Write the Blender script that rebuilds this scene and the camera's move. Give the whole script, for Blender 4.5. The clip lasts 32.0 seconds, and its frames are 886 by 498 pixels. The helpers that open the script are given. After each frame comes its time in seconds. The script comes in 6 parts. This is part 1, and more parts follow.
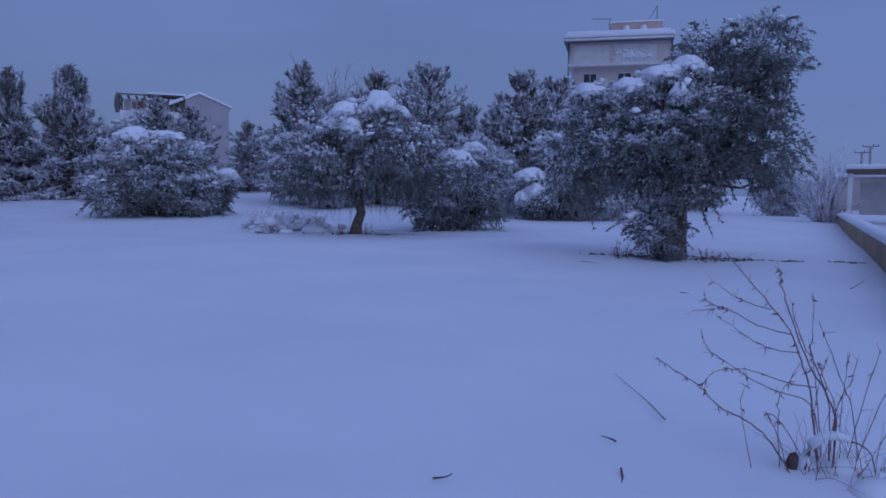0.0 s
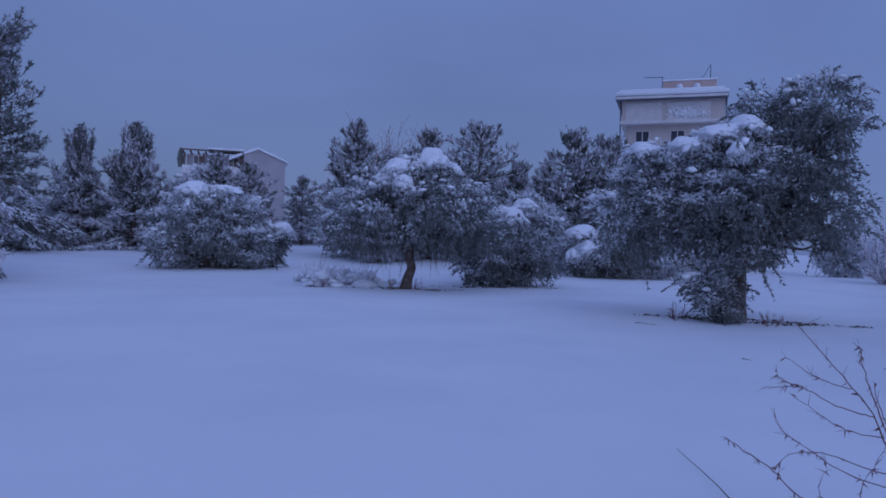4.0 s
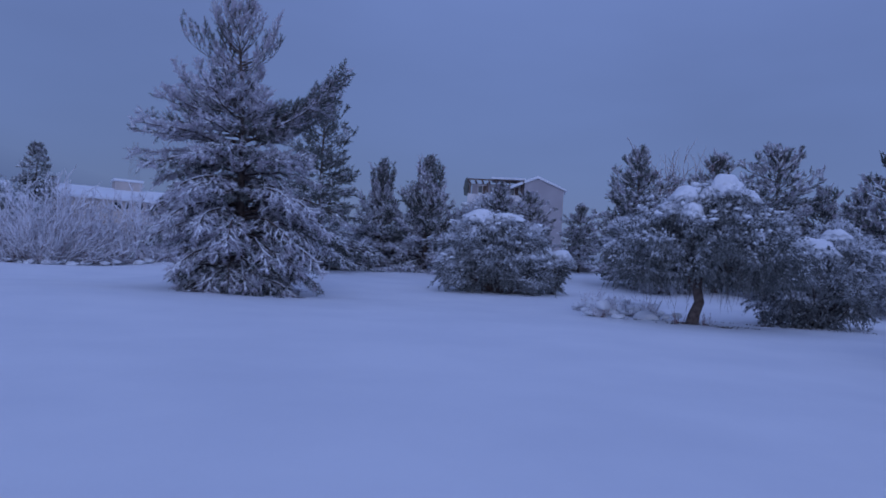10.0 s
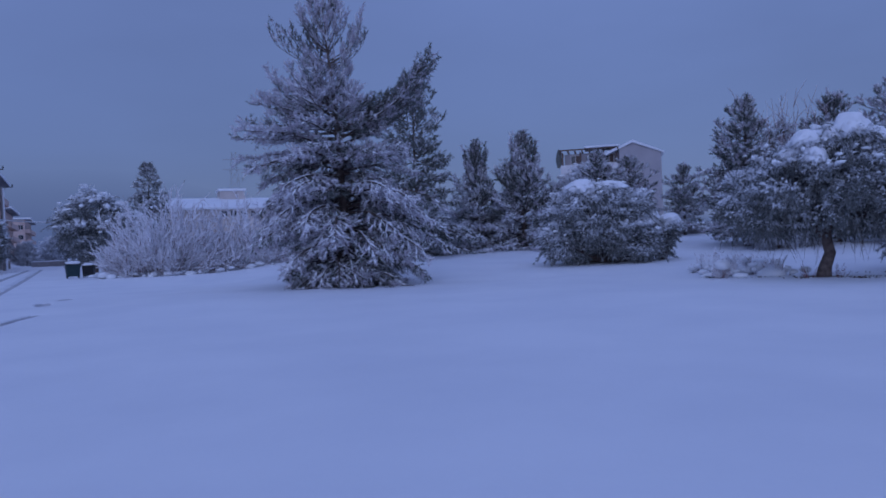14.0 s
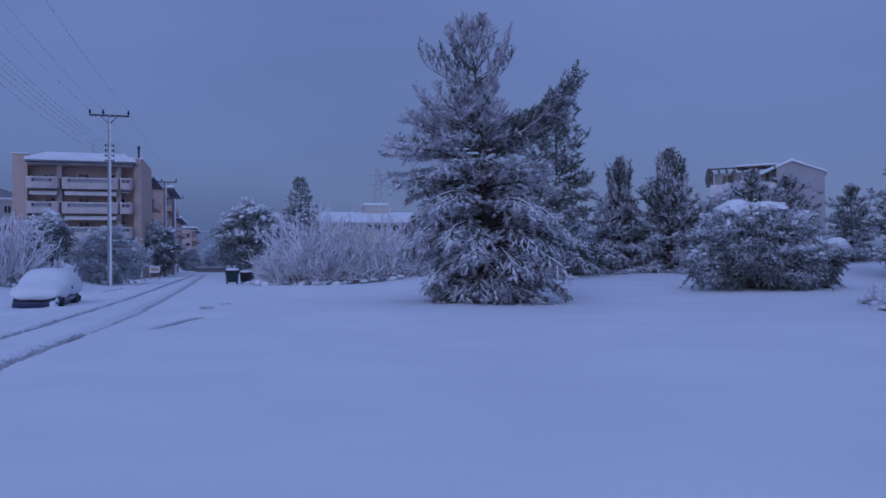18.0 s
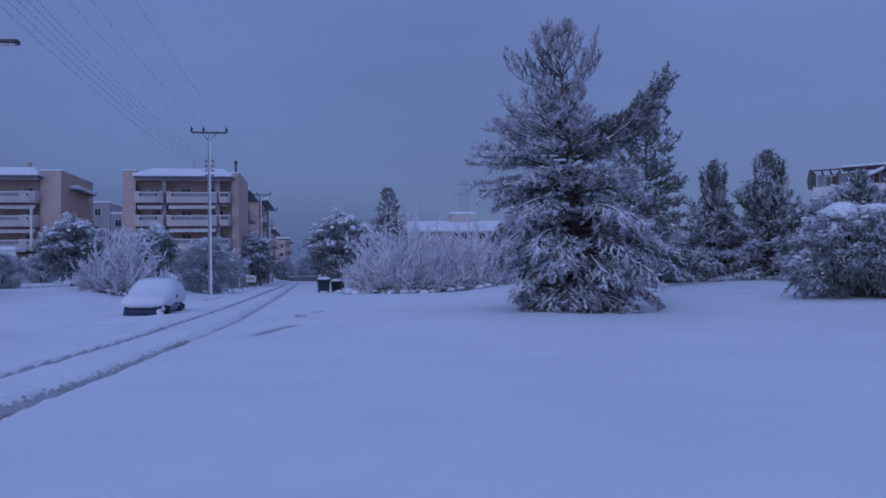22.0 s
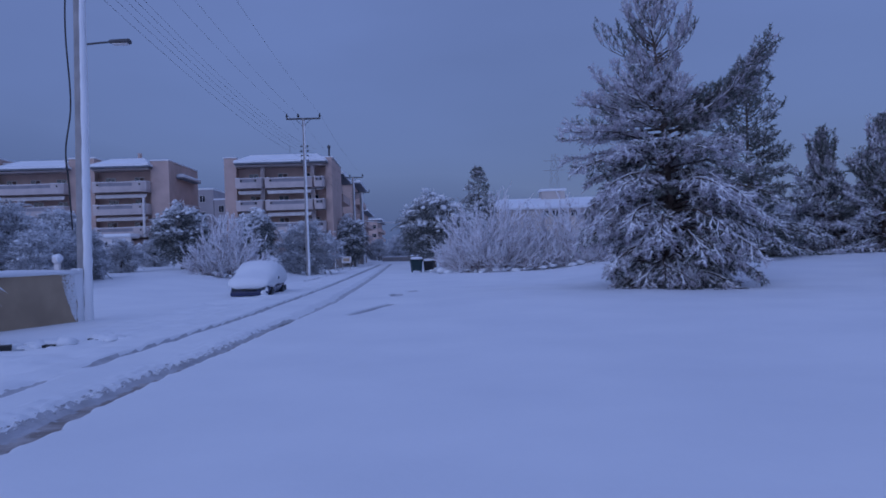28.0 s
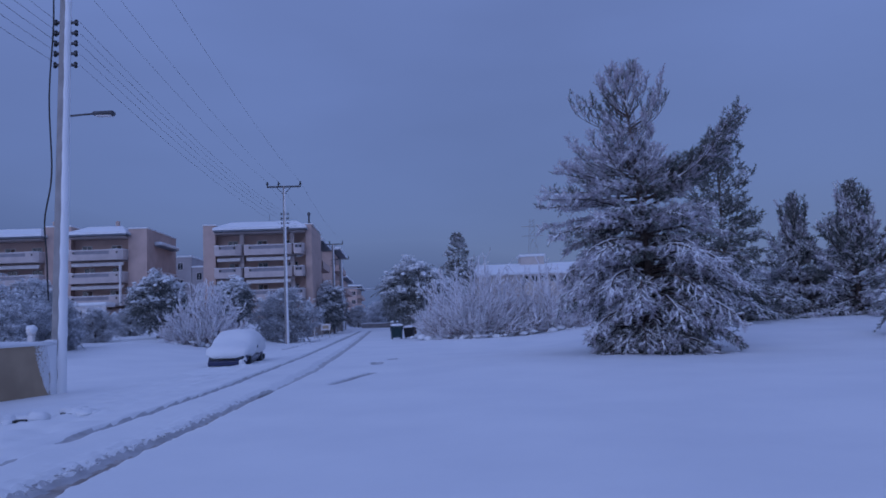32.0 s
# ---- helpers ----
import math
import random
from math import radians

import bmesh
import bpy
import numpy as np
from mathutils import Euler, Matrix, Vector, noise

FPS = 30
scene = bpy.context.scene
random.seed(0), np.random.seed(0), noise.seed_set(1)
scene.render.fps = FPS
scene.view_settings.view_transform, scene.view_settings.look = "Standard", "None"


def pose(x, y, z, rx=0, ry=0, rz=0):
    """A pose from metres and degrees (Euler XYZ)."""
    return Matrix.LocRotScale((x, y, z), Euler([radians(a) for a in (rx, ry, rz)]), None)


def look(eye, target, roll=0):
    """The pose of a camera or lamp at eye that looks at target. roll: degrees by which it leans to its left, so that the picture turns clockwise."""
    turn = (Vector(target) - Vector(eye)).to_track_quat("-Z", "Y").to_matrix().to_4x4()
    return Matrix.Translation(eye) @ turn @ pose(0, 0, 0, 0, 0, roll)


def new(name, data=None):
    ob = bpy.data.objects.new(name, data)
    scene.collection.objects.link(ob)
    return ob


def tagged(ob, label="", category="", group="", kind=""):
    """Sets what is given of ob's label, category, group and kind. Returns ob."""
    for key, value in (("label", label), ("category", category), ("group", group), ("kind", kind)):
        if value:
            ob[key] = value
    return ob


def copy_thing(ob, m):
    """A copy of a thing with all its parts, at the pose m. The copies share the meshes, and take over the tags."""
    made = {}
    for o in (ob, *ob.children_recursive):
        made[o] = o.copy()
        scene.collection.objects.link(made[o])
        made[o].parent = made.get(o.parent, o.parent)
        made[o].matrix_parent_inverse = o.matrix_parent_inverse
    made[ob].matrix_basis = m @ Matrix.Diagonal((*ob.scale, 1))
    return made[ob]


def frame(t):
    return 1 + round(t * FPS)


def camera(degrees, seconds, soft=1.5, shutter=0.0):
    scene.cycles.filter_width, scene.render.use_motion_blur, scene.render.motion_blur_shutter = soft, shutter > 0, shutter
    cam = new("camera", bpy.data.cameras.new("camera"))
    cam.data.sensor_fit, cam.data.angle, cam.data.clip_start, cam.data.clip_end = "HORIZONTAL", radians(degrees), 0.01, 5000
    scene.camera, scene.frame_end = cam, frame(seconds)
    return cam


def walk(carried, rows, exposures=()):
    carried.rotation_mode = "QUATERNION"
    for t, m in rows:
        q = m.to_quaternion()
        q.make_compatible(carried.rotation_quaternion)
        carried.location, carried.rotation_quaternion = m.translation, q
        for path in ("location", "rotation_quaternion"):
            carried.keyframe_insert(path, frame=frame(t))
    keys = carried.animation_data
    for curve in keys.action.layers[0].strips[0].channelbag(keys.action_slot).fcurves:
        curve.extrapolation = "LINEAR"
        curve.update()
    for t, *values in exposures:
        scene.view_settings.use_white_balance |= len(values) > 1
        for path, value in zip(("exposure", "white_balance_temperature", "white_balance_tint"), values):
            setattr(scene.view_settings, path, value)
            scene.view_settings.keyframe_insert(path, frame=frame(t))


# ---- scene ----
cam = camera(63.47, 32.0, soft=1.7)
# seconds, eye x y z, then yaw from north, pitch and roll in degrees
PATH = [
    (0.0, 0.488, -0.659, 1.526, 60.80, -4.57, 0.63),
    (0.5, 0.571, -0.635, 1.530, 59.06, -4.66, -0.78),
    (1.0, 0.578, -0.617, 1.557, 60.20, -3.24, -1.11),
    (1.5, 0.548, -0.615, 1.583, 60.47, -1.97, 0.40),
    (2.0, 0.544, -0.617, 1.589, 59.60, -1.21, 0.44),
    (2.5, 0.558, -0.611, 1.577, 58.75, -0.89, 0.51),
    (3.0, 0.541, -0.610, 1.584, 57.95, -0.67, 0.66),
    (3.5, 0.537, -0.606, 1.589, 57.26, -0.51, 1.22),
    (5.5, 0.614, -0.414, 1.596, 52.61, -0.17, 0.96),
    (6.0, 0.600, -0.380, 1.601, 48.44, -1.14, 1.83),
    (6.5, 0.588, -0.353, 1.590, 45.74, -1.28, 2.25),
    (7.0, 0.559, -0.364, 1.599, 43.23, -1.16, 2.27),
    (7.5, 0.540, -0.375, 1.613, 41.46, -0.78, 2.57),
    (8.0, 0.532, -0.354, 1.609, 40.34, -0.52, 2.49),
    (8.5, 0.491, -0.334, 1.623, 39.78, -0.36, 3.11),
    (9.0, 0.490, -0.332, 1.622, 38.53, 0.43, 4.23),
    (9.5, 0.479, -0.315, 1.636, 36.98, 0.92, 4.45),
    (10.0, 0.449, -0.307, 1.633, 35.10, 1.01, 3.16),
    (10.5, 0.422, -0.280, 1.630, 33.53, 0.88, 2.33),
    (11.0, 0.417, -0.244, 1.619, 32.38, 0.72, 1.32),
    (11.5, 0.361, -0.214, 1.621, 31.83, 0.49, 0.78),
    (12.0, 0.322, -0.176, 1.616, 31.51, 0.25, 0.67),
    (12.5, 0.332, -0.135, 1.638, 31.12, -0.04, 0.85),
    (13.0, 0.305, -0.074, 1.614, 30.39, -0.58, 0.62),
    (13.5, 0.301, 0.007, 1.592, 28.71, -0.73, -1.18),
    (15.5, 0.190, 0.188, 1.609, 25.68, 0.21, -3.47),
    (16.0, 0.192, 0.201, 1.621, 23.17, 0.44, -2.95),
    (16.5, 0.173, 0.212, 1.613, 21.41, 0.42, -2.04),
    (17.0, 0.128, 0.184, 1.608, 19.61, 0.61, -1.12),
    (17.5, 0.122, 0.193, 1.620, 17.86, 0.78, -0.53),
    (18.0, 0.125, 0.192, 1.604, 16.70, 1.06, -0.55),
    (18.5, 0.118, 0.176, 1.609, 16.17, 1.33, -0.39),
    (19.0, 0.116, 0.166, 1.602, 15.47, 1.46, -0.33),
    (19.5, 0.123, 0.199, 1.608, 14.91, 1.49, -0.16),
    (20.0, 0.109, 0.181, 1.610, 14.08, 1.60, -0.13),
    (20.5, 0.108, 0.186, 1.605, 13.19, 1.61, -0.04),
    (21.0, 0.099, 0.177, 1.609, 12.14, 1.66, -0.32),
    (21.5, 0.079, 0.172, 1.607, 11.06, 1.77, -0.68),
    (22.0, 0.078, 0.171, 1.604, 9.82, 1.81, -0.88),
    (22.5, 0.073, 0.182, 1.611, 8.64, 1.85, -0.54),
    (23.0, 0.069, 0.158, 1.618, 7.45, 1.95, -0.38),
    (23.5, 0.064, 0.154, 1.607, 6.41, 2.05, -0.65),
    (24.0, 0.059, 0.136, 1.612, 5.51, 2.17, -1.04),
    (24.5, 0.039, 0.127, 1.613, 4.88, 2.17, -1.41),
    (25.0, 0.030, 0.094, 1.607, 4.38, 1.88, -2.11),
    (25.5, -0.012, 0.061, 1.609, 4.26, 1.65, -1.15),
    (27.5, 0.002, 0.041, 1.616, 3.61, 0.67, -1.57),
    (28.0, 0.004, 0.040, 1.605, 2.56, 0.28, -1.90),
    (28.5, -0.012, 0.032, 1.610, 1.73, -0.07, -2.69),
    (29.0, -0.039, 0.023, 1.592, 0.83, 0.13, -1.18),
    (29.5, -0.049, 0.014, 1.589, -0.01, 0.10, -0.62),
    (30.0, -0.000, 0.000, 1.600, 0.00, 0.40, 0.16),
    (30.5, -0.059, 0.019, 1.602, 2.26, 2.10, 0.19),
    (31.0, -0.046, 0.005, 1.614, 4.64, 1.30, -0.85),
    (31.5, -0.028, -0.005, 1.606, 5.07, 2.49, -2.27),
    (32.0, -0.042, -0.018, 1.658, 4.39, 5.46, -2.39),
]


def aim(x, y, z, yaw, pitch, roll):
    a, p = radians(yaw), radians(pitch)
    way = Vector((math.sin(a) * math.cos(p), math.cos(a) * math.cos(p), math.sin(p)))
    return look(Vector((x, y, z)), Vector((x, y, z)) + way, roll)


walk(cam, [(row[0], aim(*row[1:])) for row in PATH])

# ---- world and light ----
world = bpy.data.worlds.new("winter_dusk_sky")
scene.world = world
world.use_nodes = True
wn, wl = world.node_tree.nodes, world.node_tree.links
wn.clear()


def wnode(kind, **values):
    n = wn.new(kind)
    for key, value in values.items():
        n.inputs[key].default_value = value
    return n


w_out, w_bg, w_tc = wnode("ShaderNodeOutputWorld"), wnode("ShaderNodeBackground"), wnode("ShaderNodeTexCoord")
sky = wn.new("ShaderNodeTexSky")
sky.sky_type, sky.sun_disc = "NISHITA", False
sky.sun_elevation, sky.sun_rotation = radians(26), radians(214)
w_sep = wnode("ShaderNodeSeparateXYZ")
wl.new(w_tc.outputs["Generated"], w_sep.inputs[0])
deck = wn.new("ShaderNodeValToRGB")          # the cloud deck, from the horizon to overhead
for pos, col in ((0.0, (0.067, 0.107, 0.262, 1)), (0.10, (0.090, 0.141, 0.343, 1)), (0.2, (0.135, 0.199, 0.480, 1)), (0.32, (0.176, 0.254, 0.606, 1)), (1.0, (0.182, 0.258, 0.60, 1))):
    e = deck.color_ramp.elements.new(pos) if 0 < pos < 1 else deck.color_ramp.elements[int(pos)]
    e.position, e.color = pos, col
wl.new(w_sep.outputs["Z"], deck.inputs[0])
cloud = wnode("ShaderNodeTexNoise", Scale=1.6, Detail=4.0, Roughness=0.5)
w_map = wnode("ShaderNodeMapping", Scale=(1.0, 1.0, 3.0))
wl.new(w_tc.outputs["Generated"], w_map.inputs[0])
wl.new(w_map.outputs[0], cloud.inputs["Vector"])
lift = wn.new("ShaderNodeMapRange")
lift.inputs["From Min"].default_value, lift.inputs["From Max"].default_value = 0.3, 0.7
lift.inputs["To Min"].default_value, lift.inputs["To Max"].default_value = 0.9, 1.1
wl.new(cloud.outputs["Fac"], lift.inputs["Value"])
side = wn.new("ShaderNodeMapRange")           # brighter towards the east, where the cloud thins
side.inputs["From Min"].default_value, side.inputs["From Max"].default_value = 0.2, 1.0
side.inputs["To Min"].default_value, side.inputs["To Max"].default_value = 0.98, 1.26
wl.new(w_sep.outputs["X"], side.inputs["Value"])
gain = wn.new("ShaderNodeMath")
gain.operation = "MULTIPLY"
wl.new(lift.outputs[0], gain.inputs[0])
wl.new(side.outputs[0], gain.inputs[1])
w_mul = wn.new("ShaderNodeVectorMath")
w_mul.operation = "SCALE"
wl.new(deck.outputs[0], w_mul.inputs[0])
south = wn.new("ShaderNodeMapRange")          # and towards the hidden sun in the south-west
south.inputs["From Min"].default_value, south.inputs["From Max"].default_value = 0.1, -0.9
south.inputs["To Min"].default_value, south.inputs["To Max"].default_value = 1.0, 1.35
wl.new(w_sep.outputs["Y"], south.inputs["Value"])
gain2 = wn.new("ShaderNodeMath")
gain2.operation = "MULTIPLY"
wl.new(gain.outputs[0], gain2.inputs[0])
wl.new(south.outputs[0], gain2.inputs[1])
west = wn.new("ShaderNodeMapRange")           # a lighter break in the cloud above the street
west.inputs["From Min"].default_value, west.inputs["From Max"].default_value = 0.35, -0.25
west.inputs["To Min"].default_value, west.inputs["To Max"].default_value = 1.0, 1.13
wl.new(w_sep.outputs["X"], west.inputs["Value"])
gain3 = wn.new("ShaderNodeMath")
gain3.operation = "MULTIPLY"
wl.new(gain2.outputs[0], gain3.inputs[0])
wl.new(west.outputs[0], gain3.inputs[1])
wl.new(gain3.outputs[0], w_mul.inputs["Scale"])
w_thin = wn.new("ShaderNodeMixRGB")           # a little of the clear sky's light through the deck
w_thin.blend_type, w_thin.inputs[0].default_value = "ADD", 0.008
wl.new(w_mul.outputs[0], w_thin.inputs[1])
wl.new(sky.outputs[0], w_thin.inputs[2])
wl.new(w_thin.outputs[0], w_bg.inputs["Color"])
w_bg.inputs["Strength"].default_value = 1.0
wl.new(w_bg.outputs[0], w_out.inputs[0])

sun = new("sun", bpy.data.lights.new("sun", "SUN"))
sun.data.energy, sun.data.angle, sun.data.color = 0.75, radians(60), (0.44, 0.55, 0.975)
sun.matrix_world = look((-23, -34, 20), (0, 0, 0))      # low in the south-west, behind thick cloud


# ---- materials ----
def material(name, color, rough=0.8, color2=None, scale=4.0, bump=0.0, bump_scale=30.0, metal=0.0, island=0.0, spec=0.3, stain=0.0, stain_color=(0.05, 0.05, 0.05)):
    m = bpy.data.materials.new(name)
    m.use_nodes = True
    nt = m.node_tree
    b = nt.nodes["Principled BSDF"]
    b.inputs["Roughness"].default_value, b.inputs["Metallic"].default_value = rough, metal
    b.inputs["Specular IOR Level"].default_value = spec
    tc = nt.nodes.new("ShaderNodeTexCoord")
    mix = nt.nodes.new("ShaderNodeMixRGB")
    mix.inputs[1].default_value = (*color, 1)
    mix.inputs[2].default_value = (*(color2 or [c * 0.75 for c in color]), 1)
    nz = nt.nodes.new("ShaderNodeTexNoise")
    nz.inputs["Scale"].default_value, nz.inputs["Detail"].default_value = scale, 6
    nt.links.new(tc.outputs["Object"], nz.inputs["Vector"])
    rmp = nt.nodes.new("ShaderNodeMapRange")
    rmp.inputs["From Min"].default_value, rmp.inputs["From Max"].default_value = 0.35, 0.65
    nt.links.new(nz.outputs["Fac"], rmp.inputs["Value"])
    fac = rmp.outputs[0]
    if island:
        g = nt.nodes.new("ShaderNodeNewGeometry")
        mx = nt.nodes.new("ShaderNodeMath")
        mx.operation = "MULTIPLY_ADD"
        nt.links.new(g.outputs["Random Per Island"], mx.inputs[0])
        mx.inputs[1].default_value = island
        sc = nt.nodes.new("ShaderNodeMath")
        sc.operation = "MULTIPLY"
        sc.inputs[1].default_value = 1 - island
        nt.links.new(fac, sc.inputs[0])
        nt.links.new(sc.outputs[0], mx.inputs[2])
        fac = mx.outputs[0]
    nt.links.new(fac, mix.inputs[0])
    out = mix.outputs[0]
    if stain:
        n3 = nt.nodes.new("ShaderNodeTexNoise")
        n3.inputs["Scale"].default_value, n3.inputs["Detail"].default_value = scale * 0.23, 8
        mp = nt.nodes.new("ShaderNodeMapping")
        mp.inputs["Scale"].default_value = (1, 1, 0.25)
        nt.links.new(tc.outputs["Object"], mp.inputs[0])
        nt.links.new(mp.outputs[0], n3.inputs["Vector"])
        r3 = nt.nodes.new("ShaderNodeMapRange")
        r3.inputs["From Min"].default_value, r3.inputs["From Max"].default_value, r3.inputs["To Max"].default_value = 0.5, 0.75, stain
        nt.links.new(n3.outputs["Fac"], r3.inputs["Value"])
        mix3 = nt.nodes.new("ShaderNodeMixRGB")
        mix3.inputs[2].default_value = (*stain_color, 1)
        nt.links.new(r3.outputs[0], mix3.inputs[0])
        nt.links.new(out, mix3.inputs[1])
        out = mix3.outputs[0]
    nt.links.new(out, b.inputs["Base Color"])
    if bump:
        n2 = nt.nodes.new("ShaderNodeTexNoise")
        n2.inputs["Scale"].default_value, n2.inputs["Detail"].default_value = bump_scale, 5
        nt.links.new(tc.outputs["Object"], n2.inputs["Vector"])
        bp = nt.nodes.new("ShaderNodeBump")
        bp.inputs["Strength"].default_value, bp.inputs["Distance"].default_value = bump, 0.02
        nt.links.new(n2.outputs["Fac"], bp.inputs["Height"])
        nt.links.new(bp.outputs[0], b.inputs["Normal"])
    return m


SNOW = material("fresh_snow", (0.80, 0.81, 0.83), 0.65, (0.74, 0.755, 0.785), 0.35, 0.25, 9.0, spec=0.2)
SNOW_TUFT = material("clinging_snow", (0.90, 0.905, 0.92), 0.8, (0.78, 0.79, 0.81), 1.2, 0.4, 25.0, island=0.5, spec=0.2)
FROST = material("frosted_leaf", (0.90, 0.90, 0.92), 0.8, (0.72, 0.73, 0.76), 2.0, island=0.8)
FROST_TWIG = material("snow_crusted_twig", (0.90, 0.89, 0.91), 0.8, (0.72, 0.70, 0.74), 3.0, island=0.7)
PINE = material("pine_needles", (0.085, 0.095, 0.082), 0.6, (0.29, 0.30, 0.28), 1.0, island=0.7)
PINE_PALE = material("frosted_pine_needles", (0.42, 0.385, 0.42), 0.7, (0.78, 0.73, 0.79), 1.0, island=0.7)
OLIVE = material("olive_leaves", (0.12, 0.127, 0.115), 0.55, (0.37, 0.38, 0.375), 1.4, island=0.75)
BUSH = material("evergreen_leaves", (0.13, 0.137, 0.13), 0.55, (0.41, 0.42, 0.42), 1.2, island=0.75)
BARK = material("rough_bark", (0.085, 0.06, 0.05), 0.95, (0.17, 0.13, 0.11), 6.0, 0.8, 18.0)
BROWN = material("dry_brown_twigs", (0.27, 0.135, 0.125), 0.85, (0.14, 0.07, 0.07), 8.0, island=0.5)
SLUSH = material("wet_muddy_slush", (0.20, 0.155, 0.13), 0.45, (0.42, 0.375, 0.365), 4.5, 0.9, 14.0, spec=0.5, stain=0.6, stain_color=(0.10, 0.085, 0.08))
# packed grey snow; its grey also stands in for shade inside ruts
PACKED_AND_SHADE = material("packed_and_shaded_snow", (0.50, 0.50, 0.53), 0.6, (0.38, 0.375, 0.395), 3.0, 0.6, 12.0, spec=0.3)
WET = material("wet_dark_mud", (0.035, 0.03, 0.03), 0.3, (0.07, 0.06, 0.06), 6.0, 0.7, 20.0, spec=0.5)
PLASTER = material("peach_plaster", (0.57, 0.413, 0.36), 0.9, (0.49, 0.355, 0.308), 0.7, 0.2, 40.0, stain=0.25, stain_color=(0.40, 0.30, 0.27))
PLASTER_GREY = material("grey_plaster", (0.42, 0.385, 0.395), 0.9, (0.36, 0.33, 0.34), 0.5, 0.2, 30.0, stain=0.3, stain_color=(0.2, 0.19, 0.19))
WHITE = material("off_white_paint", (0.72, 0.68, 0.66), 0.7, (0.62, 0.58, 0.57), 1.5, 0.1, 40.0, stain=0.15, stain_color=(0.4, 0.36, 0.34))
BALCONY = material("pinkish_parapet_paint", (0.56, 0.48, 0.46), 0.8, (0.48, 0.41, 0.395), 1.2, 0.1, 40.0, stain=0.3, stain_color=(0.30, 0.25, 0.24))
PANEL = material("frosted_balcony_panel", (0.27, 0.255, 0.28), 0.4, (0.22, 0.21, 0.235), 1.2)
DUSTED = material("snow_dusted_leaves", (0.28, 0.285, 0.30), 0.7, (0.74, 0.75, 0.78), 1.2, island=0.75)
CREAM = material("cream_plaster", (0.62, 0.54, 0.50), 0.9, (0.54, 0.47, 0.43), 0.6, 0.15, 30.0, stain=0.2, stain_color=(0.36, 0.32, 0.3))
TAN = material("tan_plaster", (0.42, 0.315, 0.215), 0.9, (0.34, 0.255, 0.175), 1.3, 0.3, 25.0, stain=0.4, stain_color=(0.18, 0.15, 0.13))
STONE = material("brown_stone_wall", (0.42, 0.34, 0.29), 0.9, (0.20, 0.16, 0.14), 2.0, 0.6, 14.0)
CONCRETE = material("weathered_concrete", (0.38, 0.35, 0.34), 0.85, (0.29, 0.27, 0.26), 2.0, 0.3, 30.0, stain=0.3, stain_color=(0.2, 0.18, 0.17))
METAL = material("dark_galvanised_metal", (0.10, 0.10, 0.11), 0.5, (0.07, 0.07, 0.08), 4.0, metal=0.5)
DARK = material("dark_rubber_and_shadow", (0.02, 0.02, 0.022), 0.6, (0.03, 0.03, 0.032), 4.0)
WIRE = material("black_cable", (0.045, 0.045, 0.05), 0.6)
GLASS = material("window_glass", (0.03, 0.035, 0.045), 0.08, (0.04, 0.045, 0.055), 0.5, spec=0.6)
SHUTTER = material("brown_shutter", (0.17, 0.12, 0.10), 0.7, (0.13, 0.09, 0.075), 3.0)
BIN = material("green_bin_plastic", (0.018, 0.04, 0.045), 0.5, (0.025, 0.05, 0.055), 3.0)
CARPAINT = material("dark_car_paint", (0.012, 0.020, 0.075), 0.25, (0.016, 0.025, 0.085), 2.0, spec=0.6)
CARGREY = material("grey_bumper_plastic", (0.06, 0.07, 0.085), 0.5)
TILE_GREY = material("grey_roof_edge", (0.20, 0.21, 0.24), 0.8, (0.15, 0.16, 0.18), 2.0)


# thin leaves and needles let light through
for m_ in (FROST, DUSTED, OLIVE, BUSH, PINE, PINE_PALE):
    nt = m_.node_tree
    b_ = nt.nodes["Principled BSDF"]
    tr = nt.nodes.new("ShaderNodeBsdfTranslucent")
    nt.links.new(b_.inputs["Base Color"].links[0].from_socket, tr.inputs["Color"])
    ms = nt.nodes.new("ShaderNodeMixShader")
    ms.inputs[0].default_value = 0.38
    nt.links.new(b_.outputs[0], ms.inputs[1])
    nt.links.new(tr.outputs[0], ms.inputs[2])
    nt.links.new(ms.outputs[0], nt.nodes["Material Output"].inputs["Surface"])


# ---- building blocks ----
def raw_mesh(name, verts, faces, smooth=False, mats=(), index=None):
    verts, faces = np.asarray(verts, np.float32), np.asarray(faces, np.int32)
    me = bpy.data.meshes.new(name)
    me.vertices.add(len(verts))
    me.vertices.foreach_set("co", verts.ravel())
    k = faces.shape[1]
    me.loops.add(faces.size)
    me.loops.foreach_set("vertex_index", faces.ravel())
    me.polygons.add(len(faces))
    me.polygons.foreach_set("loop_start", np.arange(0, faces.size, k, dtype=np.int32))
    for m in mats:
        me.materials.append(m)
    if index is not None:
        me.polygons.foreach_set("material_index", np.asarray(index, np.int32))
    me.update(calc_edges=True)
    me.polygons.foreach_set("use_smooth", np.full(len(faces), smooth))
    return me


def part(name, data, mat, parent, label="", loc=None):
    if isinstance(data, bmesh.types.BMesh):
        me = bpy.data.meshes.new(name)
        data.to_mesh(me)
        data.free()
    else:
        me = data
    if mat and not me.materials:
        me.materials.append(mat)
    ob = new(name, me)
    ob.parent = parent
    if loc:
        ob.location = loc
    if label:
        tagged(ob, label)
    if name in STUFF:
        tagged(ob, kind="stuff")
    return ob


STUFF = ("needles", "frosted_needles", "clinging_snow", "frost", "leaves", "frosted_leaves", "limbwork", "snow_cover", "shootwork", "litter", "snow_cap")


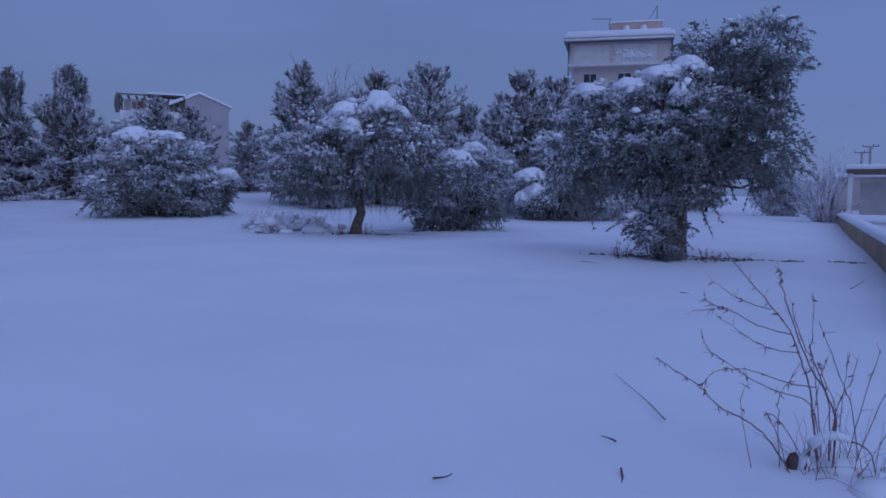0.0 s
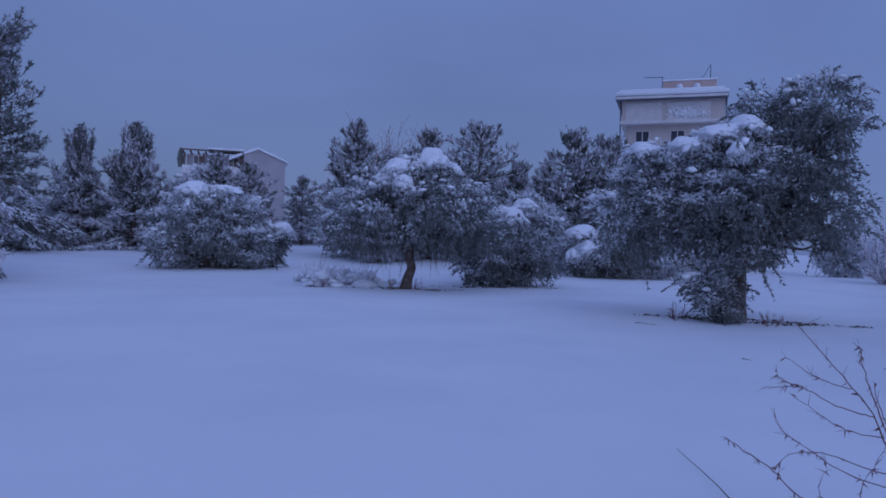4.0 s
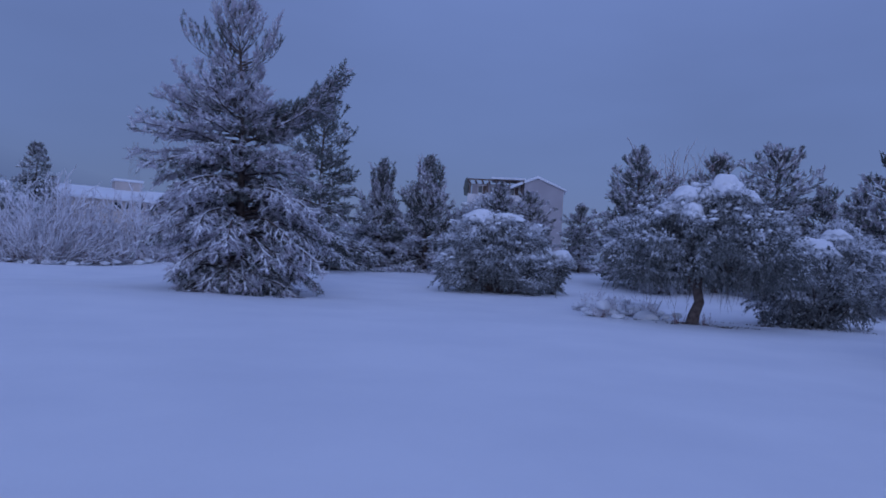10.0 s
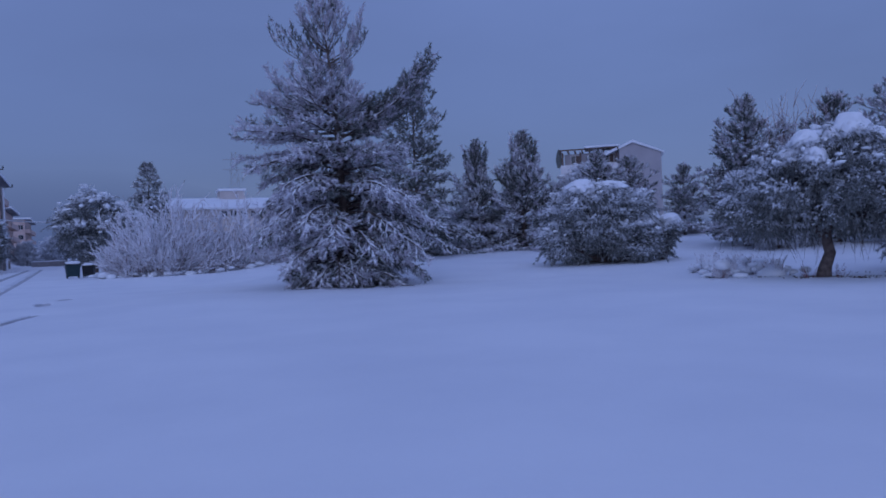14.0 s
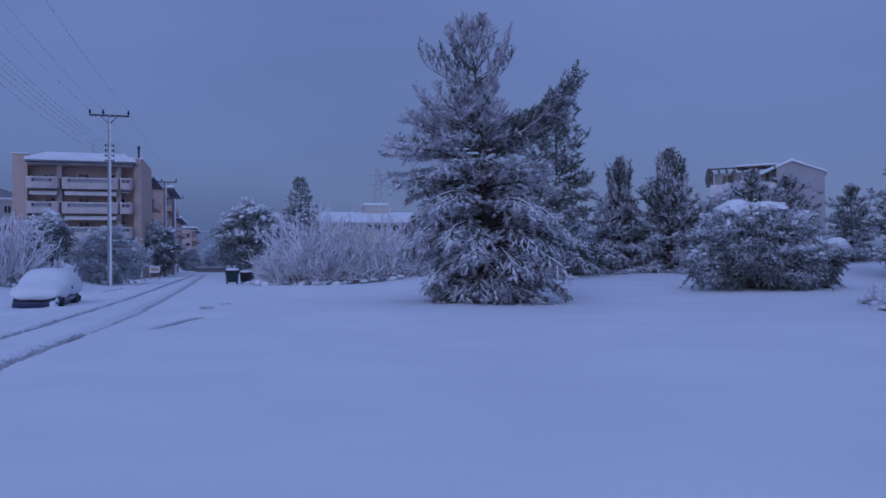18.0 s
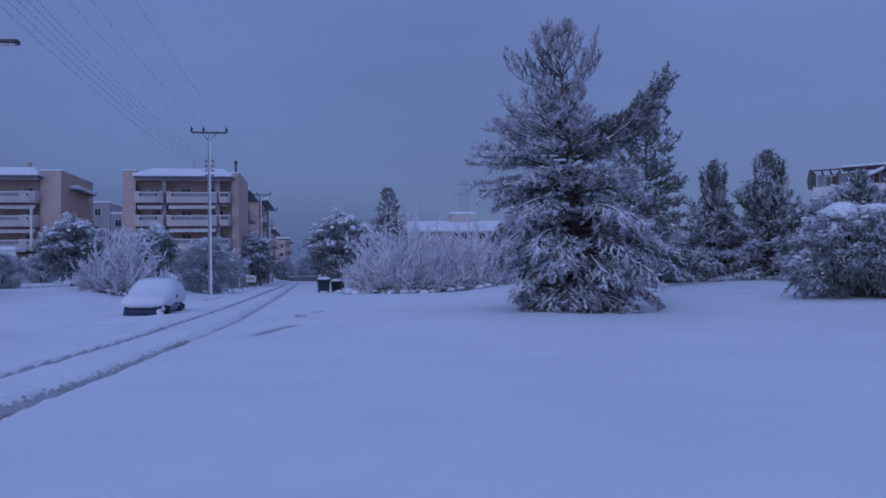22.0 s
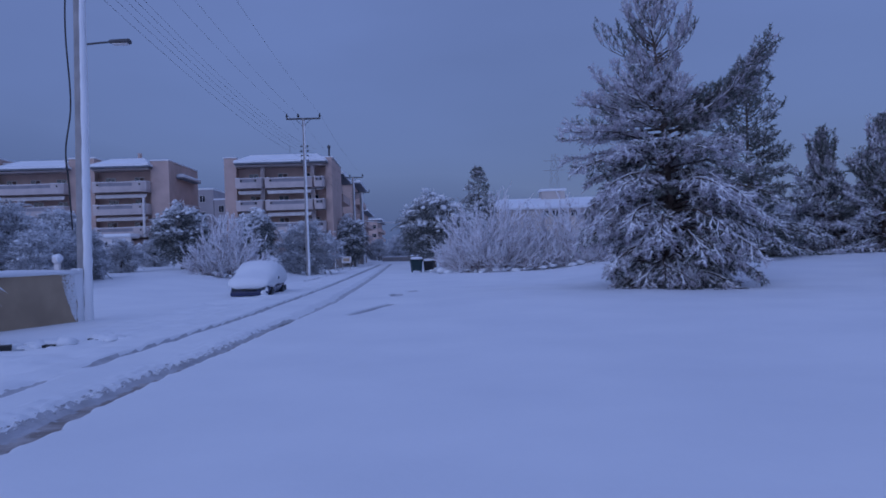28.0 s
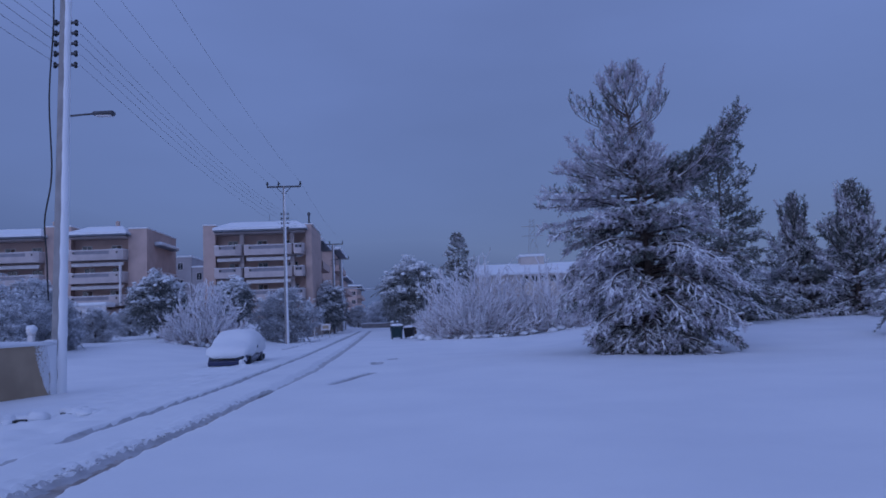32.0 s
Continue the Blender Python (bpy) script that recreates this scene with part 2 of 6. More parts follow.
def thing(name, label, category, x, y, z=None, turn=0.0, group="", kind=""):
    ob = new(name)
    ob.matrix_basis = pose(x, y, ground_z(x, y) if z is None else z, 0, 0, turn)
    ob.empty_display_size = 0.3
    return tagged(ob, label, category, group, kind)


def box(bm, x0, x1, y0, y1, z0, z1, bevel=0.0):
    r = bmesh.ops.create_cube(bm, size=1.0, matrix=Matrix.Translation(((x0 + x1) / 2, (y0 + y1) / 2, (z0 + z1) / 2)) @ Matrix.Diagonal((x1 - x0, y1 - y0, z1 - z0, 1)))
    if bevel:
        edges = list({e for v in r["verts"] for e in v.link_edges})
        bmesh.ops.bevel(bm, geom=edges, offset=bevel, segments=2, affect="EDGES", profile=0.6)
    return bm


def boxes(*dims, bevel=0.0):
    bm = bmesh.new()
    for d in dims:
        box(bm, *d, bevel=bevel)
    return bm


def tubes(paths, sides=5):
    """One mesh of many tapered tubes. paths: lists of (x, y, z, radius)."""
    verts, faces, base = [], [], 0
    ang = np.arange(sides) * 2 * np.pi / sides
    ring = np.stack([np.cos(ang), np.sin(ang)], -1)
    for p in paths:
        p = np.asarray(p, float)
        d = np.gradient(p[:, :3], axis=0)
        d /= np.linalg.norm(d, axis=1, keepdims=True) + 1e-9
        ref = np.where(np.abs(d[:, 2:]) > 0.9, [[1.0, 0, 0]], [[0, 0, 1.0]])
        u = np.cross(d, ref)
        u /= np.linalg.norm(u, axis=1, keepdims=True) + 1e-9
        v = np.cross(d, u)
        verts.append((p[:, None, :3] + p[:, None, 3:] * (ring[None, :, :1] * u[:, None] + ring[None, :, 1:] * v[:, None])).reshape(-1, 3))
        n = len(p)
        i = base + np.arange(n - 1)[:, None] * sides
        j = np.arange(sides)
        faces.append(np.stack([i + j, i + (j + 1) % sides, i + sides + (j + 1) % sides, i + sides + j], -1).reshape(-1, 4))
        base += n * sides
    return np.concatenate(verts), np.concatenate(faces)


def unit(v):
    return v / (np.linalg.norm(v, axis=-1, keepdims=True) + 1e-9)


def leaves(rng, centres, ways, count, spread, length, width, loose=0.75):
    """Narrow leaf blades round many centres: arrays of verts and triangles."""
    n = len(centres) * count
    c = np.repeat(centres, count, 0) + rng.normal(size=(n, 3)) * spread
    d = unit(np.repeat(ways, count, 0) + rng.normal(size=(n, 3)) * loose)
    s = unit(np.cross(d, rng.normal(size=(n, 3))))
    ln = length * rng.uniform(0.55, 1.35, (n, 1))
    w = width * rng.uniform(0.7, 1.3, (n, 1))
    v = np.stack([c - s * w / 2, c + s * w / 2, c + d * ln], 1).reshape(-1, 3)
    return v, np.arange(n * 3).reshape(-1, 3)


ICO = bmesh.new()
bmesh.ops.create_icosphere(ICO, subdivisions=1, radius=1.0)
ICO_V = np.array([v.co[:] for v in ICO.verts])
ICO_F = np.array([[v.index for v in f.verts] for f in ICO.faces])
bmesh.ops.subdivide_edges(ICO, edges=ICO.edges[:], cuts=1, use_grid_fill=True)
ICO.free()
ICO = bmesh.new()
bmesh.ops.create_icosphere(ICO, subdivisions=2, radius=1.0)
ICO2_V = np.array([v.co[:] for v in ICO.verts])
ICO2_F = np.array([[v.index for v in f.verts] for f in ICO.faces])
ICO.free()


def tufts(rng, centres, size, fine=False, flat=0.6):
    """Uneven lumps of snow lying at many centres."""
    bv, bf = (ICO2_V, ICO2_F) if fine else (ICO_V, ICO_F)
    n = len(centres)
    s = np.asarray(size).reshape(-1, 1, 1) * rng.uniform(0.6, 1.4, (n, 1, 1))
    ax = rng.uniform(0.7, 1.35, (n, 1, 3)) * [1, 1, flat] if fine else rng.uniform(0.45, 1.6, (n, 1, 3)) * [1, 1, flat]
    v = bv[None] * ax * s * (1 + rng.normal(size=(n, len(bv), 1)) * (0.10 if fine else 0.2))
    a = rng.uniform(0, 6.28, n)
    rot = np.zeros((n, 3, 3))
    rot[:, 0, 0], rot[:, 0, 1], rot[:, 1, 0], rot[:, 1, 1], rot[:, 2, 2] = np.cos(a), -np.sin(a), np.sin(a), np.cos(a), 1
    v = np.einsum("nij,nkj->nki", rot, v) + centres[:, None]
    f = bf[None] + (np.arange(n) * len(bv))[:, None, None]
    return v.reshape(-1, 3), f.reshape(-1, 3)


# ---- ground ----
def smooth(a, b, x):
    t = np.clip((np.asarray(x, float) - a) / (b - a), 0, 1)
    return t * t * (3 - 2 * t)


def ground_z(x, y):
    x, y = np.asarray(x, float), np.asarray(y, float)
    r, a = np.hypot(x, y), np.degrees(np.arctan2(x, y))
    field = 0.045 * np.clip(r - 30, 0, 60) * smooth(8, 24, a) * (1 - 0.75 * smooth(50, 75, a)) * (1 - smooth(110, 140, a))
    bank = 0.034 * np.clip(r - 26, 0, 60) * smooth(-9, -15, x) * smooth(-5, 20, y)
    soft = 0.05 * np.sin(0.31 * x + 0.2) * np.sin(0.27 * y + 1.0) + 0.025 * np.sin(0.9 * x + 0.5 * y) * np.sin(0.7 * y - 0.4 * x)
    out = field + bank + soft * smooth(3, 12, r) * smooth(-1.5, 1.5, x)
    return float(out) if out.ndim == 0 else out

def axis(spans):
    out = []
    for a, b, step in spans:
        out += list(np.arange(a, b - 1e-6, step))
    return np.array(out + [spans[-1][1]])


RAG_Y = np.arange(-20, 220, 0.05)
RAG_A = np.array([noise.noise((0.0, v * 0.9, 1.7)) for v in RAG_Y])
RAG_B = np.array([noise.noise((4.0, v * 3.3, 2.9)) for v in RAG_Y])
RAG1 = lambda y: np.interp(y, RAG_Y, RAG_A)
RAG2 = lambda y: np.interp(y, RAG_Y, RAG_B)


def right_edge(y):
    """Where the untouched field breaks off into the right-hand rut."""
    e = np.interp(y, [-10, 4, 6.7, 8.2, 10.2, 12.9, 17.2, 21, 25, 40, 60, 95, 150], [-3.7, -3.5, -3.46, -3.46, -3.40, -3.2, -3.0, -2.80, -2.60, -2.55, -2.6, -2.85, -3.5])
    return e + (0.06 * np.round(RAG2(y) * 2.2) / 2.2 + 0.035 * RAG2(y * 2.1 + 40) + 0.05 * RAG1(y)) * smooth(40, 14, y)


def right_width(y):
    return np.interp(y, [4, 7, 8.3, 9.5, 10.8, 14, 20, 40, 95], [0.52, 0.46, 0.38, 0.33, 0.28, 0.28, 0.36, 0.45, 0.6]) * (1 + 0.35 * RAG1(y * 1.7 + 3))


def left_edge(y):
    return np.interp(y, [-10, 9.6, 12.7, 14.3, 16.1, 19, 23.5, 32, 40, 60, 96, 150], [-5.1, -4.98, -4.88, -4.78, -4.68, -4.5, -4.42, -4.28, -4.2, -4.25, -4.45, -5.1]) + 0.04 * RAG1(y * 0.8 + 5) + 0.02 * RAG2(y)


def track_shape(x, y):
    """Depth of the wheel ruts."""
    er, wr, el = right_edge(y), right_width(y), left_edge(y)
    r = np.where(x > er - wr / 2, smooth(er, er - 0.05, x), smooth(er - wr - 0.30 - 0.25 * smooth(12, 7, y), er - wr + 0.05, x))
    wl_ = 0.34 + 0.25 * smooth(25, 90, y)
    l_ = np.where(x > el - wl_ / 2, smooth(el, el - 0.10, x), smooth(el - wl_ - 0.10, el - wl_ + 0.06, x)) * (0.45 + 0.55 * smooth(11.2, 13.5, y)) * (1 - 0.75 * smooth(0.8, 0.2, np.abs(y - 10.9)))
    rough = 0.13 * RAG1(y) + 0.05 * RAG2(y)
    xc = -1.75 + (y - 19.6) * 0.27
    c = 1.4 * smooth(0.26, 0.06, np.abs(x - xc) + 0.25 * rough) * smooth(19.4, 20.4, y) * smooth(24.0, 23.4, y)
    c = np.maximum(c, 1.3 * smooth(0.34, 0.12, np.hypot(x + 0.63, (y - 28.6) * 0.25) + 0.5 * rough))
    c = np.maximum(c, 0.7 * smooth(0.45, 0.15, np.hypot(x - 0.03, (y - 31.2) * 0.4) + rough))
    x3 = -7.6 + 0.01 * y
    s = 0.5 * smooth(0.22, 0.05, np.abs(x - x3) + rough) * smooth(44, 50, y)
    end = smooth(160, 120, y) * smooth(-14, -8, y)
    return np.maximum.reduce([r, l_, c, s]) * end


gx = axis([(-1600, -400, 150), (-400, -100, 30), (-100, -24, 4), (-24, -8.4, 0.5), (-8.4, -6, 0.12), (-6, -2.4, 0.05), (-2.4, -0.2, 0.04), (-0.2, 0.6, 0.1), (0.6, 30, 0.5), (30, 100, 3), (100, 400, 30), (400, 1600, 150)])
gy = axis([(-1600, -400, 150), (-400, -60, 30), (-60, -10, 2.5), (-10, 4, 0.2), (4, 24, 0.065), (24, 50, 0.16), (50, 110, 0.6), (110, 200, 6), (200, 400, 25), (400, 1600, 150)])
GX, GY = np.meshgrid(gx, gy)
TR = track_shape(GX, GY)
rngg = np.random.default_rng(5)
lump = np.array([noise.noise((a * 0.8, b * 0.8, 0.0)) for a, b in zip(GX.ravel(), GY.ravel())]).reshape(GX.shape)
near_track = smooth(-7, -5.6, GX) * smooth(-2.2, -3.0, GX) * smooth(200, 60, GY)
GZ = ground_z(GX, GY) + 0.012 * lump * (np.hypot(GX, GY) < 80)
churn = 0.022 * near_track * rngg.random(GX.shape) * smooth(0.0, 0.2, TR) * (1 - smooth(0.7, 0.95, TR))
shoulder = smooth(0.0, 0.12, right_edge(GY) - right_width(GY) - GX) * smooth(0.75, 0.15, right_edge(GY) - right_width(GY) - GX) * smooth(24, 9, GY) * smooth(-12, -4, GY)
grit = np.array([noise.noise((a * 9.0, b * 7.0, 2.0)) + 0.6 * noise.noise((a * 21.0, b * 15.0, 8.0)) if -6 < a < -2.9 and -10 < b < 26 else 0.0 for a, b in zip(GX.ravel(), GY.ravel())]).reshape(GX.shape)
GZ = GZ - 0.085 * TR + churn + 0.03 * near_track * (1 - TR) + 0.055 * shoulder * np.clip(grit + 0.1, -0.5, 1)
rumple = np.array([noise.noise((a * 2.2, b * 1.6, 5.0)) if -8.3 < a < -2 and 0 < b < 60 else 0.0 for a, b in zip(GX.ravel(), GY.ravel())]).reshape(GX.shape)
GZ = GZ + (0.05 + 0.04 * smooth(-5.4, -6.2, GX)) * rumple * smooth(-8.3, -7.6, GX) * (0.4 + 0.6 * smooth(-4.6, -5.6, GX)) * smooth(-3.6, -4.0, GX)
far = smooth(150, 900, np.hypot(GX, GY))
GZ = GZ * (1 - far) - 1.0 * far
ny, nx = GX.shape
idx = np.arange(ny * nx).reshape(ny, nx)
quads = np.stack([idx[:-1, :-1], idx[:-1, 1:], idx[1:, 1:], idx[1:, :-1]], -1).reshape(-1, 4)
tq = (TR[:-1, :-1] + TR[1:, 1:] + TR[:-1, 1:] + TR[1:, :-1]).ravel() / 4
cx = (GX[:-1, :-1] + GX[1:, 1:]).ravel() / 2
cy = (GY[:-1, :-1] + GY[1:, 1:]).ravel() / 2
re_, rw_, le_ = right_edge(cy), right_width(cy), left_edge(cy)
ragm = (0.10 * RAG2(cy * 1.3 + 11) + 0.05 * RAG2(cy * 3.1 + 5)) * smooth(13, 7, cy)
bare = (cx < re_ - 0.03) & (cx > re_ - rw_ + ragm) & (cy < 19.5) & (cy > -10)
# grey paints shade into the left and turning ruts; elsewhere packed snow
packed_and_shaded = ((cx < re_ - 0.03) & (cx > re_ - rw_) & (cy >= 19.5) & (cy < 120)) | ((cx < le_ - 0.04) & (cx > le_ - 0.36 - 0.25 * smooth(25, 90, cy)) & (tq > 0.4) & (cy < 120)) | ((cx > -2.4) & (tq > 0.45) & (cy > 18) & (cy < 34)) | ((cx < -6.5) & (tq > 0.3) & (cy > 40) & (cy < 120))
fray = 0.10 + 0.10 * smooth(13, 7, cy) * (1 + 1.2 * RAG2(cy * 1.9 + 7)) + 0.05 * grit[:-1, :-1].ravel()
packed_and_shaded = packed_and_shaded | ((cx < re_ - rw_ + ragm) & (cx > re_ - rw_ + ragm - fray) & (cy < 19.5) & (cy > -10))
wet = bare & (cy > 17.7) & (cy < 19.4)
stuff_of = bare.astype(np.int32) + wet + 3 * (packed_and_shaded & ~bare)
ground = new("ground", raw_mesh("ground", np.stack([GX, GY, GZ], -1).reshape(-1, 3), quads, True, (SNOW, SLUSH, WET, PACKED_AND_SHADE), stuff_of))
tagged(ground, "deep fresh snow field with wheel ruts, one muddy, one shaded grey", "snowy ground", kind="structure")


# ---- trees ----
def polar(az, d, ex=0.1, ey=0.15):
    return ex + d * math.sin(radians(az)), ey + d * math.cos(radians(az))


def field(az, d):
    return polar(az, d, 0.55, -0.55)


def bent(rng, start, way, length, radius, steps=6, sag=0.0, wob=0.06, tip=0.25):
    p, d = np.array(start, float), unit(np.array(way, float))
    out = [(*p, radius)]
    for i in range(steps):
        d = unit(d + rng.normal(size=3) * wob + np.array([0, 0, sag / steps]))
        p = p + d * length / steps
        out.append((*p, radius * (1 - (1 - tip) * (i + 1) / steps)))
    return out


def conifer(root, rng, height, reach, rise, whorls, per, lift, pale, snow, first=0.3, lean=(0, 0), trunk=0.2, gap=0.19, sec=1.1, shoot=0.28, every=0.12, blade=(0.14, 0.032), count=14, lump=0.032, slim=0.7, bald=0.0, wild=0.2, extra=(), split=False):
    """A pine or fir: trunk, limbs, side boughs with needle-clad shoots, snow lying on them.
    For h from 0 at the foot to 1 at the top: reach(h, a) is a limb's length, rise(h) its slope at trunk and tip,
    lift(h) how far shoots turn up; above slim they stand apart as candles; pale(h) and snow(h) the shares of frosted needles and of loaded shoots.
    extra: single limbs (z, bearing, length, slope at trunk, slope at tip, frost)."""
    steps = 10
    stem = [(lean[0] * (i / steps) ** 2 + rng.normal() * 0.02, lean[1] * (i / steps) ** 2, height * i / steps, trunk * (1 - 0.93 * i / steps)) for i in range(steps + 1)]
    plan = []
    for k in range(whorls):
        h0 = first / height + (0.985 - first / height) * (k + rng.uniform(-0.25, 0.25)) / max(1, whorls - 1)
        a0 = rng.uniform(0, 6.28)
        for j in range(per):
            h = min(max(h0 + rng.normal() * 0.012, 0.01), 0.985)
            a = a0 + 6.283 * j / per + rng.normal() * 0.28
            ln = reach(h, a) * rng.uniform(1 - wild * 1.5, 1 + wild * 0.6)
            if ln > 0.12 and not (h > slim and rng.random() < bald):
                plan.append((h, a, ln, *rise(h), 1.0, 0.78))
    plan += [(z / height, a, ln, r0, r1, fr, 0.3) for z, a, ln, r0, r1, fr in extra]
    limbs, ridge, sb, sd, sl, sh, so, sw = [], [], [], [], [], [], [], []
    for h, a, ln, r0, r1, fr, taper in plan:
        p, n = np.array([lean[0] * h * h, lean[1] * h * h, height * h]), 8
        rad = (0.012 + 0.014 * ln) * (1.15 - 0.5 * h)
        path, dirs = [(*p, rad)], []
        s0 = rng.normal() * 0.1
        for i in range(n):
            u = (i + 0.5) / n
            a += rng.normal() * 0.07
            d = unit(np.array([math.cos(a), math.sin(a), r0 + (r1 - r0) * u * u + s0]) + rng.normal(size=3) * 0.05)
            p = p + d * ln / n
            p[2] = max(p[2], 0.08)
            path.append((*p, rad * (1 - 0.8 * (i + 1) / n)))
            dirs.append(d)
        limbs.append(path)
        b = np.array(path)[:, :3]
        load = np.clip(rng.normal(1.0, 0.5), 0.1, 2.2) * fr
        if rng.random() < 0.8 * snow(h) * load:
            ridge.append([(*(b[i] + [0, 0, rad * 0.8] + rng.normal(size=3) * 0.012), lump * w * rng.uniform(0.5, 1.1)) for i, w in zip(range(2, 9), (0.4, 0.7, 0.9, 1.0, 0.9, 0.7, 0.3))])
        thin = 1.0 + 0.7 * (h > slim)
        m = max(3, int(0.8 * ln / gap / thin))
        lf = lift(h)
        for q in range(m + 2):
            f = min(0.2 + 0.8 * (q + rng.random()) / m, 0.999)
            i0 = min(int(f * n), n - 1)
            c, d = b[i0] + (b[i0 + 1] - b[i0]) * (f * n - i0), dirs[i0]
            side = unit(np.cross(d, [0, 0, 1.0])) * (1 if q % 2 else -1)
            l2 = (sec * (1 - taper * f) * min(1.0, ln / 2.2) + 0.12) * rng.uniform(0.55, 1.25)
            w = unit(d * rng.uniform(0.5, 1.0) + side * (rng.uniform(0.35, 1.1) if q < m else 0.15) + np.array([0, 0, lf * 0.7 + rng.normal() * 0.16]))
            end = c + w * l2 + np.array([0, 0, 0.18 * l2 * lf])
            end[2] = max(end[2], 0.05)
            limbs.append([(*c, 0.012), (*((c + end) / 2 - [0, 0, 0.04 * l2]), 0.009), (*end, 0.005)])
            if rng.random() < 0.75 * snow(h) * load:
                ridge.append([(*(c + [0, 0, 0.02]), lump * 0.5), (*((c + end) / 2 + [0, 0, 0.015]), lump * rng.uniform(0.6, 1.2)), (*(end + [0, 0, 0.02]), lump * 0.4)])
            k = max(2, int(l2 / every / thin))
            t = np.append((np.arange(k) + rng.random(k)) / k, 1.0)[:, None]
            k += 1
            sb.append(c + (end - c) * t)
            sd.append(unit(w * 0.8 + rng.normal(size=(k, 3)) * 0.45 + [0, 0, 0.15 + 0.75 * lf]))
            sl.append(shoot * rng.uniform(0.55, 1.3, k))
            sh.append(np.full(k, h))
            so.append(np.full(k, 0.35 + 0.65 * f) * (0.6 + 0.4 * t[:, 0]))
            sw.append(np.full(k, load))
    sb, sd, sl, sh, so, sw = (np.concatenate(q) for q in (sb, sd, sl, sh, so, sw))
    tips = sb + sd * sl[:, None]
    tips[:, 2] = np.maximum(tips[:, 2], 0.04)
    part("trunk", raw_mesh("trunk", *tubes([stem], 8), True), BARK, root)
    big = len(plan) if split else 0
    mains = [l_ for l_ in limbs if len(l_) == 9]
    for l_ in mains[:big]:
        part("branch", raw_mesh("branch", *tubes([l_], 6), True), BARK, root)
    part("limbwork", raw_mesh("limbwork", *tubes([l_ for l_ in limbs if len(l_) < 9] + mains[big:], 4), True), BARK, root)
    n = len(sb)
    t = rng.uniform(0.05, 1.0, (n, count, 1))
    cs = sb[:, None] + (tips - sb)[:, None] * t
    ws = unit(sd[:, None] * 0.75 + rng.normal(size=(n, count, 3)) * (0.55 - 0.22 * (sh > slim))[:, None, None])
    ghost = rng.random(n) < np.clip(pale(sh) * np.minimum(sw, 1.2) ** 0.8 * (0.35 + 0.8 * so), 0, 1)
    for nm, pick, mat, lab in (("needles", ~ghost, PINE, ""), ("frosted_needles", ghost, PINE_PALE, "needles dusted pale with snow")):
        if pick.any():
            part(nm, raw_mesh(nm, *leaves(rng, cs[pick].reshape(-1, 3), ws[pick].reshape(-1, 3), 1, 0.008, *blade, 0.2)), mat, root, lab)
    snowed = np.flatnonzero(rng.random(n) < np.clip(snow(sh) * sw * (0.3 + 0.9 * so), 0, 0.95))
    for i in snowed:
        r_, v = lump * rng.uniform(0.4, 1.25), sd[i] * sl[i]
        o = sb[i] + [0, 0, 0.35 * r_ + 0.02]
        ridge.append([(*(o + v * 0.15), r_ * 0.5), (*(o + v * 0.5 + rng.normal(size=3) * 0.012), r_), (*(o + v * 0.95), r_ * 0.45)])
    part("clinging_snow", raw_mesh("clinging_snow", *tubes(ridge, 4), True), SNOW_TUFT, root, "snow lying along the boughs")
    white = snowed[rng.random(len(snowed)) < 0.8]
    if len(white):
        part("frost", raw_mesh("frost", *leaves(rng, (cs[white, : count // 2] + [0, 0, 0.02]).reshape(-1, 3), ws[white, : count // 2].reshape(-1, 3), 1, 0.01, blade[0], blade[1] * 1.3, 0.2)), FROST, root)
    return root


def lobed(rng, lobes, per_m2, inner=0.35):
    """Points and outward ways on the uneven skin of a crown made of several lobes."""
    cs, ws = [], []
    for cx_, cy_, cz_, rx, ry, rz in lobes:
        area = 4 * math.pi * ((rx * ry) ** 1.6 / 3 + (rx * rz) ** 1.6 / 3 + (ry * rz) ** 1.6 / 3) ** (1 / 1.6)
        n = max(20, int(area * per_m2))
        d = unit(rng.normal(size=(n, 3)))
        bumps = np.array([noise.noise((v[0] * 2.3 + cx_, v[1] * 2.3 + cy_, v[2] * 2.3 + cz_)) for v in d])
        k = 1 - inner * rng.random(n) ** 1.5 + 0.3 * bumps
        p = d * k[:, None] * [rx, ry, rz] + [cx_, cy_, cz_]
        keep = rng.random(n) < 0.86 + 0.5 * bumps
        cs.append(p[keep])
        ws.append(unit(d / [rx, ry, rz])[keep])
    return np.concatenate(cs), np.concatenate(ws)


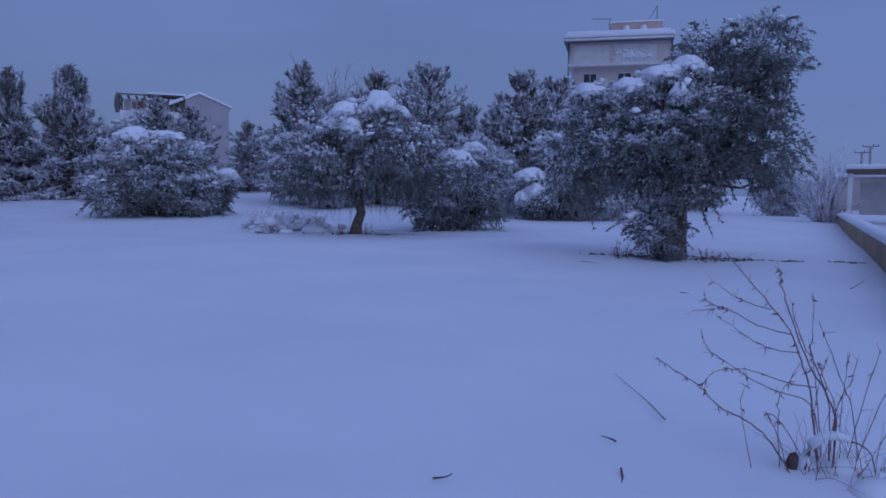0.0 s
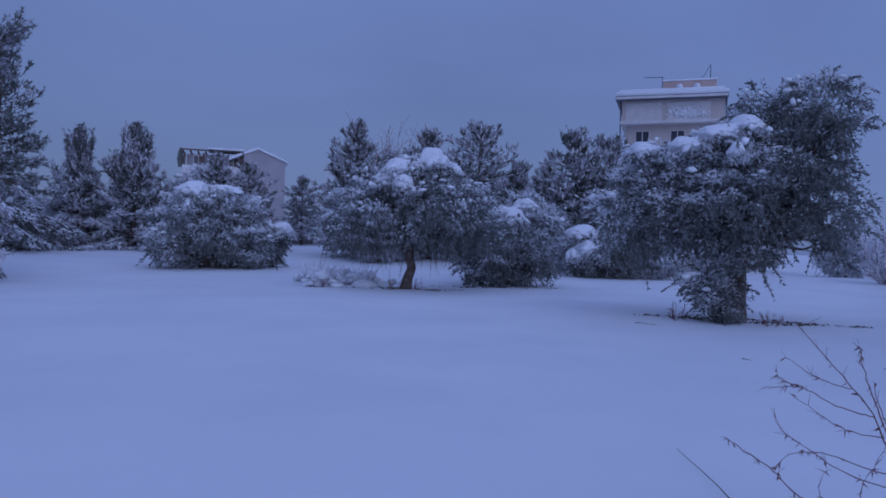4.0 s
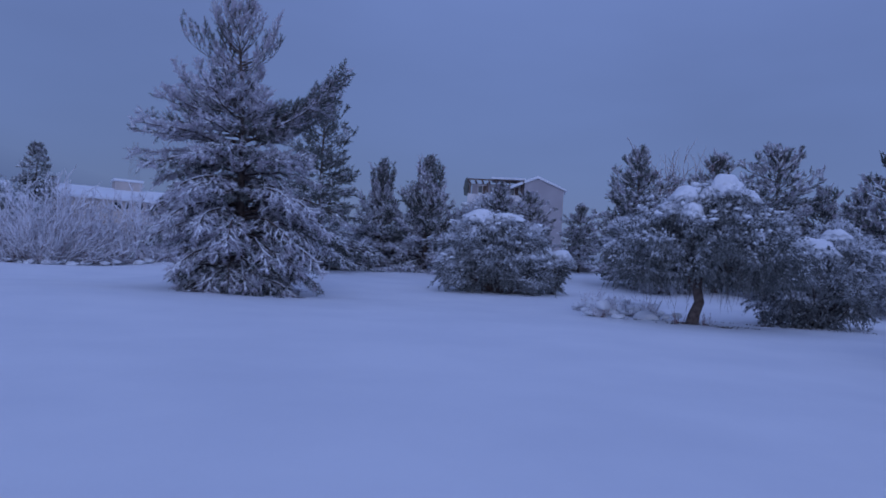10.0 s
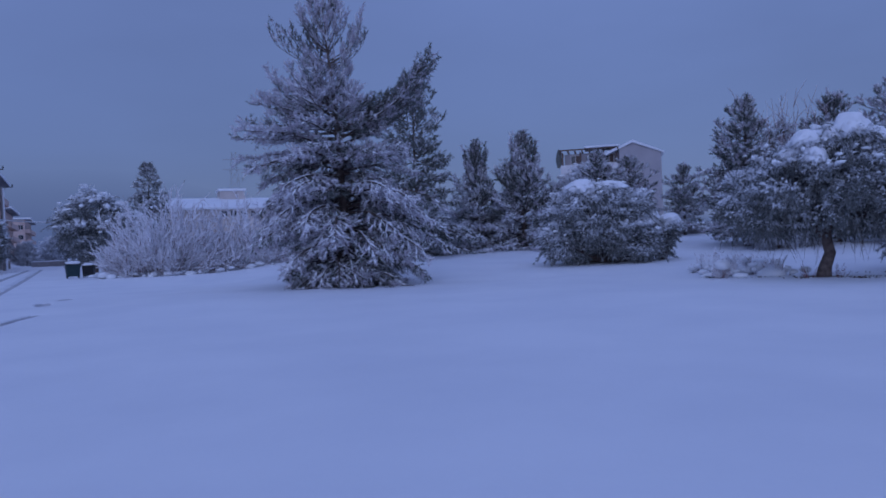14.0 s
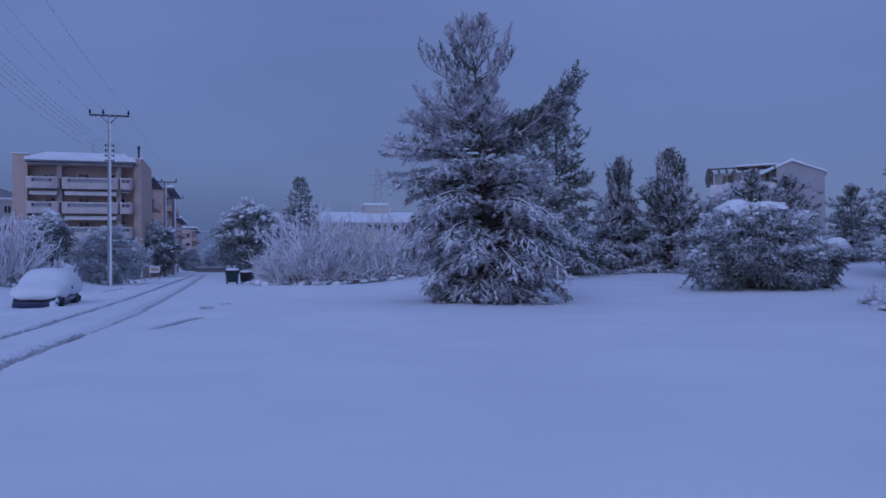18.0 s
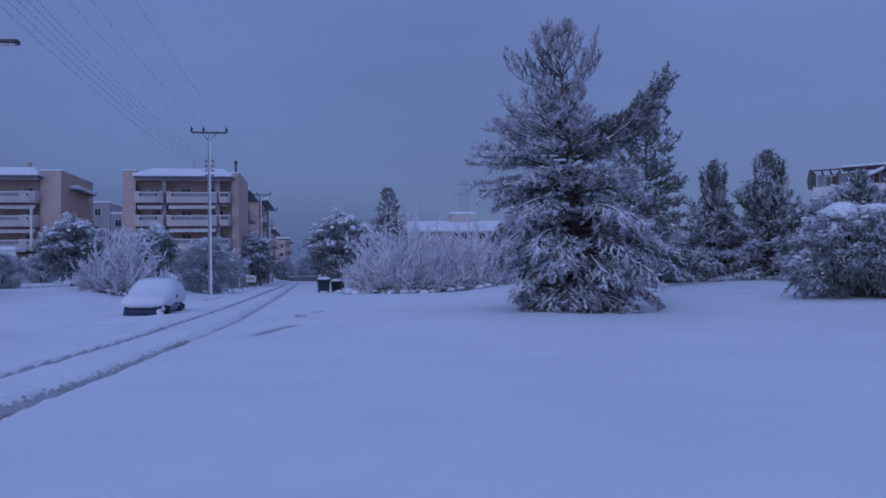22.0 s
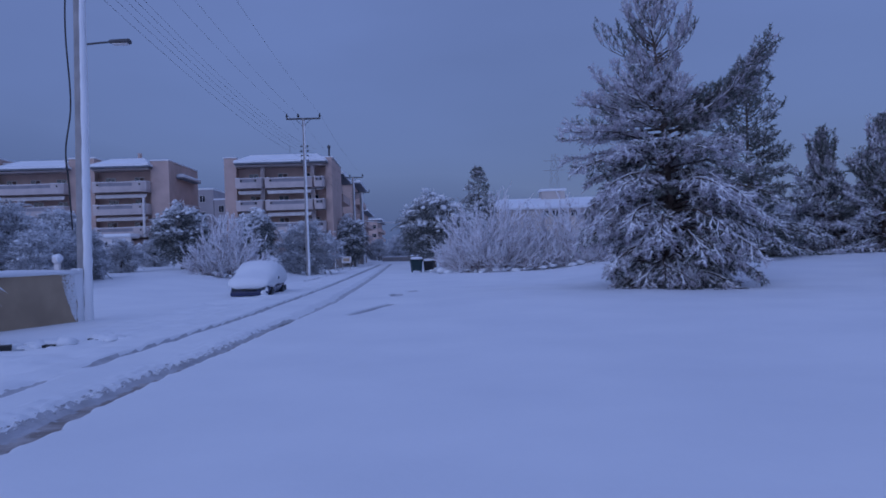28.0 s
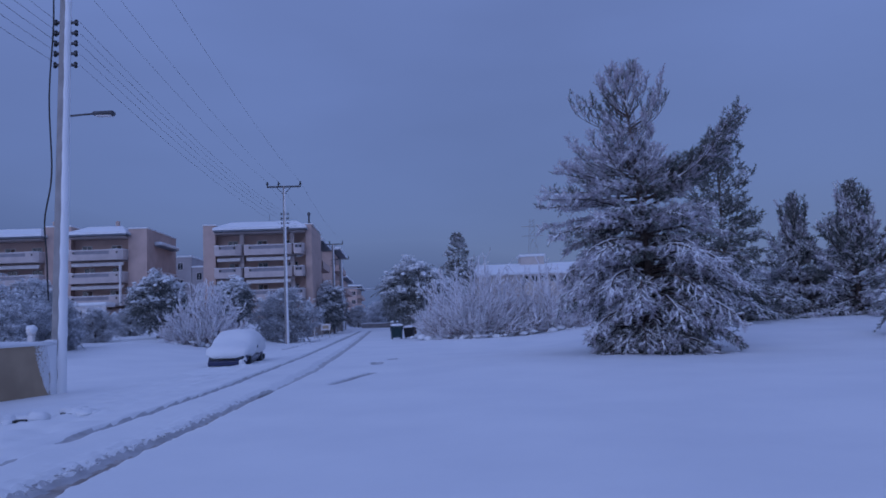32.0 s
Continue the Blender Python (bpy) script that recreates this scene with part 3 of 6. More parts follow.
def broadleaf(root, rng, lobes, mat, per_m2=7.0, count=40, blade=(0.10, 0.03), hang=0.35, snow=0.45, caps=(), trunks=(), frost=0.5, floor=0.05, size=0.24, tuft=0.07, wind=0.35, bare=0.0, sprays=0.6, droop=0.5):
    """An olive tree or a bush: trunk and limbs, a crown of many leafy clumps and sprays with gaps between, snow on the clumps' backs and caps on top."""
    bc, bw = lobed(rng, lobes, per_m2, 0.5)
    ok = bc[:, 2] > floor
    bc, bw = bc[ok], bw[ok]
    n = len(bc)
    half = max(abs(bc[:, 0]).max(), 0.5)
    patch = np.array([noise.noise((c[0] * 0.9, c[1] * 0.9, c[2] * 0.9 + 7)) for c in bc])
    load = np.clip(1.25 * smooth(-0.45, 0.55, 1.1 * patch + 0.55 * bw[:, 2] - wind * bc[:, 0] / half + rng.normal(size=n) * 0.25 - bare), 0.03, 1.3)
    r = size * rng.uniform(0.6, 1.4, n)
    u = unit(rng.normal(size=(n, count, 3)))
    cs = bc[:, None] + u * (r[:, None] * rng.random((n, count)) ** 0.4)[..., None] * [1, 1, 0.75] + 0.2 * (bw * r[:, None])[:, None]
    ws = unit(u * 0.7 + bw[:, None] * 0.5 + rng.normal(size=(n, count, 3)) * 0.35 + [0, 0, -hang])
    top = u[..., 2]
    # sprays that stick out of the clumps and arch over
    pick = np.flatnonzero(rng.random(n) < sprays)
    st = 9
    t = np.linspace(0.1, 1, st)
    ln = size * rng.uniform(1.2, 2.8, len(pick))
    d0 = unit(bw[pick] * 0.8 + rng.normal(size=(len(pick), 3)) * [0.5, 0.5, 0.35] + [0, 0, 0.15])
    pos = bc[pick][:, None] + d0[:, None] * (ln[:, None] * t)[..., None]
    pos[..., 2] -= droop * ln[:, None] * t ** 2
    tang = unit(np.gradient(pos, axis=1))
    k = max(2, count // 14)
    cs2 = np.repeat(pos.reshape(-1, 3), k, 0)
    ws2 = unit(np.repeat(tang.reshape(-1, 3), k, 0) + rng.normal(size=(len(cs2), 3)) * 0.5 + [0, 0, -0.4 * hang])
    allc = np.concatenate([cs.reshape(-1, 3), cs2])
    allw = np.concatenate([ws.reshape(-1, 3), ws2])
    share = np.concatenate([(frost * load[:, None] * smooth(-0.5, 0.8, top)).ravel(), np.repeat(0.55 * frost * load[pick], st * k) * smooth(-0.3, 0.6, np.repeat(tang.reshape(-1, 3)[:, 2], k) + 0.3)])
    keep = allc[:, 2] > floor * 0.8
    ghost = rng.random(len(allc)) < share
    foot = np.array(trunks[0][-1][:3]) if trunks else np.array([0, 0, 0.1])
    limbs = []
    for c in bc[rng.choice(n, min(n, 70), replace=False)]:
        mid = (foot + c) / 2 + rng.normal(size=3) * 0.18
        limbs.append([(*foot, 0.05), (*((foot + mid) / 2), 0.04), (*mid, 0.028), (*c, 0.008)])
    limbs += [[(*p_[0], 0.008), (*p_[4], 0.005), (*p_[8], 0.003)] for p_ in pos]
    for k_, t_ in enumerate(trunks):
        part("limb" if k_ else "trunk", raw_mesh("trunk", *tubes([t_], 10), True), BARK, root)
    part("limbwork", raw_mesh("limbwork", *tubes(limbs, 4), True), BARK, root)
    for nm, sel, m_, lab, grow in (("leaves", keep & ~ghost, mat, "", 1.0), ("frosted_leaves", keep & ghost, FROST, "leaves crusted white with snow", 1.15)):
        part(nm, raw_mesh(nm, *leaves(rng, allc[sel], allw[sel], 1, 0.01, blade[0] * grow, blade[1] * grow, 0.2)), m_, root, lab)
    heaps = np.repeat(np.arange(n), rng.poisson(2.2 * snow * load * smooth(-0.4, 0.5, bw[:, 2])))
    if len(heaps):
        at = bc[heaps] + rng.normal(size=(len(heaps), 3)) * r[heaps, None] * [0.5, 0.5, 0.15] + np.stack([0 * heaps, 0 * heaps, 0.6 * r[heaps]], -1) + 0.25 * bw[heaps] * r[heaps, None]
        part("clinging_snow", raw_mesh("clinging_snow", *tufts(rng, at, tuft * rng.uniform(0.35, 1.15, len(heaps)), flat=0.55), True), SNOW_TUFT, root, "lumps of snow on the leaf clumps")
    for c in caps:
        snow_cap(root, rng, *c)
    return root


DOME = bmesh.new()
bmesh.ops.create_icosphere(DOME, subdivisions=4, radius=1.0)
DOME_V = np.array([v.co[:] for v in DOME.verts])
DOME_F = np.array([[v.index for v in f.verts] for f in DOME.faces])
DOME.free()


def snow_cap(root, rng, x, y, z, rx, ry, rz):
    """One heavy cushion of snow, softly lumped above, its rim broken up by the fronds that it weighs down."""
    o = rng.uniform(0, 50, 3)
    k1 = np.array([noise.noise((v[0] * 1.5 + o[0], v[1] * 1.5 + o[1], v[2] * 1.5 + o[2])) for v in DOME_V])
    k2 = np.array([noise.noise((v[0] * 4.5 + o[1], v[1] * 4.5 + o[2], v[2] * 4.5 + o[0])) for v in DOME_V])
    k3 = np.array([noise.noise((v[0] * 10 + o[2], v[1] * 10 + o[0], v[2] * 10 + o[1])) for v in DOME_V])
    v = DOME_V * (1.0 + 0.30 * k1 + 0.07 * k2)[:, None]
    rim = smooth(0.5, 1.0, np.hypot(v[:, 0], v[:, 1]))
    v = v * (1 + 0.16 * rim * (k2 + k3))[:, None]
    zz = np.where(v[:, 2] > 0, v[:, 2], v[:, 2] * 0.5) - rim * (0.3 + 0.5 * np.clip(k2 + 0.7 * k3, -0.4, 1))
    v = np.stack([x + v[:, 0] * rx, y + v[:, 1] * ry, z + zz * rz], -1)
    part("snow_cap", raw_mesh("snow_cap", v, DOME_F, True), SNOW, root, "thick smooth cushion of snow")
    n = int(330 * rx)
    a = rng.uniform(0, 6.283, n)
    k = rng.uniform(0.6, 1.3, n)
    p = np.stack([x + rx * k * np.cos(a), y + ry * k * np.sin(a), z - rz * (rng.uniform(0.1, 0.9, n) + 1.6 * np.clip(k - 0.85, 0, 1))], -1)
    ways = unit(np.stack([np.cos(a), np.sin(a), -0.9 - 0.5 * rng.random(n)], -1))
    white = rng.random(n) < 0.7
    for nm, sel, mat in (("frosted_leaves", white, FROST), ("leaves", ~white, BUSH)):
        part(nm, raw_mesh(nm, *leaves(rng, p[sel], ways[sel], 5, 0.035, 0.11, 0.034, 0.35)), mat, root, "fronds drooping under the cushion")


def bare_shrub(root, rng, spread, height, stems, radius=0.028, fork=6, mat=None, snow=True, foot=0.9, crust=0.012, low=0.25, deep=0.6, skirt=0):
    """A leafless shrub: a fan of curved stems that fork towards their ends, each with snow lying along it."""
    wood = []
    for i in range(stems):
        a = rng.uniform(0, 6.283)
        e = math.asin(low + (1 - low) * rng.random() ** 0.8)          # slope of the stem
        reach = np.array([math.cos(a) * math.cos(e) * spread, math.sin(a) * math.cos(e) * spread * deep, math.sin(e) * height])
        k = rng.random() ** 0.5
        p0 = np.array([math.cos(a) * k * foot * math.cos(e), math.sin(a) * k * foot * deep, 0.0])
        ln = float(np.linalg.norm(reach - p0)) * rng.uniform(0.45, 1.08) * (0.62 + 0.38 * math.sin(e))
        st = bent(rng, p0, reach - p0 - [0, 0, height * 0.10], ln, radius * rng.uniform(0.6, 1.3), 8, sag=0.30, wob=0.10, tip=0.3)
        wood.append(st)
        s = np.array(st)
        for j in range(fork):
            m = rng.integers(3, 9)
            d = unit(s[m, :3] - s[m - 1, :3])
            w = unit(d * 1.1 + rng.normal(size=3) * 0.6 + [0, 0, 0.2])
            tw = bent(rng, s[m, :3], w, height * rng.uniform(0.05, 0.2), radius * 0.6, 4, sag=0.3, wob=0.16, tip=0.5)
            wood.append(tw)
    part("stemwork", raw_mesh("stemwork", *tubes(wood, 3)), mat or BROWN, root)
    if skirt:
        a = rng.uniform(0, 6.283, skirt)
        k = rng.uniform(0.35, 0.95, skirt)
        pts = np.stack([spread * 0.85 * k * np.cos(a), spread * deep * 0.85 * k * np.sin(a), rng.uniform(0.0, 0.3, skirt)], -1)
        part("snow_cap", raw_mesh("snow_cap", *tufts(rng, pts, rng.uniform(0.08, 0.3, skirt), True, 0.6), True), SNOW, root, "snow heaped among the low twigs")
    if snow:
        white = []
        for w in wood:
            w = np.array(w)
            if rng.random() < 0.14:
                continue
            w[:, 2] += w[:, 3] * 0.7 + crust * 0.7
            w[:, 3] = w[:, 3] * 0.55 + crust * rng.uniform(0.6, 1.3) * rng.uniform(0.75, 1.25, len(w))
            white.append(w)
        part("snow_cover", raw_mesh("snow_cover", *tubes(white, 4), True), FROST_TWIG, root, "snow lying along every stem")
    return root


# ---- the trees of the field ----
PINE_Z = [0.3, 1.5, 2.8, 4.0, 5.0, 6.0, 7.0, 7.5, 7.9, 8.4, 9.0, 9.6, 10.2, 11.0, 11.5]
PINE_WEST = [2.5, 3.2, 3.75, 3.6, 3.55, 4.0, 3.8, 3.1, 1.9, 0.9, 1.7, 2.0, 1.6, 0.9, 0.4]
PINE_EAST = [2.6, 3.3, 3.85, 3.6, 2.8, 2.0, 1.3, 0.9, 0.8, 0.9, 1.6, 1.7, 1.4, 0.9, 0.4]


def pine_reach(h, a):
    k = 0.5 + 0.5 * math.cos(a)
    return np.interp(h * 11.2, PINE_Z, PINE_WEST) * (1 - k) + np.interp(h * 11.2, PINE_Z, PINE_EAST) * k


def slopes(hs, at_trunk, at_tip):
    return lambda h: (float(np.interp(h, hs, at_trunk)), float(np.interp(h, hs, at_tip)))


def ramp(hs, vs):
    return lambda h: np.interp(h, hs, vs)


x, y = polar(20.2, 29.3)
pine = thing("pine_tree", "tall pine with snow-dusted boughs, purple-grey towards its top", "tree", x, y, turn=-20)
conifer(pine, np.random.default_rng(11), 10.7, pine_reach,
        slopes([0.03, 0.17, 0.3, 0.44, 0.57, 0.65, 0.74, 0.84, 0.92, 1.0], [0.05, 0.1, 0.15, 0.12, 0.12, 0.25, 0.4, 0.5, 0.9, 2.0], [-0.55, -0.65, -0.75, -0.5, 0.15, 0.6, 1.5, 1.9, 2.6, 5.0]), 28, 9,
        ramp([0.0, 0.22, 0.4, 0.58, 0.72, 0.85], [-0.6, -0.55, -0.4, 0.1, 0.7, 1.0]), ramp([0, 0.3, 0.5, 0.8, 1], [0.72, 0.76, 0.92, 0.95, 0.8]), ramp([0, 0.35, 0.55, 0.7, 1], [0.72, 0.6, 0.5, 0.3, 0.14]),
        trunk=0.24, first=0.3, lean=(-0.5, 0), split=True, bald=0.35,
        extra=[(6.2, 0.05, 4.3, 0.35, 1.15, 0.5), (6.5, -0.35, 3.7, 0.4, 0.9, 0.6), (5.7, 0.3, 4.1, 0.3, 0.8, 0.5), (5.9, -0.6, 3.5, 0.3, 0.7, 0.7), (6.0, 0.1, 3.9, 0.3, 1.0, 0.4), (6.3, 0.2, 4.0, 0.35, 1.0, 0.3), (6.4, -0.15, 4.1, 0.35, 1.1, 0.3),
               (8.7, 3.1, 2.5, 0.35, 0.9, 0.4), (8.8, 2.9, 2.2, 0.4, 1.2, 0.6), (9.1, 0.0, 1.8, 0.4, 2.0, 0.9), (9.0, -0.5, 1.7, 0.4, 1.8, 0.9)])

x, y = polar(25.8, 46)
fir = thing("fir_tree", "dark ragged fir with snow on its drooping boughs", "tree", x, y, turn=-26)
conifer(fir, np.random.default_rng(12), 10.2, lambda h, a: np.interp(h, [0, 0.3, 0.52, 0.7, 0.85, 1.0], [3.0, 2.9, 2.5, 1.9, 1.4, 0.35]) * (1 + 0.3 * math.sin(9 * h)),
        slopes([0, 0.3, 0.6, 0.85, 1], [-0.05, 0.0, 0.1, 0.4, 2.0], [-0.5, -0.2, 0.3, 0.9, 4.0]), 20, 7, ramp([0, 0.4, 0.7, 1], [-0.5, -0.2, 0.25, 0.8]), ramp([0, 0.4, 0.6], [0.25, 0.1, 0.03]), ramp([0, 0.45, 0.7], [0.75, 0.4, 0.2]),
        first=0.2, wild=0.4, blade=(0.18, 0.05), count=12, gap=0.22, every=0.14, shoot=0.34, sec=1.15, lump=0.05, split=True)

x, y = polar(30.6, 52)
fir2 = thing("fir_tree", "slim grey-green fir with upright shoots at its top", "tree", x, y, turn=-30)
FIR_RISE = slopes([0, 0.25, 0.42, 0.6, 1], [-0.05, 0.15, 0.7, 1.2, 3], [-0.4, 0.1, 1.2, 4.0, 8])
FIR_LIFT, FIR_PALE, FIR_SNOW = ramp([0, 0.35, 0.55, 1], [-0.4, 0.0, 0.7, 1.1]), ramp([0, 0.4, 1], [0.75, 0.6, 0.45]), ramp([0, 0.4, 0.6, 1], [0.85, 0.6, 0.3, 0.15])
conifer(fir2, np.random.default_rng(13), 7.0, lambda h, a: np.interp(h, [0, 0.3, 0.55, 0.7, 0.85, 1.0], [2.5, 2.3, 1.6, 1.2, 0.8, 0.4]), FIR_RISE, 18, 7, FIR_LIFT, FIR_PALE, FIR_SNOW,
        first=0.2, wild=0.35, blade=(0.19, 0.055), count=12, gap=0.23, every=0.14, shoot=0.34, sec=1.0, lump=0.055, slim=0.8, extra=[(4.0, 0.1, 2.4, 1.6, 9, 0.5), (3.8, 3.0, 2.5, 1.6, 9, 0.5), (4.4, -1.4, 2.2, 1.8, 9, 0.5)])
x, y = polar(34.3, 50)
fir3 = thing("fir_tree", "broad fir with several upright tops, snowy low boughs", "tree", x, y, turn=-34)
conifer(fir3, np.random.default_rng(14), 7.3, lambda h, a: np.interp(h, [0, 0.3, 0.5, 0.7, 0.85, 1.0], [3.1, 2.9, 2.2, 1.5, 0.9, 0.4]), FIR_RISE, 20, 8, FIR_LIFT, FIR_PALE, FIR_SNOW,
        first=0.2, wild=0.35, blade=(0.19, 0.055), count=12, gap=0.23, every=0.14, shoot=0.34, sec=1.0, lump=0.055, slim=0.8, extra=[(4.0, 0.2, 2.6, 1.2, 9, 0.3), (4.3, -0.5, 2.4, 1.8, 9, 0.4), (4.6, 3.0, 2.3, 1.8, 9, 0.6), (4.2, 1.4, 2.8, 2.0, 9, 0.4), (4.0, -2.2, 2.0, 1.4, 8, 0.7)])

x, y = polar(40.0, 35)
bush = thing("evergreen_bush", "wide dark evergreen bush capped with thick snow", "bush", x, y, turn=-40)
broadleaf(bush, np.random.default_rng(21), [(0.3, 0, 1.9, 1.7, 1.7, 1.5), (1.7, -0.3, 1.0, 1.1, 1.2, 0.9), (-1.5, 0, 1.0, 1.0, 1.2, 1.0), (-0.1, 0, 3.05, 1.25, 1.1, 0.6), (-1.5, 0.3, 2.1, 0.8, 0.9, 0.9), (1.6, 0.4, 2.5, 0.9, 0.9, 0.8), (0.2, 0.4, 1.2, 1.6, 1.2, 1.2)],
          BUSH, 6.0, 64, (0.15, 0.062), 0.15, 1.0, size=0.38, droop=0.6, sprays=1.0, caps=[(-0.75, -0.5, 3.55, 0.8, 0.65, 0.40), (0.55, -0.4, 3.62, 0.85, 0.55, 0.26)], frost=1.15, tuft=0.11, wind=0.7, bare=-0.6)
x, y = polar(44.7, 36)
bush2 = thing("evergreen_bush", "small dark bush bent under two snow cushions", "bush", x, y, turn=-44)
broadleaf(bush2, np.random.default_rng(22), [(0, 0, 1.0, 0.75, 0.7, 1.0)], BUSH, 9, 50, (0.14, 0.056), 0.3, 0.4, size=0.24, caps=[(-0.5, -0.3, 2.0, 0.62, 0.5, 0.36), (0.5, -0.3, 1.9, 0.55, 0.5, 0.33)])

x, y = field(54.1, 25.5)
olive = thing("olive_tree", "leaning olive tree with a wide drooping crown under snow", "tree", x, y, turn=-54)
broadleaf(olive, np.random.default_rng(31), [(0.4, 0, 2.85, 2.3, 2.0, 1.4), (-1.8, 0, 2.5, 1.2, 1.2, 1.1), (2.3, 0, 2.2, 1.2, 1.2, 1.2), (1.4, 0.3, 1.9, 1.3, 1.2, 0.8), (-1.3, 0.2, 1.9, 1.0, 1.0, 0.7), (0.7, 0, 4.1, 1.2, 1.1, 0.55), (-1.0, 0.2, 3.6, 0.9, 0.9, 0.6), (0.5, 0.3, 2.6, 1.7, 1.5, 0.9)],
          OLIVE, 8.0, 60, (0.115, 0.046), 0.55, 0.8, caps=[(0.75, -0.5, 4.5, 0.58, 0.55, 0.45), (-0.4, -0.6, 4.25, 0.55, 0.45, 0.3), (1.4, -0.5, 4.2, 0.45, 0.4, 0.25), (-0.2, -1.0, 3.7, 0.35, 0.3, 0.3), (0.15, -0.7, 4.3, 0.4, 0.35, 0.25), (-0.9, -0.6, 3.85, 0.35, 0.3, 0.25)], frost=1.05, size=0.30, tuft=0.085, droop=0.9, sprays=0.9, wind=0.5, bare=-0.4,
          trunks=[[(-0.1, 0, -0.1, 0.25), (-0.02, 0, 0.35, 0.19), (0.12, 0, 0.75, 0.17), (0.02, 0, 1.25, 0.16), (0.12, 0, 1.8, 0.13)], [(0.02, 0, 1.2, 0.12), (-0.5, 0.1, 1.8, 0.1), (-1.2, 0, 2.6, 0.06)], [(0.1, 0, 1.7, 0.12), (0.8, 0.1, 2.3, 0.09), (1.5, 0, 2.9, 0.05)]], floor=1.45)
x, y = field(78.5, 18.2)
olive2 = thing("olive_tree", "old dark olive tree with snow in its ragged crown", "tree", x, y, turn=-78)
broadleaf(olive2, np.random.default_rng(32), [(-0.1, 0, 2.9, 1.6, 1.6, 1.4), (-1.5, 0, 2.8, 0.8, 1.0, 1.1), (-2.4, 0, 2.4, 0.75, 0.9, 0.9), (-1.9, 0, 3.6, 0.8, 0.7, 0.5), (1.9, 0, 5.0, 0.75, 0.8, 0.6), (2.3, 0, 4.3, 0.55, 0.6, 0.35), (2.1, 0, 2.7, 0.75, 0.9, 0.9), (0.1, 0, 3.9, 1.1, 1.0, 0.5), (0.9, 0, 4.6, 0.8, 0.8, 0.75), (1.1, 0, 3.4, 1.1, 1.1, 1.2), (-0.35, -0.35, 0.75, 0.4, 0.35, 0.55), (0.05, -0.5, 1.0, 0.4, 0.25, 0.7), (0.35, -0.4, 1.6, 0.5, 0.4, 0.4), (-0.1, -0.45, 0.25, 0.5, 0.35, 0.25), (0.4, 0.2, 2.6, 1.5, 1.2, 1.0)],
          OLIVE, 9.5, 60, (0.10, 0.046), 0.35, 0.6, caps=[(-0.85, -0.8, 4.05, 0.5, 0.42, 0.22), (-0.2, -0.75, 4.3, 0.6, 0.42, 0.22), (0.3, -0.7, 4.5, 0.4, 0.35, 0.22), (0.15, -1.2, 3.85, 0.2, 0.2, 0.2), (-1.9, -0.5, 4.0, 0.45, 0.4, 0.2)], frost=1.1, size=0.27, tuft=0.09, droop=0.5, sprays=0.8, wind=1.0, bare=-0.12,
          trunks=[[(0.05, 0, -0.1, 0.46), (0.1, 0, 0.5, 0.36), (0.15, 0, 1.2, 0.3), (0.3, 0, 1.9, 0.26)], [(0.25, 0, 1.5, 0.2), (-0.5, 0, 2.4, 0.14), (-1.3, 0, 3.2, 0.07)], [(0.3, 0, 1.8, 0.2), (1.1, 0, 3.0, 0.14), (2.0, 0, 4.4, 0.07)]], floor=0.05)
x, y = field(62.2, 29.5)
bush3 = thing("evergreen_bush", "dark rounded bush with a slope of snow on it", "bush", x, y, turn=-62)
broadleaf(bush3, np.random.default_rng(23), [(0, 0, 1.5, 1.6, 1.6, 1.4), (0.6, 0, 2.6, 1.2, 1.1, 0.9), (-1.1, -0.2, 0.9, 0.9, 1.0, 0.8), (0.3, 0.2, 1.2, 1.4, 1.2, 1.1)], BUSH, 6.5, 60, (0.14, 0.056), 0.25, 0.6, size=0.34, droop=0.6, sprays=0.8, tuft=0.07, caps=[(0.05, -1.1, 2.75, 0.6, 0.5, 0.4), (0.55, -0.7, 3.3, 0.5, 0.42, 0.26), (-0.4, -0.8, 3.0, 0.45, 0.4, 0.26)], frost=1.0, bare=-0.4)
x, y = field(69.3, 37)
bush4 = thing("evergreen_bush", "low bush bowed down by heavy snow cushions", "bush", x, y, turn=-69)
broadleaf(bush4, np.random.default_rng(24), [(-0.4, 0, 1.2, 1.4, 1.2, 1.1), (1.1, 0, 1.0, 1.1, 1.0, 1.0)], BUSH, 7, 50, (0.16, 0.06), 0.3, 0.5, size=0.28, caps=[(-0.9, -0.6, 2.2, 0.95, 0.65, 0.42), (-0.5, -1.15, 1.4, 0.75, 0.45, 0.48), (-1.3, -1.0, 1.15, 0.42, 0.36, 0.36)], frost=0.6)

# pines behind the olive trees: two kinds, copied
BACK_LIFT, BACK_SNOW = ramp([0, 0.4, 0.8, 1], [-0.2, 0.1, 0.5, 0.8]), ramp([0, 0.6, 1], [0.6, 0.4, 0.3])
x, y = field(49.8, 45)
back1 = thing("pine_tree", "bushy green pine with snow patches, among others", "tree", x, y, turn=-50, group="pines behind the olive trees")
conifer(back1, np.random.default_rng(15), 7.6, lambda h, a: np.interp(h, [0, 0.3, 0.6, 0.8, 1.0], [1.6, 2.2, 2.1, 1.6, 0.5]), slopes([0, 0.5, 0.85, 1], [0.0, 0.15, 0.3, 1.5], [-0.2, 0.25, 0.5, 3]), 14, 8, BACK_LIFT, lambda h: 0.45 + 0 * h, BACK_SNOW,
        first=0.8, wild=0.45, blade=(0.2, 0.07), count=12, gap=0.25, every=0.16, shoot=0.38, sec=1.2, lump=0.06)
x, y = field(59.6, 46)
back2 = thing("pine_tree", "bushy pine with a rounded double top, snow-flecked", "tree", x, y, turn=-60, group="pines behind the olive trees")
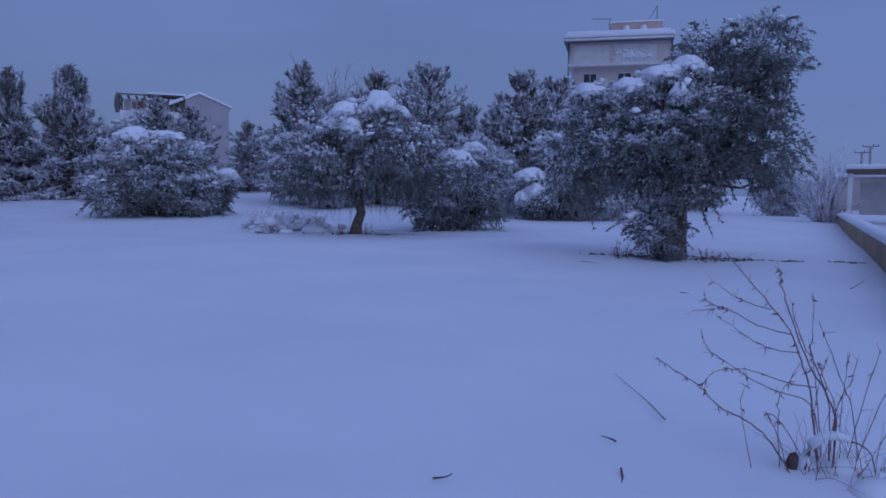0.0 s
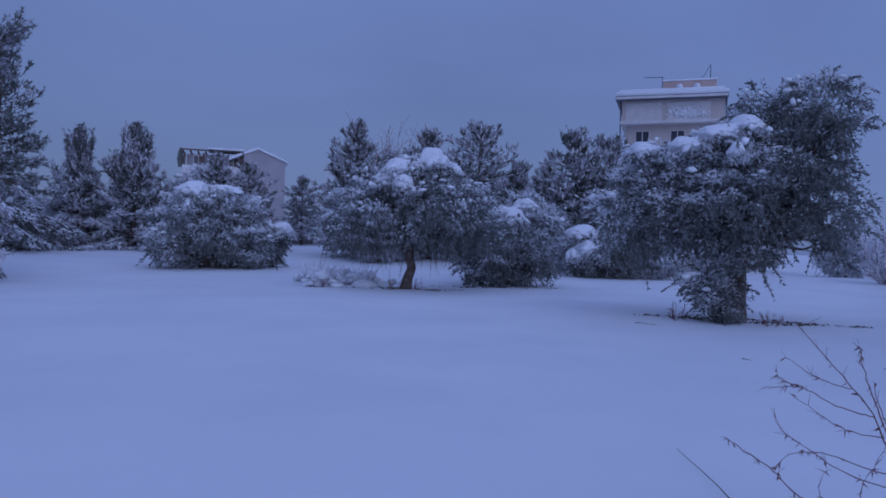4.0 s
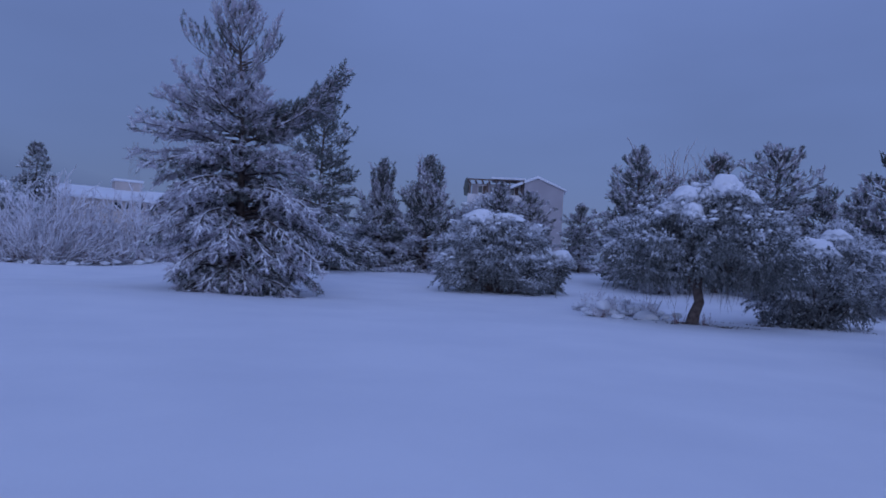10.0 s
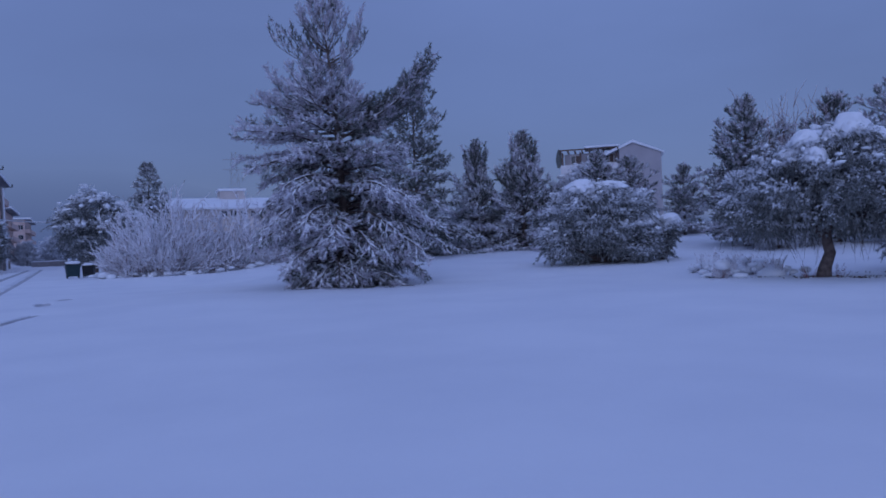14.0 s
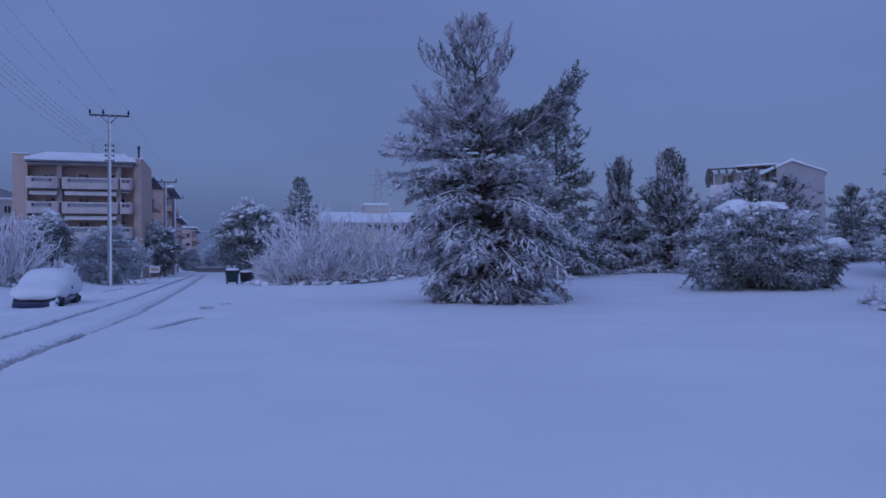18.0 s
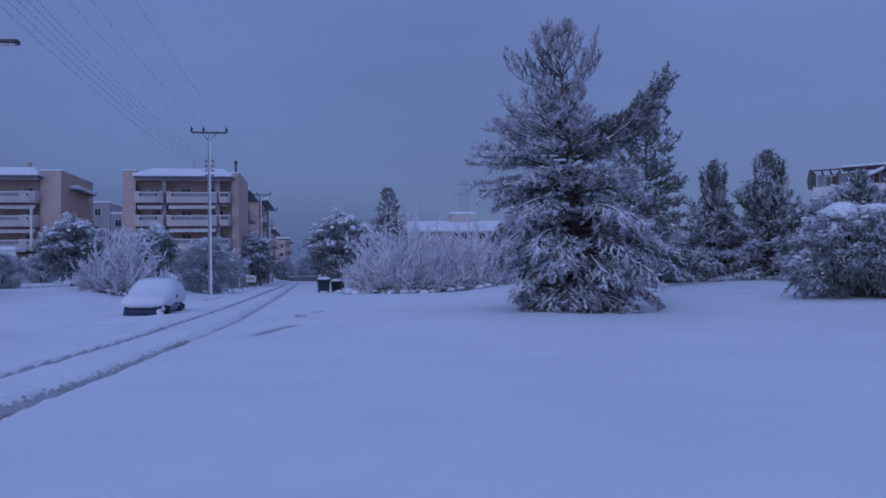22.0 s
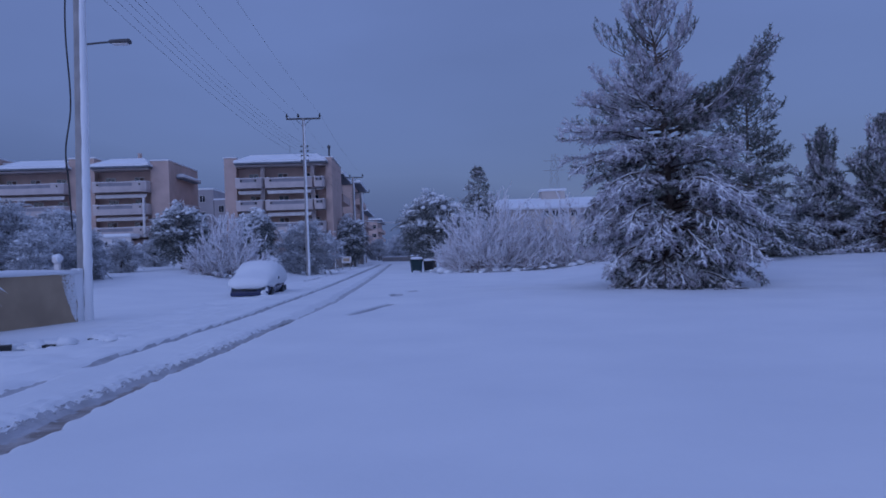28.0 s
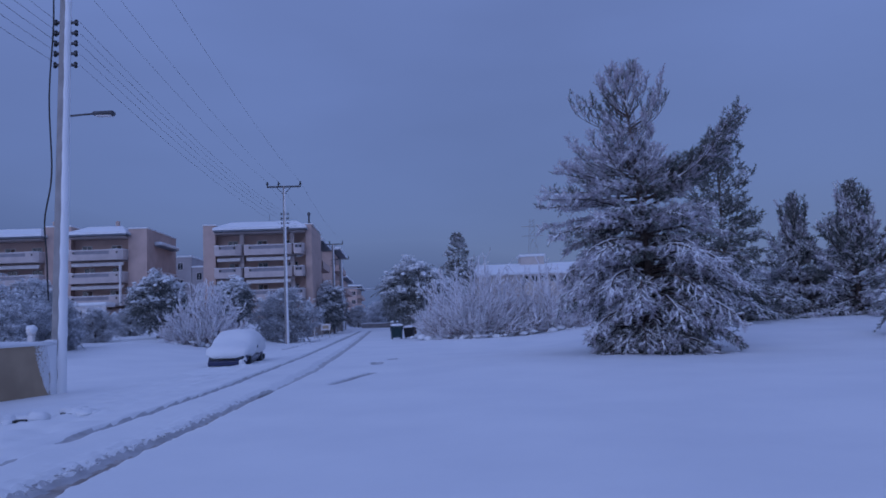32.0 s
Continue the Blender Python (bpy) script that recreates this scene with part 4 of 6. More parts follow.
conifer(back2, np.random.default_rng(16), 7.9, lambda h, a: np.interp(h, [0, 0.3, 0.6, 0.8, 1.0], [1.5, 2.3, 2.4, 1.9, 0.7]), slopes([0, 0.5, 0.85, 1], [0.0, 0.15, 0.25, 1.0], [-0.2, 0.2, 0.4, 2]), 14, 8, BACK_LIFT, lambda h: 0.5 + 0 * h, BACK_SNOW,
        first=0.8, wild=0.45, blade=(0.2, 0.07), count=12, gap=0.25, every=0.16, shoot=0.38, sec=1.2, lump=0.06)
for az, d, k, src, turn in ((55.6, 47, 1.0, back1, 70), (62.6, 48, 0.80, back1, 150), (67.2, 44, 1.0, back1, 20), (69.8, 45, 0.94, back2, 200), (72.5, 50, 0.8, back2, 40), (65.0, 52, 0.78, back2, 310), (49.6, 48, 0.66, back2, 250), (52.5, 50, 0.75, back2, 100), (74.5, 42, 0.85, back1, 250), (58, 55, 0.8, back1, 220), (45.6, 60, 0.66, back1, 120), (28.9, 56, 0.5, back1, 200), (32.3, 58, 0.5, back2, 30), (76.5, 52, 0.8, back2, 70), (81, 55, 0.6, back1, 30), (39.2, 49, 0.74, back1, 310), (41.6, 50, 0.66, back2, 170)):
    x, y = field(az, d)
    copy_thing(src, pose(x, y, ground_z(x, y), 0, 0, turn) @ Matrix.Scale(k, 4))

# leafless shrubs white with snow
x, y = polar(6.6, 56)
shrub = thing("leafless_shrub", "wide leafless shrub, every stem crusted with snow", "shrub", x, y, turn=-8)
bare_shrub(shrub, np.random.default_rng(41), 6.6, 5.8, 270, 0.019, 20, foot=3.2, crust=0.020, low=0.10, skirt=110)
x, y = polar(12.4, 57)
shrub2 = thing("leafless_shrub", "lower leafless shrub white with snow", "shrub", x, y, turn=-12)
bare_shrub(shrub2, np.random.default_rng(42), 4.8, 5.3, 170, 0.019, 18, foot=2.4, crust=0.020, low=0.10, skirt=70)
x, y = polar(-14.5, 50)
shrub3 = thing("leafless_shrub", "rounded leafless shrub white with snow", "shrub", x, y, turn=14)
bare_shrub(shrub3, np.random.default_rng(43), 3.5, 4.0, 190, 0.018, 18, foot=1.7, crust=0.022, low=0.10, skirt=60)

x, y = field(88.8, 42)
shrub4 = thing("leafless_shrub", "upright pinkish leafless shrub dusted with snow", "shrub", x, y, turn=-88)
bare_shrub(shrub4, np.random.default_rng(45), 1.7, 3.6, 70, 0.018, 12, foot=0.6, crust=0.016, low=0.3)

# pale snow-covered shrubs and trees, copied in several sizes
x, y = polar(1.8, 78)
round1 = thing("evergreen_tree", "round-headed evergreen tree heaped with snow", "tree", x, y, turn=-3)
broadleaf(round1, np.random.default_rng(51), [tuple(1.15 * q for q in l_) for l_ in ((0, 0, 5.1, 1.7, 1.7, 1.6), (-0.9, 0, 3.4, 1.6, 1.4, 1.2), (1.3, 0, 3.2, 1.6, 1.4, 1.7), (0.2, 0, 2.0, 1.8, 1.2, 1.0), (-1.8, 0, 4.2, 1.2, 1.2, 1.2), (1.7, 0, 4.7, 1.1, 1.2, 1.1))], BUSH, 3.6, 44, (0.26, 0.11), 0.2, 1.3, frost=0.9, tuft=0.24, bare=-0.3, wind=0.1, size=0.55, trunks=[[(0, 0, -0.3, 0.2), (0, 0, 3, 0.15)]], floor=0.5)
x, y = polar(-8.3, 66)
pale1 = thing("snowy_tree", "low spreading tree, its leaves pale with snow", "tree", x, y, turn=8, group="snowy trees by the road")
broadleaf(pale1, np.random.default_rng(52), [(-1.7, 0, 2.4, 1.2, 1.2, 1.2), (-0.4, 0, 3.4, 1.2, 1.2, 1.3), (1.0, 0.2, 2.9, 1.3, 1.3, 1.3), (2.1, 0, 2.0, 1.1, 1.1, 1.0), (0.2, 0, 4.3, 0.7, 0.7, 0.6), (0, 0, 1.3, 2.2, 1.5, 1.0), (-1.1, -0.8, 1.2, 0.9, 0.8, 0.8)], DUSTED, 4.0, 40, (0.22, 0.085), 0.3, 0.7, frost=0.9, tuft=0.13, size=0.42, wind=0.1, bare=-0.2, trunks=[[(0, 0, -0.3, 0.15), (0, 0, 2, 0.1)]], floor=0.1)
for az, d, k, src, turn in ((-17.6, 56, 0.60, round1, 40), (-21.8, 54, 0.50, pale1, 210), (-24.0, 47, 0.62, pale1, 100), (-25.9, 46, 0.85, pale1, 300), (-29.2, 43, 0.9, pale1, 15), (-31.8, 40, 0.98, pale1, 130), (-27.5, 39, 0.6, pale1, 99), (-19.5, 62, 0.5, pale1, 20), (-12.2, 62, 0.6, round1, 250), (-4.9, 104, 0.9, round1, 60), (-1.0, 175, 1.3, pale1, 60), (0.9, 150, 1.2, round1, 160), (-2.6, 190, 1.2, pale1, 10), (3.6, 70, 0.66, pale1, 200), (4.4, 86, 0.8, round1, 330), (16.2, 62, 0.8, pale1, 80), (18.0, 66, 0.9, pale1, 10), (23.5, 50, 0.7, pale1, 170), (27.6, 58, 0.62, pale1, 70)):
    x, y = polar(az, d)
    copy_thing(src, pose(x, y, ground_z(x, y) - 0.1, 0, 0, turn) @ Matrix.Scale(k, 4))
for az, d, k, turn in ((31.8, 55, 0.72, 40), (29.4, 56, 0.68, 140), (36.4, 53, 0.92, 230), (38.8, 52, 1.2, 10), (51.6, 42, 0.9, 200), (52.5, 44, 0.8, 90), (64.8, 40, 0.8, 20), (72.8, 38, 0.7, 100), (86.2, 50, 0.62, 120)):
    x, y = field(az, d)
    copy_thing(pale1, pose(x, y, ground_z(x, y) - 0.1, 0, 0, turn) @ Matrix.Scale(k, 4))

x, y = polar(5.5, 92)
fartree = thing("fir_tree", "lone dark fir with tiers of snowy boughs", "tree", x, y, turn=0)
conifer(fartree, np.random.default_rng(17), 12.0, lambda h, a: np.interp(h, [0, 0.6, 0.75, 0.9, 1.0], [1.8, 2.2, 1.7, 0.85, 0.2]), slopes([0, 0.8, 1], [-0.1, -0.05, 0.6], [-0.3, -0.15, 1.5]), 15, 9, ramp([0, 1], [-0.2, 0.2]), lambda h: 0.1 + 0 * h, lambda h: 0.6 + 0 * h,
        first=2.0, wild=0.2, blade=(0.22, 0.07), count=12, gap=0.28, every=0.18, shoot=0.36, lump=0.08)

# a leafless tree above the olive, and low scrub poking out of the snow
x, y = field(52.4, 46)
baretree = thing("leafless_tree", "thin leafless tree grey with frost", "tree", x, y, turn=-52)
bare_shrub(baretree, np.random.default_rng(44), 1.6, 9.2, 60, 0.03, 9, foot=0.3, low=0.75, crust=0.004)
for i, (az, d) in enumerate(((46.3, 29), (47.8, 27.5), (49.4, 28), (51.0, 27), (46.9, 32), (48.6, 31), (50.2, 30.5), (47.2, 26.2), (53.0, 25.2), (54.9, 25.1), (75.0, 18.0), (81.5, 17.6))):
    x, y = field(az, d)
    sc = thing("scrub", "low dry scrub poking out of the snow", "scrub", x, y, turn=40 * i, group="scrub in the snow")
    big = 1.5 if i < 8 else 1.0
    bare_shrub(sc, np.random.default_rng(60 + i), 0.55 * big, 0.5 * big, 34 if i < 8 else 14, 0.012 if i < 8 else 0.008, 5, foot=0.3 * big, crust=0.012 if i < 8 else 0.004, snow=i < 8)
    if i < 8:
        rg = np.random.default_rng(70 + i)
        v, f = tufts(rg, rg.normal(size=(13, 3)) * [0.5, 0.35, 0.10] + [0, 0, 0.18], 0.5 * rg.uniform(0.16, 0.5, 13), True, 0.55)
        part("snow_cap", raw_mesh("snow_cap", v, f, True), SNOW, sc)

# the dry shrub beside the camera
x, y = 4.89, -0.58
dry = thing("dry_shrub", "dry reddish shrub with thin bare stems over snow", "shrub", x, y, turn=-89)
rg = np.random.default_rng(80)


fine, scraps, scrap_ways = [], [], []


def dry_stem(r0, r1, depth, *pts):
    """One thin, slightly crooked stem of the dry shrub, with buds, side twigs and withered leaf scraps."""
    p = np.array(pts, float)
    k = np.linspace(0, len(p) - 1, 4 * len(p))
    i = np.clip(k.astype(int), 0, len(p) - 2)
    f = (k - i)[:, None]
    q0, q1, q2, q3 = p[np.clip(i - 1, 0, None)], p[i], p[i + 1], p[np.clip(i + 2, None, len(p) - 1)]
    c = 0.5 * (2 * q1 + (q2 - q0) * f + (2 * q0 - 5 * q1 + 4 * q2 - q3) * f ** 2 + (3 * q1 - q0 - 3 * q2 + q3) * f ** 3)
    c += rg.normal(size=c.shape) * 0.0025
    n = len(c)
    st = np.stack([c[:, 0], depth + 0.05 * np.sin(np.linspace(0, 3, n) + 9 * depth), c[:, 1], np.linspace(r0, r1, n)], -1)
    part("stem", raw_mesh("stem", *tubes([st], 6), True), BROWN, dry)
    for j in range(2 * len(p)):
        m = rg.integers(n // 3, n)
        d = unit(st[m, :3] - st[m - 1, :3])
        fine.append(bent(rg, st[m, :3], unit(d + rg.normal(size=3) * 0.6), rg.uniform(0.015, 0.07), 0.0013, 3, tip=0.5))
        if rg.random() < 0.6:
            scraps.append(st[m, :3])
            scrap_ways.append(unit(d * 0.3 + np.array([rg.normal() * 0.4, rg.normal() * 0.4, -0.7])))


dry_stem(0.006, 0.0022, 0.0, (0.10, -0.02), (0.09, 0.19), (0.08, 0.35), (-0.02, 0.52), (-0.10, 0.69), (-0.16, 0.86), (-0.20, 0.98), (-0.22, 1.1))
dry_stem(0.006, 0.0022, 0.03, (0.02, -0.02), (-0.02, 0.28), (-0.04, 0.42), (-0.08, 0.56), (-0.15, 0.74), (-0.26, 0.89), (-0.36, 1.01), (-0.51, 1.19))
dry_stem(0.004, 0.0018, 0.02, (0.07, 0.0), (0.06, 0.33), (-0.01, 0.55), (-0.11, 0.75), (-0.15, 0.92))
dry_stem(0.0035, 0.0018, 0.03, (-0.15, 0.74), (-0.25, 0.75), (-0.35, 0.78), (-0.49, 0.85), (-0.59, 0.88), (-0.62, 0.94))
dry_stem(0.003, 0.0015, 0.02, (-0.10, 0.64), (-0.22, 0.64), (-0.33, 0.67), (-0.44, 0.74), (-0.54, 0.81))
dry_stem(0.0026, 0.0014, 0.04, (-0.25, 0.87), (-0.37, 0.89), (-0.49, 0.95), (-0.57, 1.01))
dry_stem(0.0032, 0.0015, -0.02, (-0.01, 0.47), (-0.15, 0.47), (-0.29, 0.50), (-0.44, 0.51), (-0.55, 0.47), (-0.61, 0.40))
dry_stem(0.0034, 0.0016, -0.05, (0.02, 0.0), (-0.02, 0.36), (-0.20, 0.42), (-0.34, 0.47), (-0.46, 0.54), (-0.59, 0.62), (-0.62, 0.73))
dry_stem(0.0044, 0.0022, -0.10, (-0.10, -0.02), (-0.22, 0.16), (-0.35, 0.25), (-0.48, 0.29), (-0.57, 0.36), (-0.64, 0.42), (-0.75, 0.47), (-0.86, 0.54))
dry_stem(0.0024, 0.0014, 0.03, (-0.49, 0.85), (-0.58, 0.84), (-0.68, 0.83))
dry_stem(0.003, 0.0014, -0.06, (-0.17, -0.02), (-0.19, 0.27), (-0.19, 0.39), (-0.14, 0.49), (-0.10, 0.59))
dry_stem(0.0024, 0.0012, -0.12, (-0.30, -0.02), (-0.38, 0.34), (-0.35, 0.45))
dry_stem(0.0034, 0.0014, 0.08, (0.22, -0.02), (0.18, 0.30), (0.12, 0.48), (0.04, 0.69), (0.0, 0.79))
dry_stem(0.003, 0.0014, 0.06, (0.04, -0.02), (-0.02, 0.54), (-0.05, 0.65), (-0.04, 0.76), (-0.05, 0.98))
dry_stem(0.0034, 0.0016, 0.02, (0.07, -0.02), (0.09, 0.32), (0.16, 0.51), (0.18, 0.64))
dry_stem(0.0034, 0.0016, -0.03, (0.08, -0.02), (0.10, 0.30), (0.03, 0.50), (-0.01, 0.61))
dry_stem(0.003, 0.0016, -0.08, (-0.12, -0.02), (-0.19, 0.18), (-0.25, 0.29))
dry_stem(0.003, 0.0016, -0.05, (-0.02, 0.02), (-0.17, 0.23), (-0.25, 0.29))
dry_stem(0.006, 0.003, -0.06, (-0.04, 0.02), (-0.02, 0.14), (0.04, 0.20), (0.15, 0.20), (0.26, 0.15), (0.30, 0.0))
dry_stem(0.0026, 0.0014, 0.0, (0.0, 0.1), (-0.01, 0.39), (0.04, 0.65))
dry_stem(0.0026, 0.0014, 0.05, (0.12, 0.0), (0.12, 0.33), (0.14, 0.66))
dry_stem(0.003, 0.0014, 0.07, (0.15, -0.02), (0.24, 0.47), (0.29, 0.70))
dry_stem(0.003, 0.0014, 0.03, (0.18, -0.02), (0.31, 0.42), (0.37, 0.59))
dry_stem(0.0026, 0.0014, -0.02, (0.20, -0.02), (0.36, 0.28), (0.48, 0.38))
for j in range(46):
    a, k = rg.uniform(0, 6.28), math.sqrt(rg.random())
    p = np.array([0.10 + 0.30 * k * math.cos(a), 0.22 * k * math.sin(a), 0.0])
    fine.append(bent(rg, p, [rg.normal() * 0.5, rg.normal() * 0.5, 1.0], rg.uniform(0.12, 0.45), 0.0016, 5, sag=-0.3, wob=0.14, tip=0.4))
part("shootwork", raw_mesh("shootwork", *tubes(fine, 4)), BROWN, dry)
part("withered_foliage", raw_mesh("withered_foliage", *leaves(rg, np.array(scraps), np.array(scrap_ways), 2, 0.004, 0.035, 0.009, 0.3)), BROWN, dry, "withered leaf scraps")
part("root_stub", raw_mesh("root_stub", *tubes([[(-0.10, -0.05, -0.03, 0.03), (-0.11, -0.05, 0.03, 0.034), (-0.10, -0.05, 0.08, 0.026), (-0.09, -0.05, 0.10, 0.004)]], 9), True), BARK, dry)
part("snow_ridge", raw_mesh("snow_ridge", *tubes([[(-0.06, -0.05, -0.01, 0.03), (-0.045, -0.055, 0.08, 0.032), (-0.015, -0.06, 0.165, 0.03), (0.045, -0.06, 0.222, 0.028), (0.11, -0.06, 0.228, 0.024), (0.17, -0.06, 0.215, 0.014)]], 9), True), SNOW, dry, "arched ridge of snow on a bent stem")
v, f = tufts(rg, np.array([[0.30, 0.05, 0.0], [0.45, 0.1, 0.01], [-0.02, 0.1, 0.0], [0.3, -0.2, -0.01], [0.12, 0.12, 0.0], [0.6, 0.0, 0.0]]), 0.13, True, 0.4)
part("snow_cap", raw_mesh("snow_cap", v, f, True), SNOW, dry)
for k, (tx, ty, ln, turn) in enumerate(((3.66, 1.16, 0.11, -45), (5.27, 0.31, 1.15, 28), (4.3, 0.34, 0.3, -135), (4.7, 0.48, 0.10, 80), (12.19, 1.55, 0.14, -70), (14.17, -0.81, 0.26, -80), (12.38, -0.38, 0.16, 10), (16.1, 4.5, 0.6, -60), (18.3, 1.5, 0.5, -80), (18.4, 4.1, 0.4, -70), (17.4, 4.0, 0.3, -50))):
    tw = thing("fallen_twig", "small dark twig lying on the snow", "twig", tx, ty, ground_z(tx, ty) + 0.012, turn=turn, group="twigs on the snow")
    rg = np.random.default_rng(90 + k)
    part("stick", raw_mesh("stick", *tubes([bent(rg, (0, 0, 0.012), (1, 0, 0.05 if ln < 0.25 else 0.11), ln, 0.007 if ln < 0.7 else 0.0045, 4, wob=0.2 if ln < 0.7 else 0.06, tip=0.4)], 5), True), BARK, tw)

# dead leaves and bare soil under the old olive and the olive
for az, d, w, n in ((78.5, 17.9, 2.4, 520), (54.1, 25.2, 1.1, 260), (62.0, 28.2, 2.0, 260), (20.5, 27.4, 2.4, 420)):
    x, y = field(az, d) if az > 30 else polar(az, d)
    lt = thing("leaf_litter", "scattered dead leaves and twigs on the snow", "litter", x, y, turn=-az, kind="stuff")
    rg = np.random.default_rng(int(az))
    hx, hy = rg.normal(size=16) * w * 0.65, rg.normal(size=16) * 0.34 + 0.2
    c_ = rg.integers(0, 16, n)
    px, py = hx[c_] + rg.normal(size=n) * 0.22, hy[c_] + rg.normal(size=n) * 0.07
    wx, wy = x + px * math.cos(radians(-az)) - py * math.sin(radians(-az)), y + px * math.sin(radians(-az)) + py * math.cos(radians(-az))
    pz = ground_z(wx, wy) - ground_z(x, y) + 0.012
    ways = np.stack([rg.normal(size=n), rg.normal(size=n), 0 * px], -1)
    part("litter", raw_mesh("litter", *leaves(rg, np.stack([px, py, pz], -1), unit(ways), 1, 0.004, 0.07, 0.05, 0.12)), BARK, lt)

# ---- poles, wires, street furniture ----
def power_pole(x, y, height, r0, r1, arm=True, lean=0.0, racks=(), lamp=None, turn=0):
    root = thing("power_pole", "tall concrete power pole, one side plastered with snow", "power pole", x, y, turn=turn, group="poles along the road")
    at = lambda z: lean * z / height
    part("shaft", raw_mesh("shaft", *tubes([[(at(z), 0, z, r0 + (r1 - r0) * z / height) for z in np.linspace(-0.3, height, 9)]], 12), True), CONCRETE, root)
    rg = np.random.default_rng(int(abs(y)))
    part("snow_crust", raw_mesh("snow_crust", *tubes([[(at(z) + 0.52 * r, -0.34 * r, z, r * rg.uniform(0.64, 0.72)) for z in np.linspace(-0.2, height - 0.2, 60) for r in [r0 + (r1 - r0) * z / height]]], 10), True), SNOW_TUFT, root, "snow plastered on one side")
    if arm:
        part("crossarm", boxes((at(height) - 1.45, at(height) + 1.45, -0.06, 0.06, height - 0.1, height + 0.04), bevel=0.01), METAL, root)
        for s in (-1, 1):
            part("brace", raw_mesh("brace", *tubes([[(at(height), -0.05, height - 0.75, 0.03), (at(height) + s * 0.6, -0.05, height - 0.1, 0.03)]], 5)), METAL, root)
        for ix in (-1.4, -0.45, 1.4):
            ix += at(height)
            part("insulator", raw_mesh("insulator", *tubes([[(ix, 0, height, 0.04), (ix, 0, height + 0.12, 0.05), (ix, 0, height + 0.16, 0.10), (ix, 0, height + 0.24, 0.10), (ix, 0, height + 0.28, 0.06), (ix, 0, height + 0.42, 0.06)]], 8), True), DARK, root)
    for z in racks:
        b = part("bracket", boxes((at(z) - 0.3, at(z) + 0.34, -0.05, 0.05, z - 0.03, z + 0.03), bevel=0.008), METAL, root)
        for s in (-0.27, 0.31):
            part("spool", raw_mesh("spool", *tubes([[(at(z) + s, 0, z - 0.09, 0.03), (at(z) + s, 0, z - 0.05, 0.06), (at(z) + s, 0, z, 0.04), (at(z) + s, 0, z + 0.05, 0.06), (at(z) + s, 0, z + 0.09, 0.03)]], 8), True), DARK, b)
    if lamp:
        z, ln = lamp
        part("lamp_arm", raw_mesh("lamp_arm", *tubes([[(at(z), 0, z - 0.05, 0.03), (at(z) + ln * 0.4, 0, z, 0.028), (at(z) + ln * 0.65, 0, z + 0.02, 0.028)]], 6), True), METAL, root)
        bm = boxes((-0.30, 0.30, -0.13, 0.13, -0.05, 0.08), bevel=0.05)
        for v in bm.verts:
            k = 0.75 + 0.25 * (v.co.x + 0.3) / 0.6
            v.co.y *= k
            v.co.z = v.co.z * k
        head = part("lamp_head", bm, METAL, root, loc=(at(z) + ln * 0.65 + 0.26, 0, z + 0.01))
        part("lens", boxes((-0.2, 0.24, -0.09, 0.09, -0.08, -0.045), bevel=0.015), WHITE, head)
    return root


power_pole(-9.36, 21.0, 13.6, 0.205, 0.14, lean=0.14, racks=(10.72, 10.40, 10.09, 9.78, 9.44), lamp=(7.95, 1.33))
power_pole(-8.85, 61.9, 13.5, 0.17, 0.10, racks=(11.1, 10.7, 10.3, 9.9), lamp=(7.45, 1.4))
power_pole(-8.1, 105, 13.0, 0.22, 0.15, racks=(10.6, 10.2, 9.8))
power_pole(-8.4, 126, 12.6, 0.34, 0.24, racks=(11.0, 10.0))
power_pole(-9.6, -17.0, 13.6, 0.2, 0.14, racks=(10.7, 10.1, 9.5))


def wire(p, q, sag, r=0.0062):
    p, q = np.array(p, float), np.array(q, float)
    t = np.linspace(0, 1, 17)
    pts = [(*(p + (q - p) * k - [0, 0, sag * 4 * k * (1 - k)]), r) for k in t]
    w = new("overhead_wire", raw_mesh("overhead_wire", *tubes([pts], 4), True))
    w.data.materials.append(WIRE)
    return tagged(w, "thin dark overhead wire strung between poles", "wire", "wires along the road")


for dx in (-1.4, -0.45, 1.4):
    wire((-9.6 + dx, -17, 14.0), (-9.11 + dx, 21, 14.0), 0.5)
    wire((-9.11 + dx, 21, 14.0), (-8.85 + dx, 61.9, 13.9), 0.55)
    wire((-8.85 + dx, 61.9, 13.9), (-8.1 + dx, 105, 13.4), 0.6)
for z1, z2 in ((10.72, 11.1), (10.40, 10.85), (10.09, 10.6), (9.78, 10.3), (9.44, 9.9)):
    wire((-9.6 - 0.3, -17, z1), (-9.43, 21, z1), 0.5)
    wire((-8.84, 21, z1), (-8.55, 61.9, z2), 0.6)
    wire((-8.55, 61.9, z2), (-7.8, 105, z2 - 0.4), 0.6)
cable = new("pole_cable", raw_mesh("pole_cable", *tubes([[(-9.57 + 0.05 * math.sin(z * 1.3) - (0.14 * math.exp(-((z - 4.9) / 0.8) ** 2)), 20.85, z, 0.022) for z in np.linspace(2.6, 12, 40)]], 6), True))
cable.data.materials.append(WIRE)
tagged(cable, "black cable sagging down beside the concrete pole", "cable")
snowy = wire((-8.2, 126, 7.6), (5.0, 120, 7.0), 0.35, 0.08)
snowy.data.materials[0] = SNOW_TUFT
tagged(snowy, "cable across the street, thick with snow", "wire")


def soft_part(name, bm, mat, parent, label=""):
    ob = part(name, bm, mat, parent, label)
    ob.data.polygons.foreach_set("use_smooth", np.full(len(ob.data.polygons), True))
    return ob


